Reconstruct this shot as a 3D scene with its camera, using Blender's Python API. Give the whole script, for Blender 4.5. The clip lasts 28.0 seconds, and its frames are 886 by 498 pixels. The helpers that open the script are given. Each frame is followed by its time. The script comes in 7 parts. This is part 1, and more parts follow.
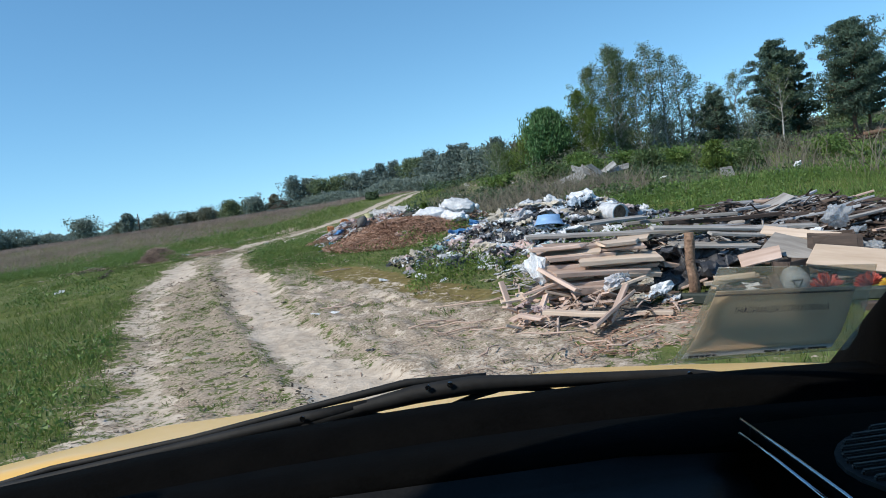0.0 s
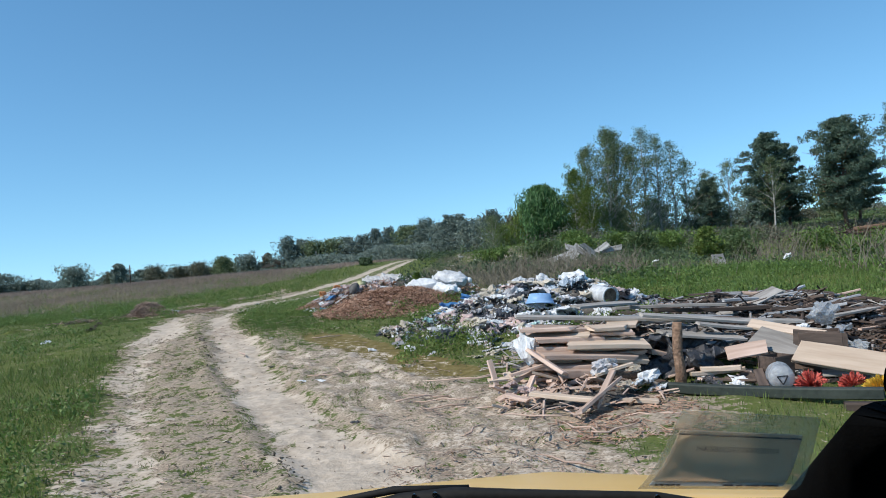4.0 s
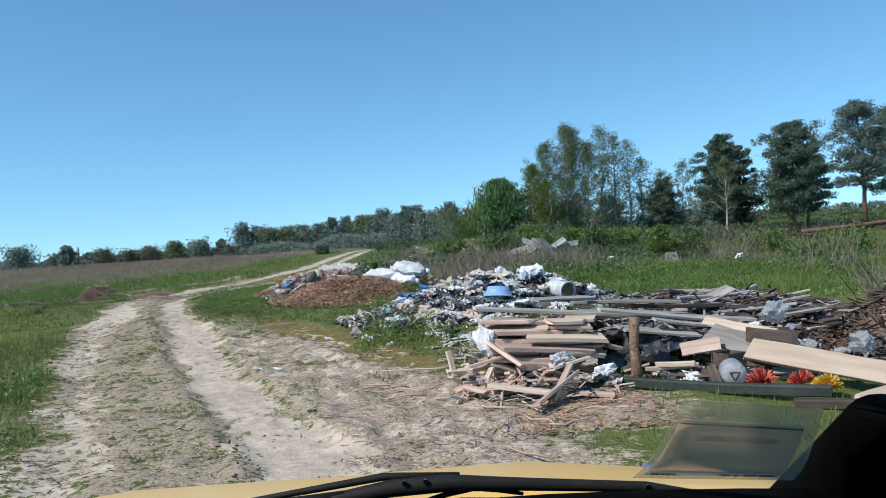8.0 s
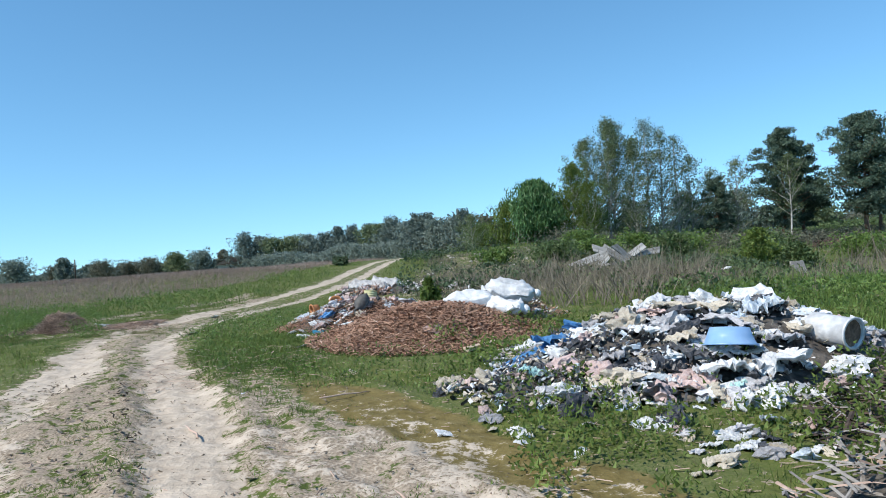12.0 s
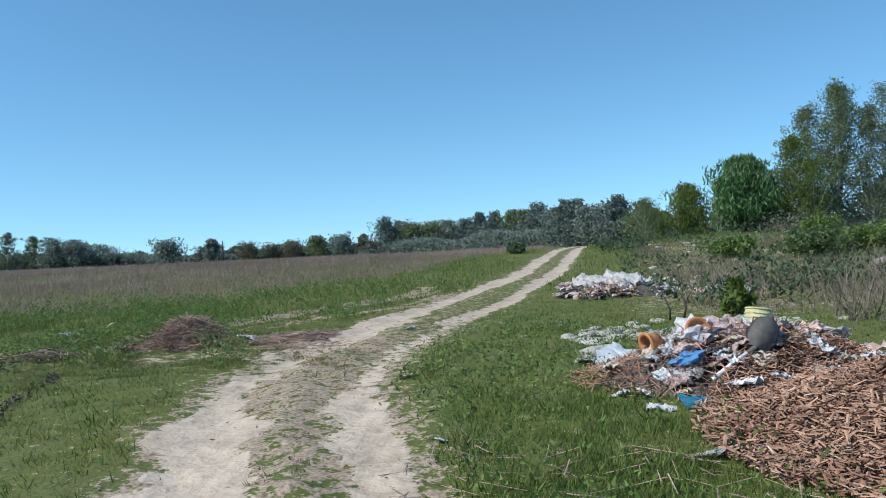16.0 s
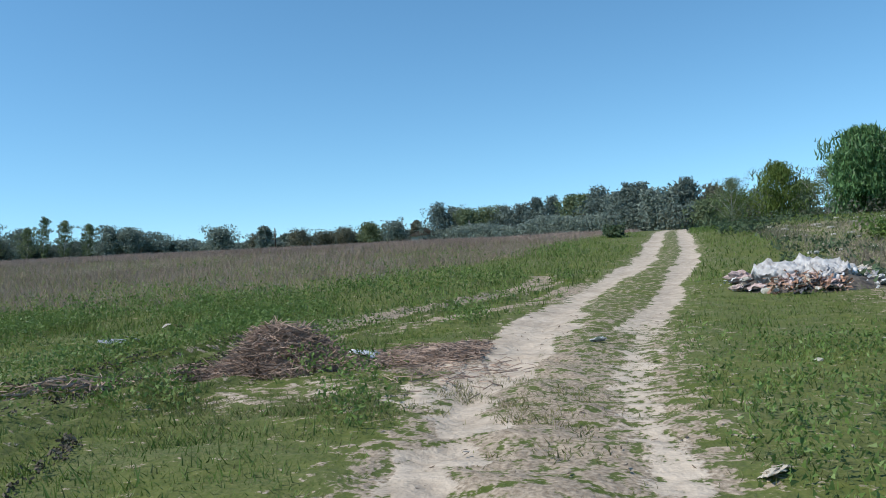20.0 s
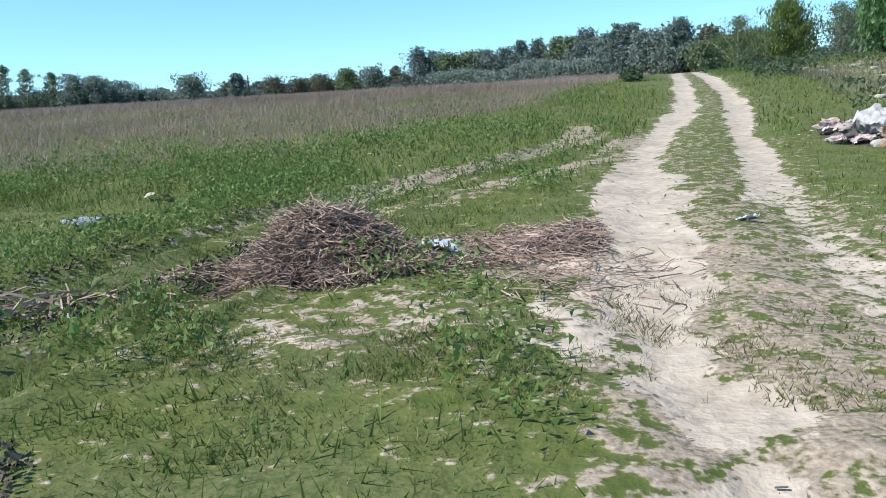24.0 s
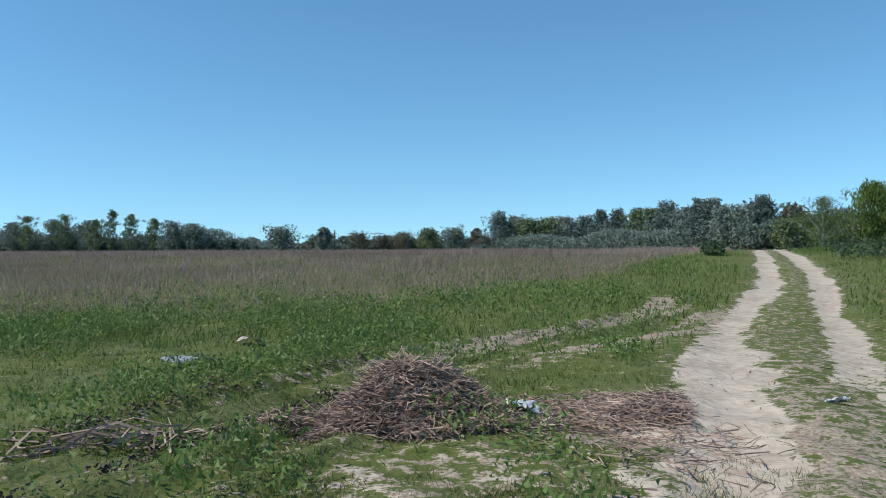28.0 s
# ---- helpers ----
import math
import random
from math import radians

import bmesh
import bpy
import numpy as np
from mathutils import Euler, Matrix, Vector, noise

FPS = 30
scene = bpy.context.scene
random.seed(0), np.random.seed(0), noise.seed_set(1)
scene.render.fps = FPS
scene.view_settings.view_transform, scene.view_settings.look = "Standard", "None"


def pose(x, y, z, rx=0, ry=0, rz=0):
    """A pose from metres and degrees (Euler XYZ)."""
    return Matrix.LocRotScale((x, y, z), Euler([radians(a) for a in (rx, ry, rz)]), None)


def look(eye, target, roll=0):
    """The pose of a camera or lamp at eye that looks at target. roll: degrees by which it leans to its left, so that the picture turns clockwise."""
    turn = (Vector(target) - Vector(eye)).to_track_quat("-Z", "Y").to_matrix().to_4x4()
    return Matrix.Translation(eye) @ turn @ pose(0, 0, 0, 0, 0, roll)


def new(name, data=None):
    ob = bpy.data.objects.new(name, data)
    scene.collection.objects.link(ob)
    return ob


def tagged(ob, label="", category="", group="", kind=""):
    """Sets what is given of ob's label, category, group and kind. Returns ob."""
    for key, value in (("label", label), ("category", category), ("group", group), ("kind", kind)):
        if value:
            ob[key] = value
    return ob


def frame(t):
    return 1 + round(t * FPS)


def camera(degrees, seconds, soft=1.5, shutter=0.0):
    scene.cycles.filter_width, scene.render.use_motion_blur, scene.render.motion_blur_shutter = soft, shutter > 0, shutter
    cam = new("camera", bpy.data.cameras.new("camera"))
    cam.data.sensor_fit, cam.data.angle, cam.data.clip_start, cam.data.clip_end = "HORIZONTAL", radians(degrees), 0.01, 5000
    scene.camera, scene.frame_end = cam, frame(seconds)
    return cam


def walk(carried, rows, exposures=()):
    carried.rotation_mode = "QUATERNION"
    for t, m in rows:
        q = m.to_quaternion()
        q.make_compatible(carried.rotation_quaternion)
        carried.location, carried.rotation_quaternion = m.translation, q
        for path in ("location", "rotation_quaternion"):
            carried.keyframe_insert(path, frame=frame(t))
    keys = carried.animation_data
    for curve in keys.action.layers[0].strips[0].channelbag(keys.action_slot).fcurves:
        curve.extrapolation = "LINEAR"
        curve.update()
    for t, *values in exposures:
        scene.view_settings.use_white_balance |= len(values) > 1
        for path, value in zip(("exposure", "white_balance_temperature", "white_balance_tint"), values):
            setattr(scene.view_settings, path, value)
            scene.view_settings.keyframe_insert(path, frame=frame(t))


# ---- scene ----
cam = camera(58.55, 28.0, soft=0.95)
PATH = [
    (0, (0.193, 0.038, 1.365), (0.144, 2.032, 1.222), -8.41),
    (0.5, (0.188, 0.033, 1.420), (0.131, 2.032, 1.390), -6.12),
    (1, (0.196, 0.011, 1.441), (0.157, 2.009, 1.519), -5.20),
    (1.5, (0.199, -0.005, 1.436), (0.156, 1.994, 1.511), -5.09),
    (2, (0.198, -0.028, 1.435), (0.169, 1.971, 1.495), -5.05),
    (2.5, (0.201, -0.042, 1.441), (0.185, 1.958, 1.488), -5.13),
    (3, (0.199, -0.059, 1.444), (0.187, 1.940, 1.484), -5.11),
    (3.5, (0.200, -0.059, 1.445), (0.190, 1.940, 1.478), -5.09),
    (5.5, (0.168, -0.081, 1.442), (0.178, 1.919, 1.459), -4.46),
    (6, (0.151, -0.076, 1.439), (0.175, 1.924, 1.465), -3.64),
    (6.5, (0.144, -0.077, 1.443), (0.177, 1.922, 1.473), -3.19),
    (7, (0.140, -0.078, 1.444), (0.177, 1.921, 1.473), -3.12),
    (7.5, (0.142, -0.064, 1.439), (0.199, 1.935, 1.458), -3.25),
    (8, (0.139, -0.039, 1.438), (0.238, 1.959, 1.435), -3.49),
    (8.5, (0.145, -0.014, 1.434), (0.276, 1.981, 1.414), -3.97),
    (9, (0.180, 0.037, 1.422), (0.326, 2.031, 1.392), -4.64),
    (9.5, (0.051, 0.705, 1.468), (0.206, 2.698, 1.421), -5.06),
    (10, (-0.193, 1.623, 1.480), (-0.024, 3.615, 1.425), -5.40),
    (10.5, (-0.448, 2.598, 1.497), (-0.269, 4.589, 1.440), -5.54),
    (11, (-0.746, 3.590, 1.512), (-0.560, 5.581, 1.461), -5.50),
    (11.5, (-1.028, 4.710, 1.558), (-0.870, 6.704, 1.531), -5.04),
    (12, (-1.322, 5.811, 1.580), (-1.224, 7.808, 1.600), -3.96),
    (12.5, (-1.642, 6.788, 1.584), (-1.640, 8.787, 1.646), -3.24),
    (13, (-1.977, 7.633, 1.598), (-2.088, 9.629, 1.676), -3.01),
    (13.5, (-2.420, 8.657, 1.626), (-2.604, 10.648, 1.691), -3.09),
    (15.5, (-3.557, 11.775, 1.678), (-3.790, 13.761, 1.681), -2.93),
    (16, (-3.763, 12.257, 1.684), (-3.996, 14.244, 1.693), -2.62),
    (16.5, (-3.966, 12.740, 1.691), (-4.207, 14.726, 1.703), -2.26),
    (17, (-4.232, 13.209, 1.684), (-4.474, 15.194, 1.700), -2.04),
    (17.5, (-4.495, 13.724, 1.672), (-4.751, 15.707, 1.691), -1.95),
    (18, (-4.727, 14.212, 1.661), (-5.017, 16.191, 1.679), -1.76),
    (18.5, (-4.975, 14.535, 1.653), (-5.297, 16.508, 1.674), -1.86),
    (19, (-5.238, 14.841, 1.661), (-5.587, 16.811, 1.682), -1.91),
    (19.5, (-5.498, 15.230, 1.657), (-5.860, 17.197, 1.663), -2.08),
    (20, (-5.717, 15.698, 1.643), (-6.069, 17.667, 1.625), -2.79),
    (20.5, (-5.891, 15.884, 1.691), (-6.235, 17.853, 1.647), -2.99),
    (22.5, (-6.685, 17.323, 1.704), (-6.931, 19.302, 1.552), -3.18),
    (23, (-6.868, 17.578, 1.691), (-7.114, 19.550, 1.470), -3.19),
    (23.5, (-6.928, 17.694, 1.682), (-7.199, 19.650, 1.368), -3.19),
    (24, (-6.946, 17.723, 1.656), (-7.255, 19.658, 1.256), -3.31),
    (24.5, (-6.993, 17.839, 1.670), (-7.335, 19.780, 1.329), -2.90),
    (25, (-6.992, 17.823, 1.675), (-7.352, 19.786, 1.544), -2.02),
    (25.5, (-6.967, 17.645, 1.671), (-7.374, 19.602, 1.726), -0.83),
    (26, (-6.934, 17.446, 1.677), (-7.390, 19.392, 1.757), -0.49),
    (26.5, (-6.938, 17.423, 1.672), (-7.424, 19.362, 1.737), -0.46),
    (27, (-6.959, 17.427, 1.682), (-7.448, 19.365, 1.732), -0.39),
    (27.5, (-6.979, 17.468, 1.672), (-7.468, 19.408, 1.703), -0.43),
    (28, (-6.992, 17.489, 1.681), (-7.479, 19.429, 1.687), -0.28),
]
walk(cam, [(t, look(eye, target, roll)) for t, eye, target, roll in PATH],
     exposures=[(0, -.05), (9, 0), (11, .15), (12.5, .15), (14, 0), (20, -.05), (22.5, .05), (23.2, .25), (24, .4), (24.5, .25), (25, .02), (26, -.15), (28, -.12)])

# ---- light ----
SUN_EL, SUN_AZ = radians(46), radians(-118)   # azimuth clockwise from +y
world = bpy.data.worlds.new("sky")
scene.world = world
world.use_nodes = True
wn = world.node_tree
sky = wn.nodes.new("ShaderNodeTexSky")
sky.sky_type = "NISHITA"
sky.sun_disc = False
sky.sun_elevation, sky.sun_rotation = SUN_EL, SUN_AZ
sky.air_density, sky.dust_density, sky.ozone_density, sky.altitude = 0.95, 0.0, 3.6, 200
way = wn.nodes.new("ShaderNodeTexCoord")
lift_way = wn.nodes.new("ShaderNodeVectorMath")
lift_way.operation = "ADD"
lift_way.inputs[1].default_value = (0, 0, 0.075)
wn.links.new(way.outputs["Generated"], lift_way.inputs[0])
even_way = wn.nodes.new("ShaderNodeVectorMath")
even_way.operation = "NORMALIZE"
wn.links.new(lift_way.outputs[0], even_way.inputs[0])
wn.links.new(even_way.outputs[0], sky.inputs[0])
deep = wn.nodes.new("ShaderNodeHueSaturation")
deep.inputs["Hue"].default_value, deep.inputs["Saturation"].default_value, deep.inputs["Value"].default_value = 0.493, 1.08, 1.0
wn.links.new(sky.outputs[0], deep.inputs["Color"])
cool = wn.nodes.new("ShaderNodeMix")
cool.data_type, cool.blend_type = "RGBA", "MULTIPLY"
cool.inputs[0].default_value, cool.inputs[7].default_value = 1.0, (0.81, 0.975, 0.99, 1)
wn.links.new(deep.outputs[0], cool.inputs[6])
wn.links.new(cool.outputs[2], wn.nodes["Background"].inputs[0])
wn.nodes["Background"].inputs[1].default_value = 0.175
sun = new("sun", bpy.data.lights.new("sun", "SUN"))
sun.data.energy, sun.data.angle, sun.data.color = 4.6, radians(0.55), (1.0, 0.95, 0.86)
sun_way = Vector((math.sin(SUN_AZ) * math.cos(SUN_EL), math.cos(SUN_AZ) * math.cos(SUN_EL), math.sin(SUN_EL)))
sun.matrix_world = look(sun_way * 60, (0, 0, 0))

# ---- tools ----
rng = np.random.default_rng(7)
R = random.Random(11)


def lattice(i, j, k):
    h = np.sin(i * 127.1 + j * 311.7 + k * 74.7) * 43758.5453
    return h - np.floor(h)


def vnoise(x, y, size, seed=0):
    """Smooth value noise, 0 to 1, with cells of that size."""
    x, y = np.asarray(x, float) / size, np.asarray(y, float) / size
    i, j = np.floor(x), np.floor(y)
    u, v = x - i, y - j
    u, v = u * u * (3 - 2 * u), v * v * (3 - 2 * v)
    a, b = lattice(i, j, seed), lattice(i + 1, j, seed)
    c, d = lattice(i, j + 1, seed), lattice(i + 1, j + 1, seed)
    return (a * (1 - u) + b * u) * (1 - v) + (c * (1 - u) + d * u) * v


def fnoise(x, y, size, seed=0):
    return 0.55 * vnoise(x, y, size, seed) + 0.3 * vnoise(x, y, size / 2.3, seed + 1) + 0.15 * vnoise(x, y, size / 5.1, seed + 2)


def smooth(a, b, v):
    t = np.clip((v - a) / (b - a), 0, 1)
    return t * t * (3 - 2 * t)


def mesh_of(name, verts, faces, material=None, shade=False):
    me = bpy.data.meshes.new(name)
    me.from_pydata([tuple(v) for v in verts], [], [tuple(f) for f in faces])
    if material:
        me.materials.append(material)
    if shade:
        me.shade_smooth()
    return me


def fast_mesh(name, verts, size, material, smooth_it=False):
    """A mesh of loose polygons of that many corners each, from an array of corners."""
    verts = np.ascontiguousarray(verts, np.float32).reshape(-1, 3)
    n = len(verts)
    me = bpy.data.meshes.new(name)
    me.vertices.add(n)
    me.vertices.foreach_set("co", verts.ravel())
    me.loops.add(n)
    me.loops.foreach_set("vertex_index", np.arange(n, dtype=np.int32))
    me.polygons.add(n // size)
    me.polygons.foreach_set("loop_start", np.arange(0, n, size, dtype=np.int32))
    me.update(calc_edges=True)
    me.materials.append(material)
    if smooth_it:
        me.shade_smooth()
    return me


def part(name, bm, material, parent, label=""):
    me = bpy.data.meshes.new(name)
    bm.to_mesh(me)
    bm.free()
    me.materials.append(material)
    ob = new(name, me)
    ob.parent = parent
    return tagged(ob, label)


def part_me(name, me, parent, label=""):
    ob = new(name, me)
    ob.parent = parent
    return tagged(ob, label)


def empty(name, m=None):
    ob = new(name)
    ob.empty_display_size = 0.1
    if m is not None:
        ob.matrix_world = m
    return ob


# ---- materials ----
def mat(name, low, high=None, rough=0.8, metal=0.0, grain=0.05, patch=0.6, bump=0.25, bump_size=None, spec=0.3, vary=0.0, through_light=0.0, stretch=None, island=False):
    """A surface whose colour runs between two colours by noise at two scales, with relief; vary: brightness from piece to piece."""
    m = bpy.data.materials.new(name)
    m.use_nodes = True
    nt = m.node_tree
    bsdf = nt.nodes["Principled BSDF"]
    high = high or low
    co = nt.nodes.new("ShaderNodeTexCoord")
    src = co.outputs["Object"]
    if stretch:
        mp = nt.nodes.new("ShaderNodeMapping")
        mp.inputs["Scale"].default_value = stretch
        nt.links.new(src, mp.inputs[0])
        src = mp.outputs[0]
    fine, wide = nt.nodes.new("ShaderNodeTexNoise"), nt.nodes.new("ShaderNodeTexNoise")
    fine.inputs["Scale"].default_value, wide.inputs["Scale"].default_value = 1 / grain, 1 / patch
    fine.inputs["Detail"].default_value, wide.inputs["Detail"].default_value = 4, 3
    for n in (fine, wide):
        nt.links.new(src, n.inputs["Vector"])
    mean = nt.nodes.new("ShaderNodeMath")
    mean.operation = "ADD"
    nt.links.new(fine.outputs[0], mean.inputs[0])
    nt.links.new(wide.outputs[0], mean.inputs[1])
    ramp = nt.nodes.new("ShaderNodeMapRange")
    ramp.inputs[1].default_value, ramp.inputs[2].default_value = 0.7, 1.3
    nt.links.new(mean.outputs[0], ramp.inputs[0])
    mix = nt.nodes.new("ShaderNodeMix")
    mix.data_type = "RGBA"
    mix.inputs[6].default_value, mix.inputs[7].default_value = (*low, 1), (*high, 1)
    nt.links.new(ramp.outputs[0], mix.inputs[0])
    colour = mix.outputs[2]
    if vary:
        if island:
            info = nt.nodes.new("ShaderNodeNewGeometry").outputs["Random Per Island"]
        else:
            info = nt.nodes.new("ShaderNodeObjectInfo").outputs["Random"]
        hs = nt.nodes.new("ShaderNodeHueSaturation")
        rg = nt.nodes.new("ShaderNodeMapRange")
        rg.inputs[3].default_value, rg.inputs[4].default_value = 1 - vary, 1 + vary
        nt.links.new(info, rg.inputs[0])
        nt.links.new(rg.outputs[0], hs.inputs["Value"])
        nt.links.new(colour, hs.inputs["Color"])
        colour = hs.outputs[0]
    nt.links.new(colour, bsdf.inputs["Base Color"])
    bsdf.inputs["Roughness"].default_value, bsdf.inputs["Metallic"].default_value = rough, metal
    bsdf.inputs["Specular IOR Level"].default_value = spec
    if bump:
        bp = nt.nodes.new("ShaderNodeBump")
        bp.inputs["Strength"].default_value, bp.inputs["Distance"].default_value = bump, bump_size or grain * 0.3
        nt.links.new(fine.outputs[0], bp.inputs["Height"])
        nt.links.new(bp.outputs[0], bsdf.inputs["Normal"])
    if through_light:
        out = nt.nodes["Material Output"]
        tr = nt.nodes.new("ShaderNodeBsdfTranslucent")
        ms = nt.nodes.new("ShaderNodeMixShader")
        ms.inputs[0].default_value = through_light
        nt.links.new(colour, tr.inputs[0])
        nt.links.new(bsdf.outputs[0], ms.inputs[1])
        nt.links.new(tr.outputs[0], ms.inputs[2])
        nt.links.new(ms.outputs[0], out.inputs[0])
    return m


BARK_GREY = mat("bark_grey", (0.10, 0.085, 0.07), (0.22, 0.19, 0.16), grain=0.04, bump=0.6)
BARK_BIRCH = mat("bark_birch", (0.16, 0.15, 0.14), (0.62, 0.6, 0.56), grain=0.12, patch=0.3, bump=0.3)
BARK_PINE = mat("bark_pine", (0.08, 0.055, 0.04), (0.22, 0.13, 0.08), grain=0.05, bump=0.6)
LEAF_BIRCH = mat("leaf_birch", (0.11, 0.15, 0.075), (0.20, 0.25, 0.125), rough=0.55, grain=0.4, patch=1.6, bump=0, vary=0.35, island=True, through_light=0.4)
LEAF_YOUNG = mat("leaf_young", (0.09, 0.14, 0.03), (0.17, 0.23, 0.055), rough=0.55, grain=0.4, patch=1.6, bump=0, vary=0.35, island=True, through_light=0.35)
LEAF_DARK = mat("leaf_dark", (0.055, 0.09, 0.045), (0.10, 0.14, 0.07), rough=0.6, grain=0.5, patch=2.0, bump=0, vary=0.35, island=True, through_light=0.25)
NEEDLE = mat("pine_needles", (0.055, 0.09, 0.065), (0.105, 0.155, 0.105), rough=0.6, grain=0.5, patch=1.8, bump=0, vary=0.35, island=True, through_light=0.15)
LEAF_DULL = mat("leaf_dull", (0.07, 0.115, 0.04), (0.135, 0.185, 0.075), rough=0.5, grain=0.4, patch=1.0, bump=0, vary=0.3, island=True, through_light=0.3)
LEAF_BRIGHT = mat("leaf_bright", (0.085, 0.15, 0.032), (0.165, 0.24, 0.065), rough=0.5, grain=0.4, patch=1.0, bump=0, vary=0.3, island=True, through_light=0.3)
GRASS = mat("grass_blades", (0.082, 0.142, 0.029), (0.158, 0.216, 0.053), rough=0.6, grain=0.5, patch=2.2, bump=0, vary=0.45, island=True, through_light=0.3)
DRY_GREY = mat("dry_grey_stalks", (0.12, 0.115, 0.08), (0.25, 0.235, 0.17), rough=0.9, grain=0.8, patch=3, bump=0, vary=0.4, island=True, through_light=0.2)
DRY_STALK = mat("dry_stalks", (0.225, 0.165, 0.135), (0.385, 0.29, 0.25), rough=0.9, grain=0.8, patch=5, bump=0, vary=0.4, island=True, through_light=0.2)

# ---- ground ----
GY = [-660, -33, 0, 6.6, 8.8, 11, 14.3, 18.7, 23, 27.5, 33, 39.6, 46, 53, 66, 99, 165, 440, 3300]
GH = [-.44, -.22, -.11, -.13, -.07, .09, .33, .56, .53, .57, .82, 1.2, 1.52, 1.65, 1.65, 1.6, 1.5, 1.3, 1.1]


def base_z(x, y):
    x, y = np.asarray(x, float), np.asarray(y, float)
    z = sum(np.interp(y + d, GY, GH) for d in (-1.5, 0, 1.5)) / 3
    z = z - .62 * smooth(7.5, 13, x) * smooth(15, 28, y) * (1 - smooth(26, 40, x) * .6)
    z = z - .25 * np.exp(-((x - 15) / 6) ** 2 - ((y - 33) / 8) ** 2) - .4 * np.exp(-((x - 25) / 8) ** 2 - ((y - 44) / 6) ** 2)
    return z + .35 * np.exp(-((x - 6.5) / 4.5) ** 2 - ((y - 54) / 9) ** 2) - .12 * smooth(2.5, 5, x) * (1 - smooth(13, 22, y))


RUT_LEFT = [(-2.3, -9), (-2.4, 3.3), (-2.66, 6.6), (-3.96, 9.9), (-5.06, 13), (-5.83, 16.5), (-6.4, 18.7), (-6.55, 21.3), (-6.35, 23.7), (-6.2, 26.4), (-5.7, 29.6), (-5.15, 32.2), (-4.35, 35.5), (-3.78, 39.3), (-3.42, 42.5), (-2.9, 47), (-2.3, 52), (-1.2, 60), (.5, 66)]
RUT_MID = [(.3, -9), (.1, 0), (-.64, 6), (-1.65, 8.5), (-3, 11.8), (-4.7, 16.8), (-5.3, 18.6), (-5.45, 21), (-5.3, 23.2), (-4.85, 26.4), (-4.45, 28.6), (-4.05, 31.5), (-3.35, 35), (-2.85, 38.8), (-2.5, 42), (-2.08, 46.6), (-1.5, 51.5), (-.4, 60), (1.3, 66)]
MUD_LINE = [(.8, 8.5), (0, 10.3), (-.6, 11.4), (-.95, 12), (-1.4, 12.9), (-2.6, 14.7), (-3.2, 16)]
FURROW_A = [(-10.6, 19), (-10.28, 21.5), (-10.1, 22.7), (-9.97, 23.4), (-9.7, 24.9), (-8.66, 26.8), (-7.27, 29.2), (-6.6, 32)]
FURROW_B = [(-9.5, 19), (-9.2, 20.8), (-9.0, 21.5), (-8.9, 23), (-8.6, 25)]
RUT_RIGHT = [(1.7, -9), (1.6, 2), (1.1, 5.5), (.32, 8), (-1.1, 11.4), (-2.5, 14.2)]


def off_line(x, y, line):
    """Sideways distance from a line that runs up the plan, positive to the right."""
    lx, ly = np.array(line).T
    d = 0.8
    side = np.asarray(x) - np.interp(y, ly, lx)
    lean = (np.interp(np.asarray(y) + d, ly, lx) - np.interp(np.asarray(y) - d, ly, lx)) / (2 * d)
    return side / np.sqrt(1 + lean * lean)


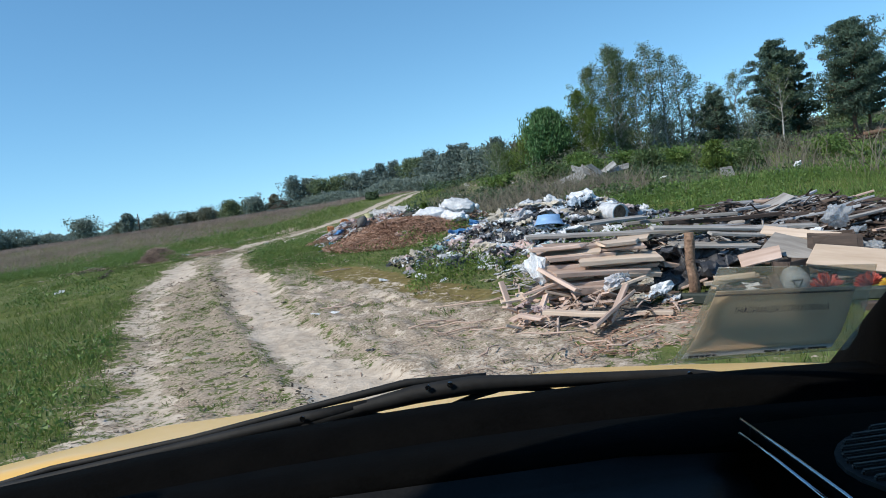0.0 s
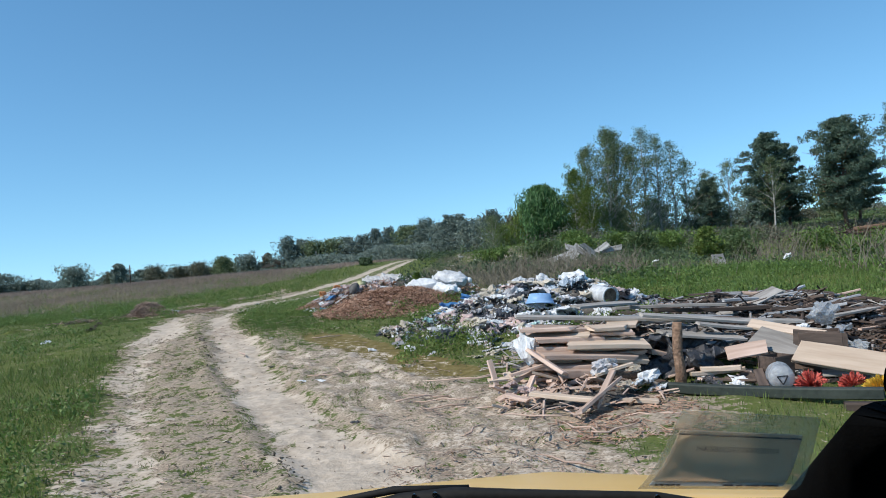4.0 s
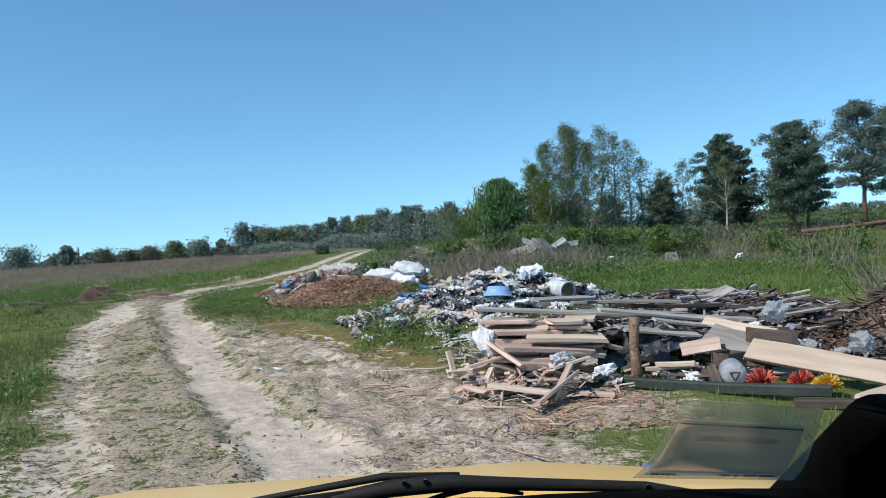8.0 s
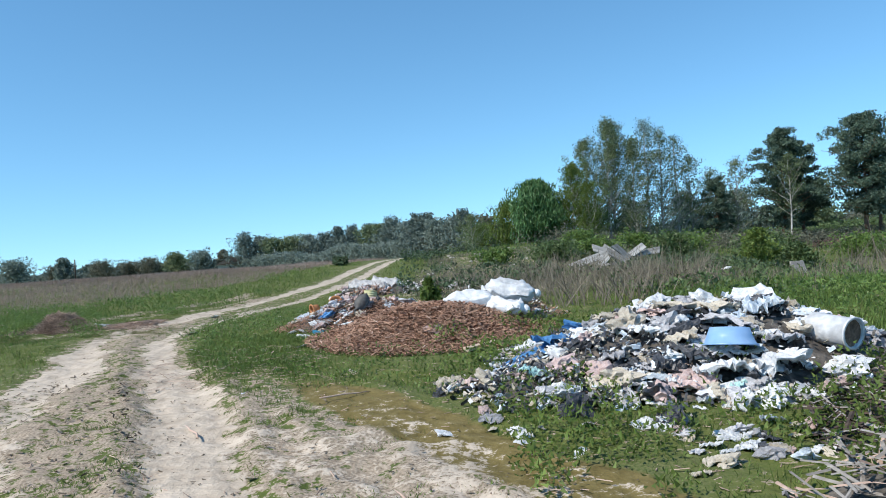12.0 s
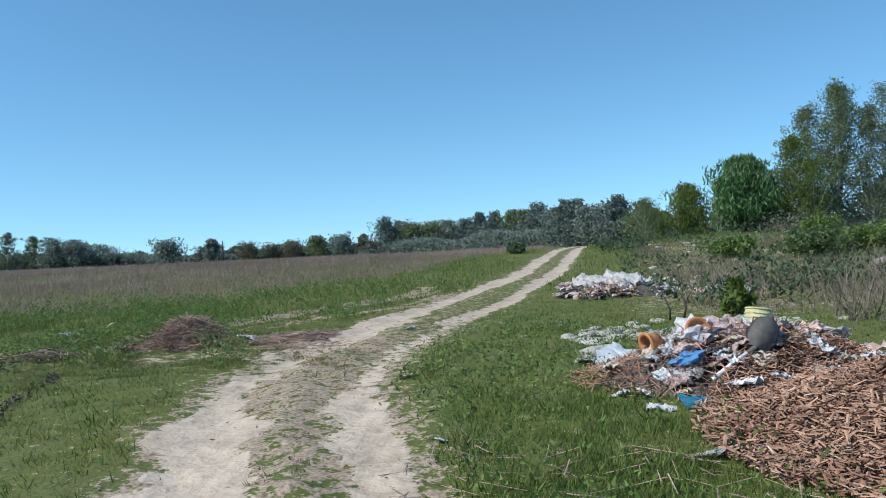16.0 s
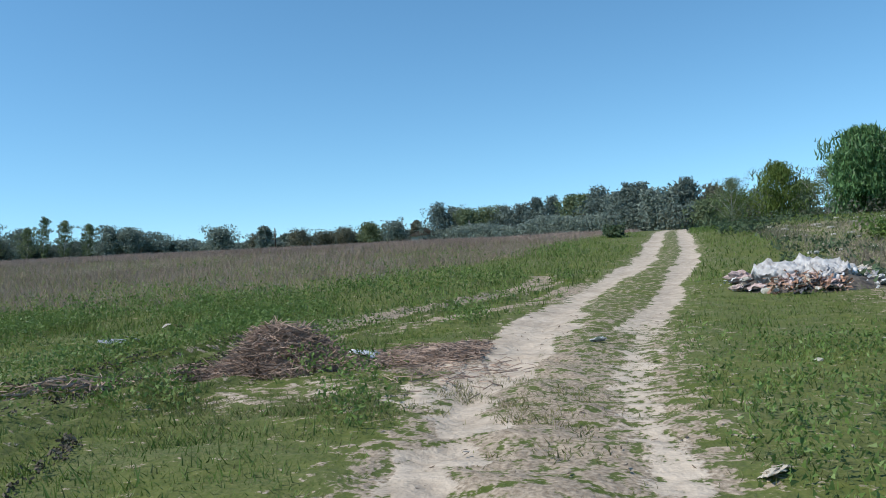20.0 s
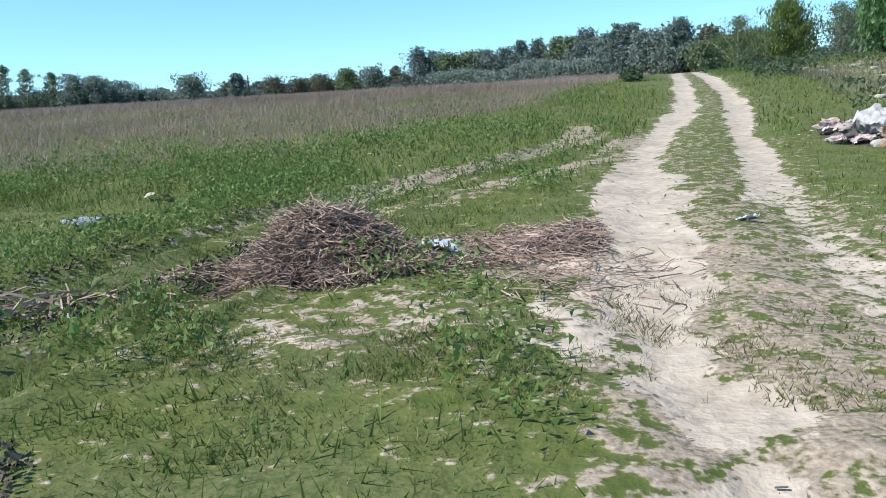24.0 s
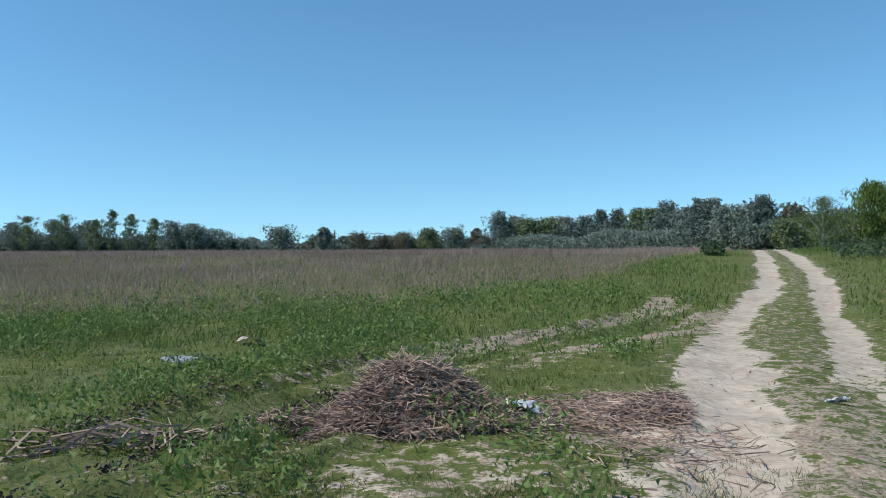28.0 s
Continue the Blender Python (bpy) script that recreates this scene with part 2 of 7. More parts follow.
def masks(x, y):
    """How sandy, how dry and trodden, how muddy-brown the ground is there."""
    n1, n2, n3 = fnoise(x, y, 1.1, 3), fnoise(x, y, 0.35, 9), fnoise(x, y, 4.0, 14)
    near = 1 - smooth(13, 17, y)
    dl, dm, dr = off_line(x, y, RUT_LEFT), off_line(x, y, RUT_MID), off_line(x, y, RUT_RIGHT)
    wl = 0.2 + 0.06 * near + .03 * np.exp(-((y - 20) / 5) ** 2) + .14 * np.exp(-((y - 24.5) / 2.2) ** 2) + .07 * smooth(26, 32, y)
    wm = 0.2 + 0.16 * near + .02 * np.exp(-((y - 21) / 5) ** 2) + .05 * smooth(26, 32, y)
    far = smooth(22, 30, y)
    sand = np.maximum((1 - .36 * near) * (1 - smooth(wl * .55, wl * 1.5, np.abs(dl) + (n1 - .5) * (.9 - .55 * far) + (n2 - .5) * (.6 - .4 * far))), (1 - .4 * smooth(18.5, 20.5, y) * (1 - smooth(24.5, 27, y))) * (1 - smooth(wm * .55, wm * 1.5, np.abs(dm) + (n1 - .5) * (.6 - .3 * far) + (n2 - .5) * (.35 - .15 * far))))
    third = (1 - smooth(.6, 1.35, np.abs(dr + .35) + (n1 - .5) * .9)) * (1 - smooth(11.5, 15.5, y))
    sand = np.maximum(sand, third * (.38 + .9 * (n2 - .5)))
    out = np.where(dl < 0, -dl, np.where(dm > 0, dm, 0))
    worn = np.maximum((1 - smooth(.1, .8, out + (n1 - .5) * .7)) * (.34 + .36 * near + .42 * np.exp(-((y - 19) / 5) ** 2)), third) + .5 * (n2 - .5) * near
    worn = np.maximum(worn, .95 * np.exp(-((x - 1.7) / 1.0) ** 4 - ((y - 7.2) / .9) ** 4))
    worn = np.maximum(worn, (1 - smooth(.5, 1.1, np.abs(dm - .5))) * near * (.45 + .5 * n2))
    # furrows ploughed by wheels beside the track, and the bare patch in front of the stalk heap
    fur = np.minimum(np.abs(off_line(x, y, FURROW_A)) + 9 * (y < 19.5) + 9 * (y > 33), np.abs(off_line(x, y, FURROW_B)) + 9 * (y < 19) + 9 * (y > 25))
    worn = np.maximum(worn, (1 - smooth(.12, .4, fur + (n2 - .5) * .3)) * (.22 + .62 * smooth(23.5, 26, y)))
    fc = off_line(x, y, FURROW_A)
    marks = smooth(.05, .3, fc) * (1 - smooth(1.0, 1.7, fc)) * smooth(22.9, 24.2, y) * (1 - smooth(30, 33, y))
    slope = smooth(1.8, 3.4, dm) * smooth(23.5, 27, y) * (1 - smooth(46, 54, y)) * (1 - smooth(7, 11, x))
    worn = np.maximum(worn, slope * (.12 + .75 * n1))
    worn = np.maximum(worn, marks * smooth(.38, .66, vnoise(fc + .1 * n1, y * .14, .17, 65)) * .9)
    bare = np.exp(-((x + 7.9) / 1.6) ** 2 - ((y - 21.3) / .8) ** 2)
    worn = np.maximum(worn, bare * (.05 + .8 * n2))
    sand = np.maximum(sand, bare * smooth(.5, .75, n2) * .55)
    heap = np.exp(-((x + 6.6) / 1.0) ** 4 - ((y - 22.6) / .6) ** 4)
    worn = np.maximum(worn, heap)
    mud = (1 - smooth(.2, .55, np.abs(off_line(x, y, MUD_LINE)) + (n1 - .5) * .5)) * smooth(9.2, 10.4, y) * (1 - smooth(13.6, 15.4, y))
    return np.clip(sand, 0, 1), np.clip(worn, 0, 1), np.clip(mud, 0, 1), n1, n2, n3


def ground_z(x, y):
    x, y = np.asarray(x, float), np.asarray(y, float)
    z = base_z(x, y)
    dl, dm = off_line(x, y, RUT_LEFT), off_line(x, y, RUT_MID)
    near = 1 - smooth(60, 90, y)
    wob = (fnoise(x, y, .8, 23) - .5) * .22
    flat = 1 - smooth(15, 20, y)
    z = z - near * (.045 * np.exp(-(dl / .3) ** 2) + .05 * (1 - flat) * np.exp(-(dm / .3) ** 2))
    z = z - flat * (.05 * (1 - smooth(.24, .5, np.abs(dm + wob))) - .022 * np.exp(-((np.abs(dm + wob) - .54) / .11) ** 2) * (.3 + 1.4 * vnoise(x, y, .35, 24)))
    dr = off_line(x, y, RUT_RIGHT)
    churn = (1 - smooth(.7, 1.4, np.abs(dr + .3))) * (1 - smooth(11.5, 15, y)) * smooth(1, 4, y)
    z = z + churn * (.06 * (vnoise(dr + .12 * np.sin(y * 1.3), y * .22, .17, 25) - .5) + .03 * (vnoise(x, y, .13, 26) - .5))
    z = z + .05 * (fnoise(x, y, 1.3, 21) - .5) + .10 * (vnoise(x, y, 5.0, 31) - .5) * smooth(3, 9, np.hypot(x, y))
    fa = np.minimum(np.abs(off_line(x, y, FURROW_A)) + 9 * (y < 19.5) + 9 * (y > 30), np.abs(off_line(x, y, FURROW_B)) + 9 * (y < 19) + 9 * (y > 25))
    z = z - .05 * np.exp(-(fa / .13) ** 2) + .05 * np.exp(-((fa - .3) / .12) ** 2) * (.4 + 1.2 * vnoise(x, y, .3, 61))
    return z


def gz1(x, y):
    return float(ground_z(np.array([x]), np.array([y]))[0])


def grid_lines(lo, hi, step, far_lo, far_hi, grow=1.16):
    mid = np.arange(lo, hi + 1e-6, step)
    out, s, v = [], step, hi
    while v < far_hi:
        s *= grow
        v += s
        out.append(v)
    left, s, v = [], step, lo
    while v > far_lo:
        s *= grow
        v -= s
        left.append(v)
    return np.array(left[::-1] + list(mid) + out)


def build_ground():
    xs, ys = grid_lines(-13, 7, .062, -1500, 1500), grid_lines(2.5, 34, .062, -60, 3000, 1.12)
    X, Y = np.meshgrid(xs, ys)
    sand, worn, mud, n1, n2, n3 = masks(X, Y)
    fade = 1 - smooth(26, 45, np.hypot(X, Y))
    Z = ground_z(X, Y) + fade * ((n2 - .5) * .05 * (1 - .6 * sand) + (vnoise(X, Y, .16, 41) - .5) * .05 * worn + (vnoise(X, Y, .24, 43) - .5) * .02)
    me = bpy.data.meshes.new("ground")
    nx, ny = len(xs), len(ys)
    me.vertices.add(nx * ny)
    me.vertices.foreach_set("co", np.stack([X, Y, Z], -1).astype(np.float32).ravel())
    i = (np.arange(ny - 1)[:, None] * nx + np.arange(nx - 1)).ravel()
    loops = np.stack([i, i + 1, i + nx + 1, i + nx], -1).astype(np.int32)
    me.loops.add(loops.size)
    me.loops.foreach_set("vertex_index", loops.ravel())
    me.polygons.add(len(i))
    me.polygons.foreach_set("loop_start", np.arange(0, loops.size, 4, dtype=np.int32))
    me.update(calc_edges=True)
    me.shade_smooth()
    for name, v in (("sand", sand), ("worn", worn), ("mud", mud)):
        me.attributes.new(name, "FLOAT", "POINT").data.foreach_set("value", v.astype(np.float32).ravel())
    me.materials.append(ground_material())
    return tagged(new("ground", me), "sandy track with wheel ruts through patchy spring grass", "ground", kind="structure")


def ground_material():
    m = bpy.data.materials.new("track_ground")
    m.use_nodes = True
    nt = m.node_tree
    N, L = nt.nodes, nt.links
    bsdf = N["Principled BSDF"]
    co = N.new("ShaderNodeTexCoord").outputs["Object"]

    def tex(scale, detail=4, stretch=None):
        n = N.new("ShaderNodeTexNoise")
        n.inputs["Scale"].default_value, n.inputs["Detail"].default_value = scale, detail
        L.new(co, n.inputs["Vector"])
        return n.outputs[0]

    def rng_map(v, a, b, c=0.0, d=1.0):
        n = N.new("ShaderNodeMapRange")
        for k, w in zip((1, 2, 3, 4), (a, b, c, d)):
            n.inputs[k].default_value = w
        L.new(v, n.inputs[0])
        return n.outputs[0]

    def math_of(op, a, b):
        n = N.new("ShaderNodeMath")
        n.operation = op
        for k, v in enumerate((a, b)):
            if isinstance(v, float):
                n.inputs[k].default_value = v
            else:
                L.new(v, n.inputs[k])
        return n.outputs[0]

    def mixed(f, a, b):
        n = N.new("ShaderNodeMix")
        n.data_type = "RGBA"
        L.new(f, n.inputs[0])
        for k, v in ((6, a), (7, b)):
            if isinstance(v, tuple):
                n.inputs[k].default_value = (*v, 1)
            else:
                L.new(v, n.inputs[k])
        return n.outputs[2]

    def attr(name):
        n = N.new("ShaderNodeAttribute")
        n.attribute_name = name
        return n.outputs["Fac"]

    fine, mid, wide, huge = tex(38), tex(9), tex(1.4), tex(0.09)
    soil = mixed(rng_map(fine, .3, .7), (0.195, 0.15, 0.106), (0.435, 0.357, 0.275))
    moss = mixed(rng_map(mid, .3, .7), (0.072, 0.097, 0.022), (0.142, 0.157, 0.042))
    grassy = mixed(rng_map(wide, .35, .65), moss, mixed(rng_map(fine, .35, .65), (0.078, 0.105, 0.032), (0.15, 0.155, 0.065)))
    field = mixed(rng_map(huge, .35, .65), (0.085, 0.085, 0.045), (0.12, 0.10, 0.07))
    sand = mixed(rng_map(math_of("ADD", mid, wide), .75, 1.25), (0.38, 0.312, 0.243), (0.55, 0.464, 0.373))
    sandf = rng_map(math_of("ADD", math_of("ADD", attr("sand"), rng_map(mid, .25, .75, -.38, .38)), rng_map(fine, .3, .7, -.22, .22)), .40, .6)
    wornf = rng_map(math_of("ADD", math_of("ADD", attr("worn"), rng_map(mid, .3, .7, -.55, .55)), rng_map(fine, .3, .7, -.25, .25)), .42, .66)
    mudf = rng_map(math_of("ADD", attr("mud"), rng_map(mid, .25, .75, -.2, .2)), .35, .7)
    c = mixed(wornf, grassy, soil)
    c = mixed(mudf, c, mixed(rng_map(mid, .3, .7), (0.13, 0.10, 0.035), (0.20, 0.16, 0.065)))
    c = mixed(sandf, c, sand)
    L.new(c, bsdf.inputs["Base Color"])
    bsdf.inputs["Roughness"].default_value = 0.95
    bsdf.inputs["Specular IOR Level"].default_value = 0.15
    bp = N.new("ShaderNodeBump")
    bp.inputs["Strength"].default_value, bp.inputs["Distance"].default_value = 0.5, 0.03
    L.new(math_of("ADD", math_of("MULTIPLY", fine, .5), math_of("MULTIPLY", mid, 2.2)), bp.inputs["Height"])
    L.new(bp.outputs[0], bsdf.inputs["Normal"])
    return m


build_ground()


# ---- plants ----
def blades(x, y, height, width, lean, material, name, sink=0.02):
    """Single curved-tip grass blades as triangles at those places."""
    n = len(x)
    a = rng.uniform(0, 2 * np.pi, n)
    z = ground_z(x, y) - sink
    dx, dy = np.cos(a) * width / 2, np.sin(a) * width / 2
    b = rng.uniform(0, 2 * np.pi, n)
    l = lean * height * rng.uniform(0.2, 1, n)
    tip = np.stack([x + np.cos(b) * l, y + np.sin(b) * l, z + height], -1)
    p, q = np.stack([x - dx, y - dy, z], -1), np.stack([x + dx, y + dy, z], -1)
    return fast_mesh(name, np.stack([p, q, tip], 1), 3, material)


def tube_chain(pts, radii, sides=6):
    """Vertices and faces of a tapered tube along points."""
    verts, faces = [], []
    pts = [Vector(p) for p in pts]
    for i, p in enumerate(pts):
        d = (pts[min(i + 1, len(pts) - 1)] - pts[max(i - 1, 0)]).normalized()
        u = d.orthogonal().normalized()
        w = d.cross(u)
        for k in range(sides):
            a = 2 * math.pi * k / sides
            verts.append(p + (u * math.cos(a) + w * math.sin(a)) * radii[i])
    for i in range(len(pts) - 1):
        for k in range(sides):
            a, b = i * sides + k, i * sides + (k + 1) % sides
            faces.append((a, b, b + sides, a + sides))
    faces.append(tuple(range(sides))[::-1])
    faces.append(tuple(range((len(pts) - 1) * sides, len(pts) * sides)))
    return verts, faces


def join_tubes(tubes):
    verts, faces = [], []
    for v, f in tubes:
        k = len(verts)
        verts += v
        faces += [tuple(i + k for i in g) for g in f]
    return verts, faces


def leaf_cloud(centres, spread, count, size, r, flat=0.6, up=0.0, slim=.32):
    """Many small leaf triangles scattered round each centre."""
    centres = np.asarray(centres, float)
    n = len(centres) * count
    c = np.repeat(centres, count, 0) + np.clip(r.normal(0, 1, (n, 3)), -1.5, 1.5) * np.asarray(spread) * np.array([1, 1, flat])
    u = r.normal(0, 1, (n, 3)) + np.array([0, 0, up])
    u /= np.linalg.norm(u, axis=1, keepdims=True)
    v = np.cross(u, r.normal(0, 1, (n, 3)))
    v /= np.linalg.norm(v, axis=1, keepdims=True)
    s = size * r.uniform(.6, 1.4, (n, 1))
    return np.stack([c - u * s * .5 - v * s * slim, c - u * s * .5 + v * s * slim, c + u * s * .7], 1)


SHAPES = {"pine": [.55, .9, 1, .88, .62, .16], "bush": [.8, 1, .85, .6, .35, .05], "birch": [.6, .9, 1, .85, .55, .12], "young": [.7, 1, 1, .85, .6, .2], "far": [.8, 1, 1, .9, .65, .25], "spire": [.9, 1, .9, .7, .42, .1], "maple": [.85, 1, .95, .8, .55, .15]}


def tree(name, x, y, height, width, kind, seed, label, category="tree", trunk_lean=0.0, clumps=None, leaves=None, leaf=None, bare=0.25, base=None, group="", wind=0.0):
    """A tapered trunk with limbs and a crown of leaf clumps. kind: birch, pine, spire, maple, bush, young or far; wind: how far the twigs are blown to the right."""
    r = np.random.default_rng(seed)
    root = empty(name, pose(x, y, gz1(x, y) if base is None else base))
    tubes, tips = [], []
    needles = kind in ("pine", "spire")
    bark = BARK_BIRCH if kind == "birch" else BARK_PINE if needles else BARK_GREY
    leafm = leaf or {"birch": LEAF_BIRCH, "pine": NEEDLE, "spire": NEEDLE, "young": LEAF_YOUNG}.get(kind, LEAF_DARK)
    n_st = 7
    top = np.array([trunk_lean * height, r.normal(0, .02) * height, height * .96])
    pts = [top * (i / n_st) + np.append(r.normal(0, .008, 2), 0) * height * (0 < i < n_st) for i in range(n_st + 1)]
    r0 = height * (.02 if kind == "pine" else .013)
    tubes.append(tube_chain([(*p,) for p in pts], [r0 * (1 - .9 * i / n_st) for i in range(n_st + 1)], 7))
    clumps = clumps or 26
    for k in range(clumps):
        f = (k + r.uniform(0, 1)) / clumps
        h = bare + (1 - bare) * f
        at = np.array([np.interp(h * n_st, range(n_st + 1), [p[j] for p in pts]) for j in range(3)])
        a = k * 2.4 + r.uniform(-.5, .5)
        reach = width / 2 * np.interp(f, [0, .2, .4, .6, .8, 1], SHAPES[kind]) * (r.uniform(.55, 1.1) if kind == "pine" else r.uniform(.5, 1.5) if kind == "spire" else r.uniform(.5, 1.0) if kind == "maple" else r.uniform(.35, 1.15))
        rise = reach * {"pine": r.uniform(-.1, .45), "spire": r.uniform(-.1, .3), "birch": r.uniform(.6, 1.5), "maple": r.uniform(.5, .9)}.get(kind, r.uniform(.2, .8))
        end = at + np.array([math.cos(a) * reach + wind * reach, math.sin(a) * reach, min(rise, max(.05, height - at[2]))])
        mid = (at + end) / 2 + np.array([0, 0, -.06 * reach])
        rr = r0 * (1 - .8 * h) * .5
        tubes.append(tube_chain([(*at,), (*mid,), (*end,)], [rr, rr * .6, rr * .2], 4))
        # side twigs carry the clumps
        for u in ((.3, .55, .78, 1.0) if needles else (.45, .75, 1.0)):
            side = r.normal(0, .16, 3) * reach * u * np.array([1, 1, .5 if needles else 1])
            tip = at + (end - at) * u + side
            tips.append(tip)
            if not needles:
                tubes.append(tube_chain([(*(at + (end - at) * u * .8),), (*tip,)], [rr * .35, rr * .12], 3))
    v, f = join_tubes(tubes)
    part_me("trunk", mesh_of("trunk", v, f, bark, True), root)
    leaves = int(leaves or 60)
    near = y < 90
    sp = {"pine": .042, "spire": .1, "birch": .058, "young": .08, "bush": .085, "maple": .075}.get(kind, .1) * max(width, height * .42)
    ls = {"pine": .17, "spire": .15, "birch": .085, "maple": .24}.get(kind, .13)
    if height < 4 and kind != "maple":
        ls *= .8
    tri = leaf_cloud(tips, sp, leaves, ls * (1 if near else 3.0), r, .6 if kind == "pine" else .85, {"maple": 2.2, "pine": .5}.get(kind, 0.0), .15 if kind == "maple" else .2 if needles else .32)
    part_me("crown", fast_mesh("crown", tri, 3, leafm), root)
    return tagged(root, label, category, group)


# ---- trees ----
NEEDLE_BLUE = mat("bluish_needles", (0.07, 0.11, 0.09), (0.14, 0.19, 0.15), rough=0.6, grain=0.5, patch=1.8, bump=0, vary=0.35, island=True, through_light=0.15)
LEAF_SPRUCE = mat("fresh_dense_leaf", (0.06, 0.14, 0.05), (0.13, 0.24, 0.09), rough=0.5, grain=0.3, patch=.8, bump=0, vary=0.4, island=True, through_light=0.3)
tree("pine_tree", 26.6, 52, 7.6, 5.6, "pine", 1, "dark green pine with a broad dense crown", clumps=70, leaves=92, bare=.2)
tree("pine_tree", 28.0, 53, 6.2, 3.6, "pine", 5, "shorter dark pine beside a broad pine", clumps=44, leaves=80, bare=.24)
tree("pine_tree", 22.3, 53.5, 7.2, 4.2, "pine", 2, "slim dark pine beside a taller pine", clumps=56, leaves=84, bare=.14)
tree("pine_tree", 24.2, 55, 6.6, 3.4, "pine", 6, "dark pine half hidden behind other pines", clumps=44, leaves=80, bare=.16)
tree("pine_tree", 34.5, 57, 9.4, 6.2, "pine", 3, "tall pine with layered bluish branches", clumps=54, leaves=84, leaf=NEEDLE_BLUE, bare=.3)
tree("pine_tree", 38.5, 60, 9.0, 5.0, "pine", 4, "tall pine with layered bluish branches", clumps=50, leaves=70, leaf=NEEDLE_BLUE, bare=.26)
tree("pine_tree", 19.4, 57, 4.6, 3.4, "pine", 7, "small dull pine between birches", clumps=40, leaves=50, bare=.1)
tree("leafy_bush", 7.0, 54.5, 3.6, 3.5, "maple", 8, "dense bright green bush with upright shoots", "bush", clumps=110, leaves=64, leaf=LEAF_SPRUCE, bare=.02)
for k, (x, y, h, w, lv, wd) in enumerate([(9.2, 54, 5.0, 2.6, 40, .1), (10.4, 55, 7.0, 2.8, 46, .15), (11.8, 55, 8.4, 3.0, 50, .15), (12.6, 56.5, 8.6, 2.8, 46, .15), (13.3, 54.5, 7.2, 2.8, 44, .2), (14.6, 56, 8.6, 2.6, 26, .3), (15.6, 56.5, 8.0, 2.6, 22, .3), (16.9, 57, 7.6, 2.6, 18, .35), (17.9, 57.5, 6.2, 2.6, 16, .35), (10.0, 53.2, 3.8, 2.8, 44, 0), (19.6, 58, 5.2, 2.4, 14, .2), (20.8, 57, 5.8, 2.4, 16, .2)]):
    tree("birch_tree", x, y, h, w, "birch", 20 + k, "slender birch with thin fresh leaves, blown by wind" if wd > .12 else "leafy young birch at the thicket's edge", clumps=50, leaves=int(lv * 1.4), bare=.08, group="birch thicket", leaf=LEAF_YOUNG if k in (0, 9) else None, wind=wd)
tree("birch_tree", 21.9, 52, 5.4, 2.2, "birch", 36, "young birch with a white trunk among pines", clumps=34, leaves=26, bare=.3)
for k, (x, y, h, w, kind) in enumerate([(4.6, 74, 3.4, 3.0, "birch"), (8.2, 76, 4.4, 4.0, "maple"), (11.2, 75, 4.3, 3.4, "birch"), (13.6, 78, 4.8, 3.8, "birch"), (16.5, 80, 4.4, 4.2, "young"), (6.0, 80, 2.6, 3.2, "young")]):
    tree("young_tree", x, y, h, w, kind, 50 + k, "young broad tree in light spring green", clumps=44, leaves=44, bare=.04, leaf=LEAF_BIRCH if kind == "birch" else LEAF_YOUNG)
# the far edge of the field: bearing slope x = a + b*(y), height, width, shape
FAR = [(-152, 175, 7.0, 6, "d"), (-146, 172, 8.6, 5, "b"), (-141, 176, 7.6, 6, "d"), (-136, 172, 8.9, 5, "b"), (-131, 175, 7.1, 6, "d"), (-127.5, 172, 7.8, 5, "b"), (-123.5, 172, 9.9, 4.5, "b"), (-119, 173, 8.9, 4.5, "b"), (-114, 174, 7.6, 5, "b"), (-108.5, 174, 6.5, 6.5, "d"), (-104, 175, 6.1, 6, "d"),
       (-81.5, 172, 4.6, 8, "d"), (-75, 178, 3.2, 6, "g"), (-71.5, 172, 5.0, 3.2, "d"), (-66, 178, 3.4, 6, "g"), (-56.5, 180, 3.6, 6, "g"), (-61, 182, 3.0, 6, "g"), (-48.5, 172, 4.2, 5, "y"), (-43, 171, 4.2, 5.4, "d"), (-52, 182, 3.0, 5, "g"), (-38.8, 172, 4.6, 2.6, "g"),
       (-33.8, 170, 7.4, 5.5, "p"), (-31, 172, 6.6, 5, "d"), (-27.6, 168, 5.6, 6, "y"), (-24, 168, 5.8, 6, "y"), (-20.4, 168, 6.0, 6, "d"), (-16.8, 164, 6.2, 5, "p"), (-13.8, 160, 7.2, 3.4, "p"), (-10.8, 156, 7.0, 4, "p"), (-7.6, 150, 6.4, 5, "y"), (-5.0, 146, 6.4, 5, "y"), (-3.2, 142, 7.2, 5, "p"), (-.6, 138, 6.0, 4.4, "d"), (1.0, 134, 7.0, 4.2, "p"), (2.6, 132, 7.0, 3.4, "p"), (4.4, 128, 5.4, 5, "d"), (6.6, 124, 5.6, 5.4, "d"), (7.6, 122, 6.6, 3.4, "p"), (8.6, 112, 3.2, 3.6, "y"), (10.6, 120, 5.6, 4, "g"), (13.5, 122, 4.6, 4, "g"), (17, 122, 5.2, 5, "d"), (21, 120, 5.6, 5, "y"), (26, 118, 6, 5, "d"), (31, 116, 6, 5, "d"), (37, 112, 6.6, 5, "p"), (44, 110, 6, 6, "d"), (52, 105, 6.4, 6, "y")]
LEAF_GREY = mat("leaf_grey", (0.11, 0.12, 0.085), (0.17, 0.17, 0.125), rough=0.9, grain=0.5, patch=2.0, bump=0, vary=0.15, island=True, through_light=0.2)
# Far crowns are paler and bluer: distance haze mixed into the leaf colour.
LEAF_FAR_HAZED = mat("leaf_far_hazed", (0.16, 0.205, 0.178), (0.23, 0.28, 0.24), rough=0.9, grain=0.8, patch=3.0, bump=0, vary=0.14, island=True, through_light=0.25)
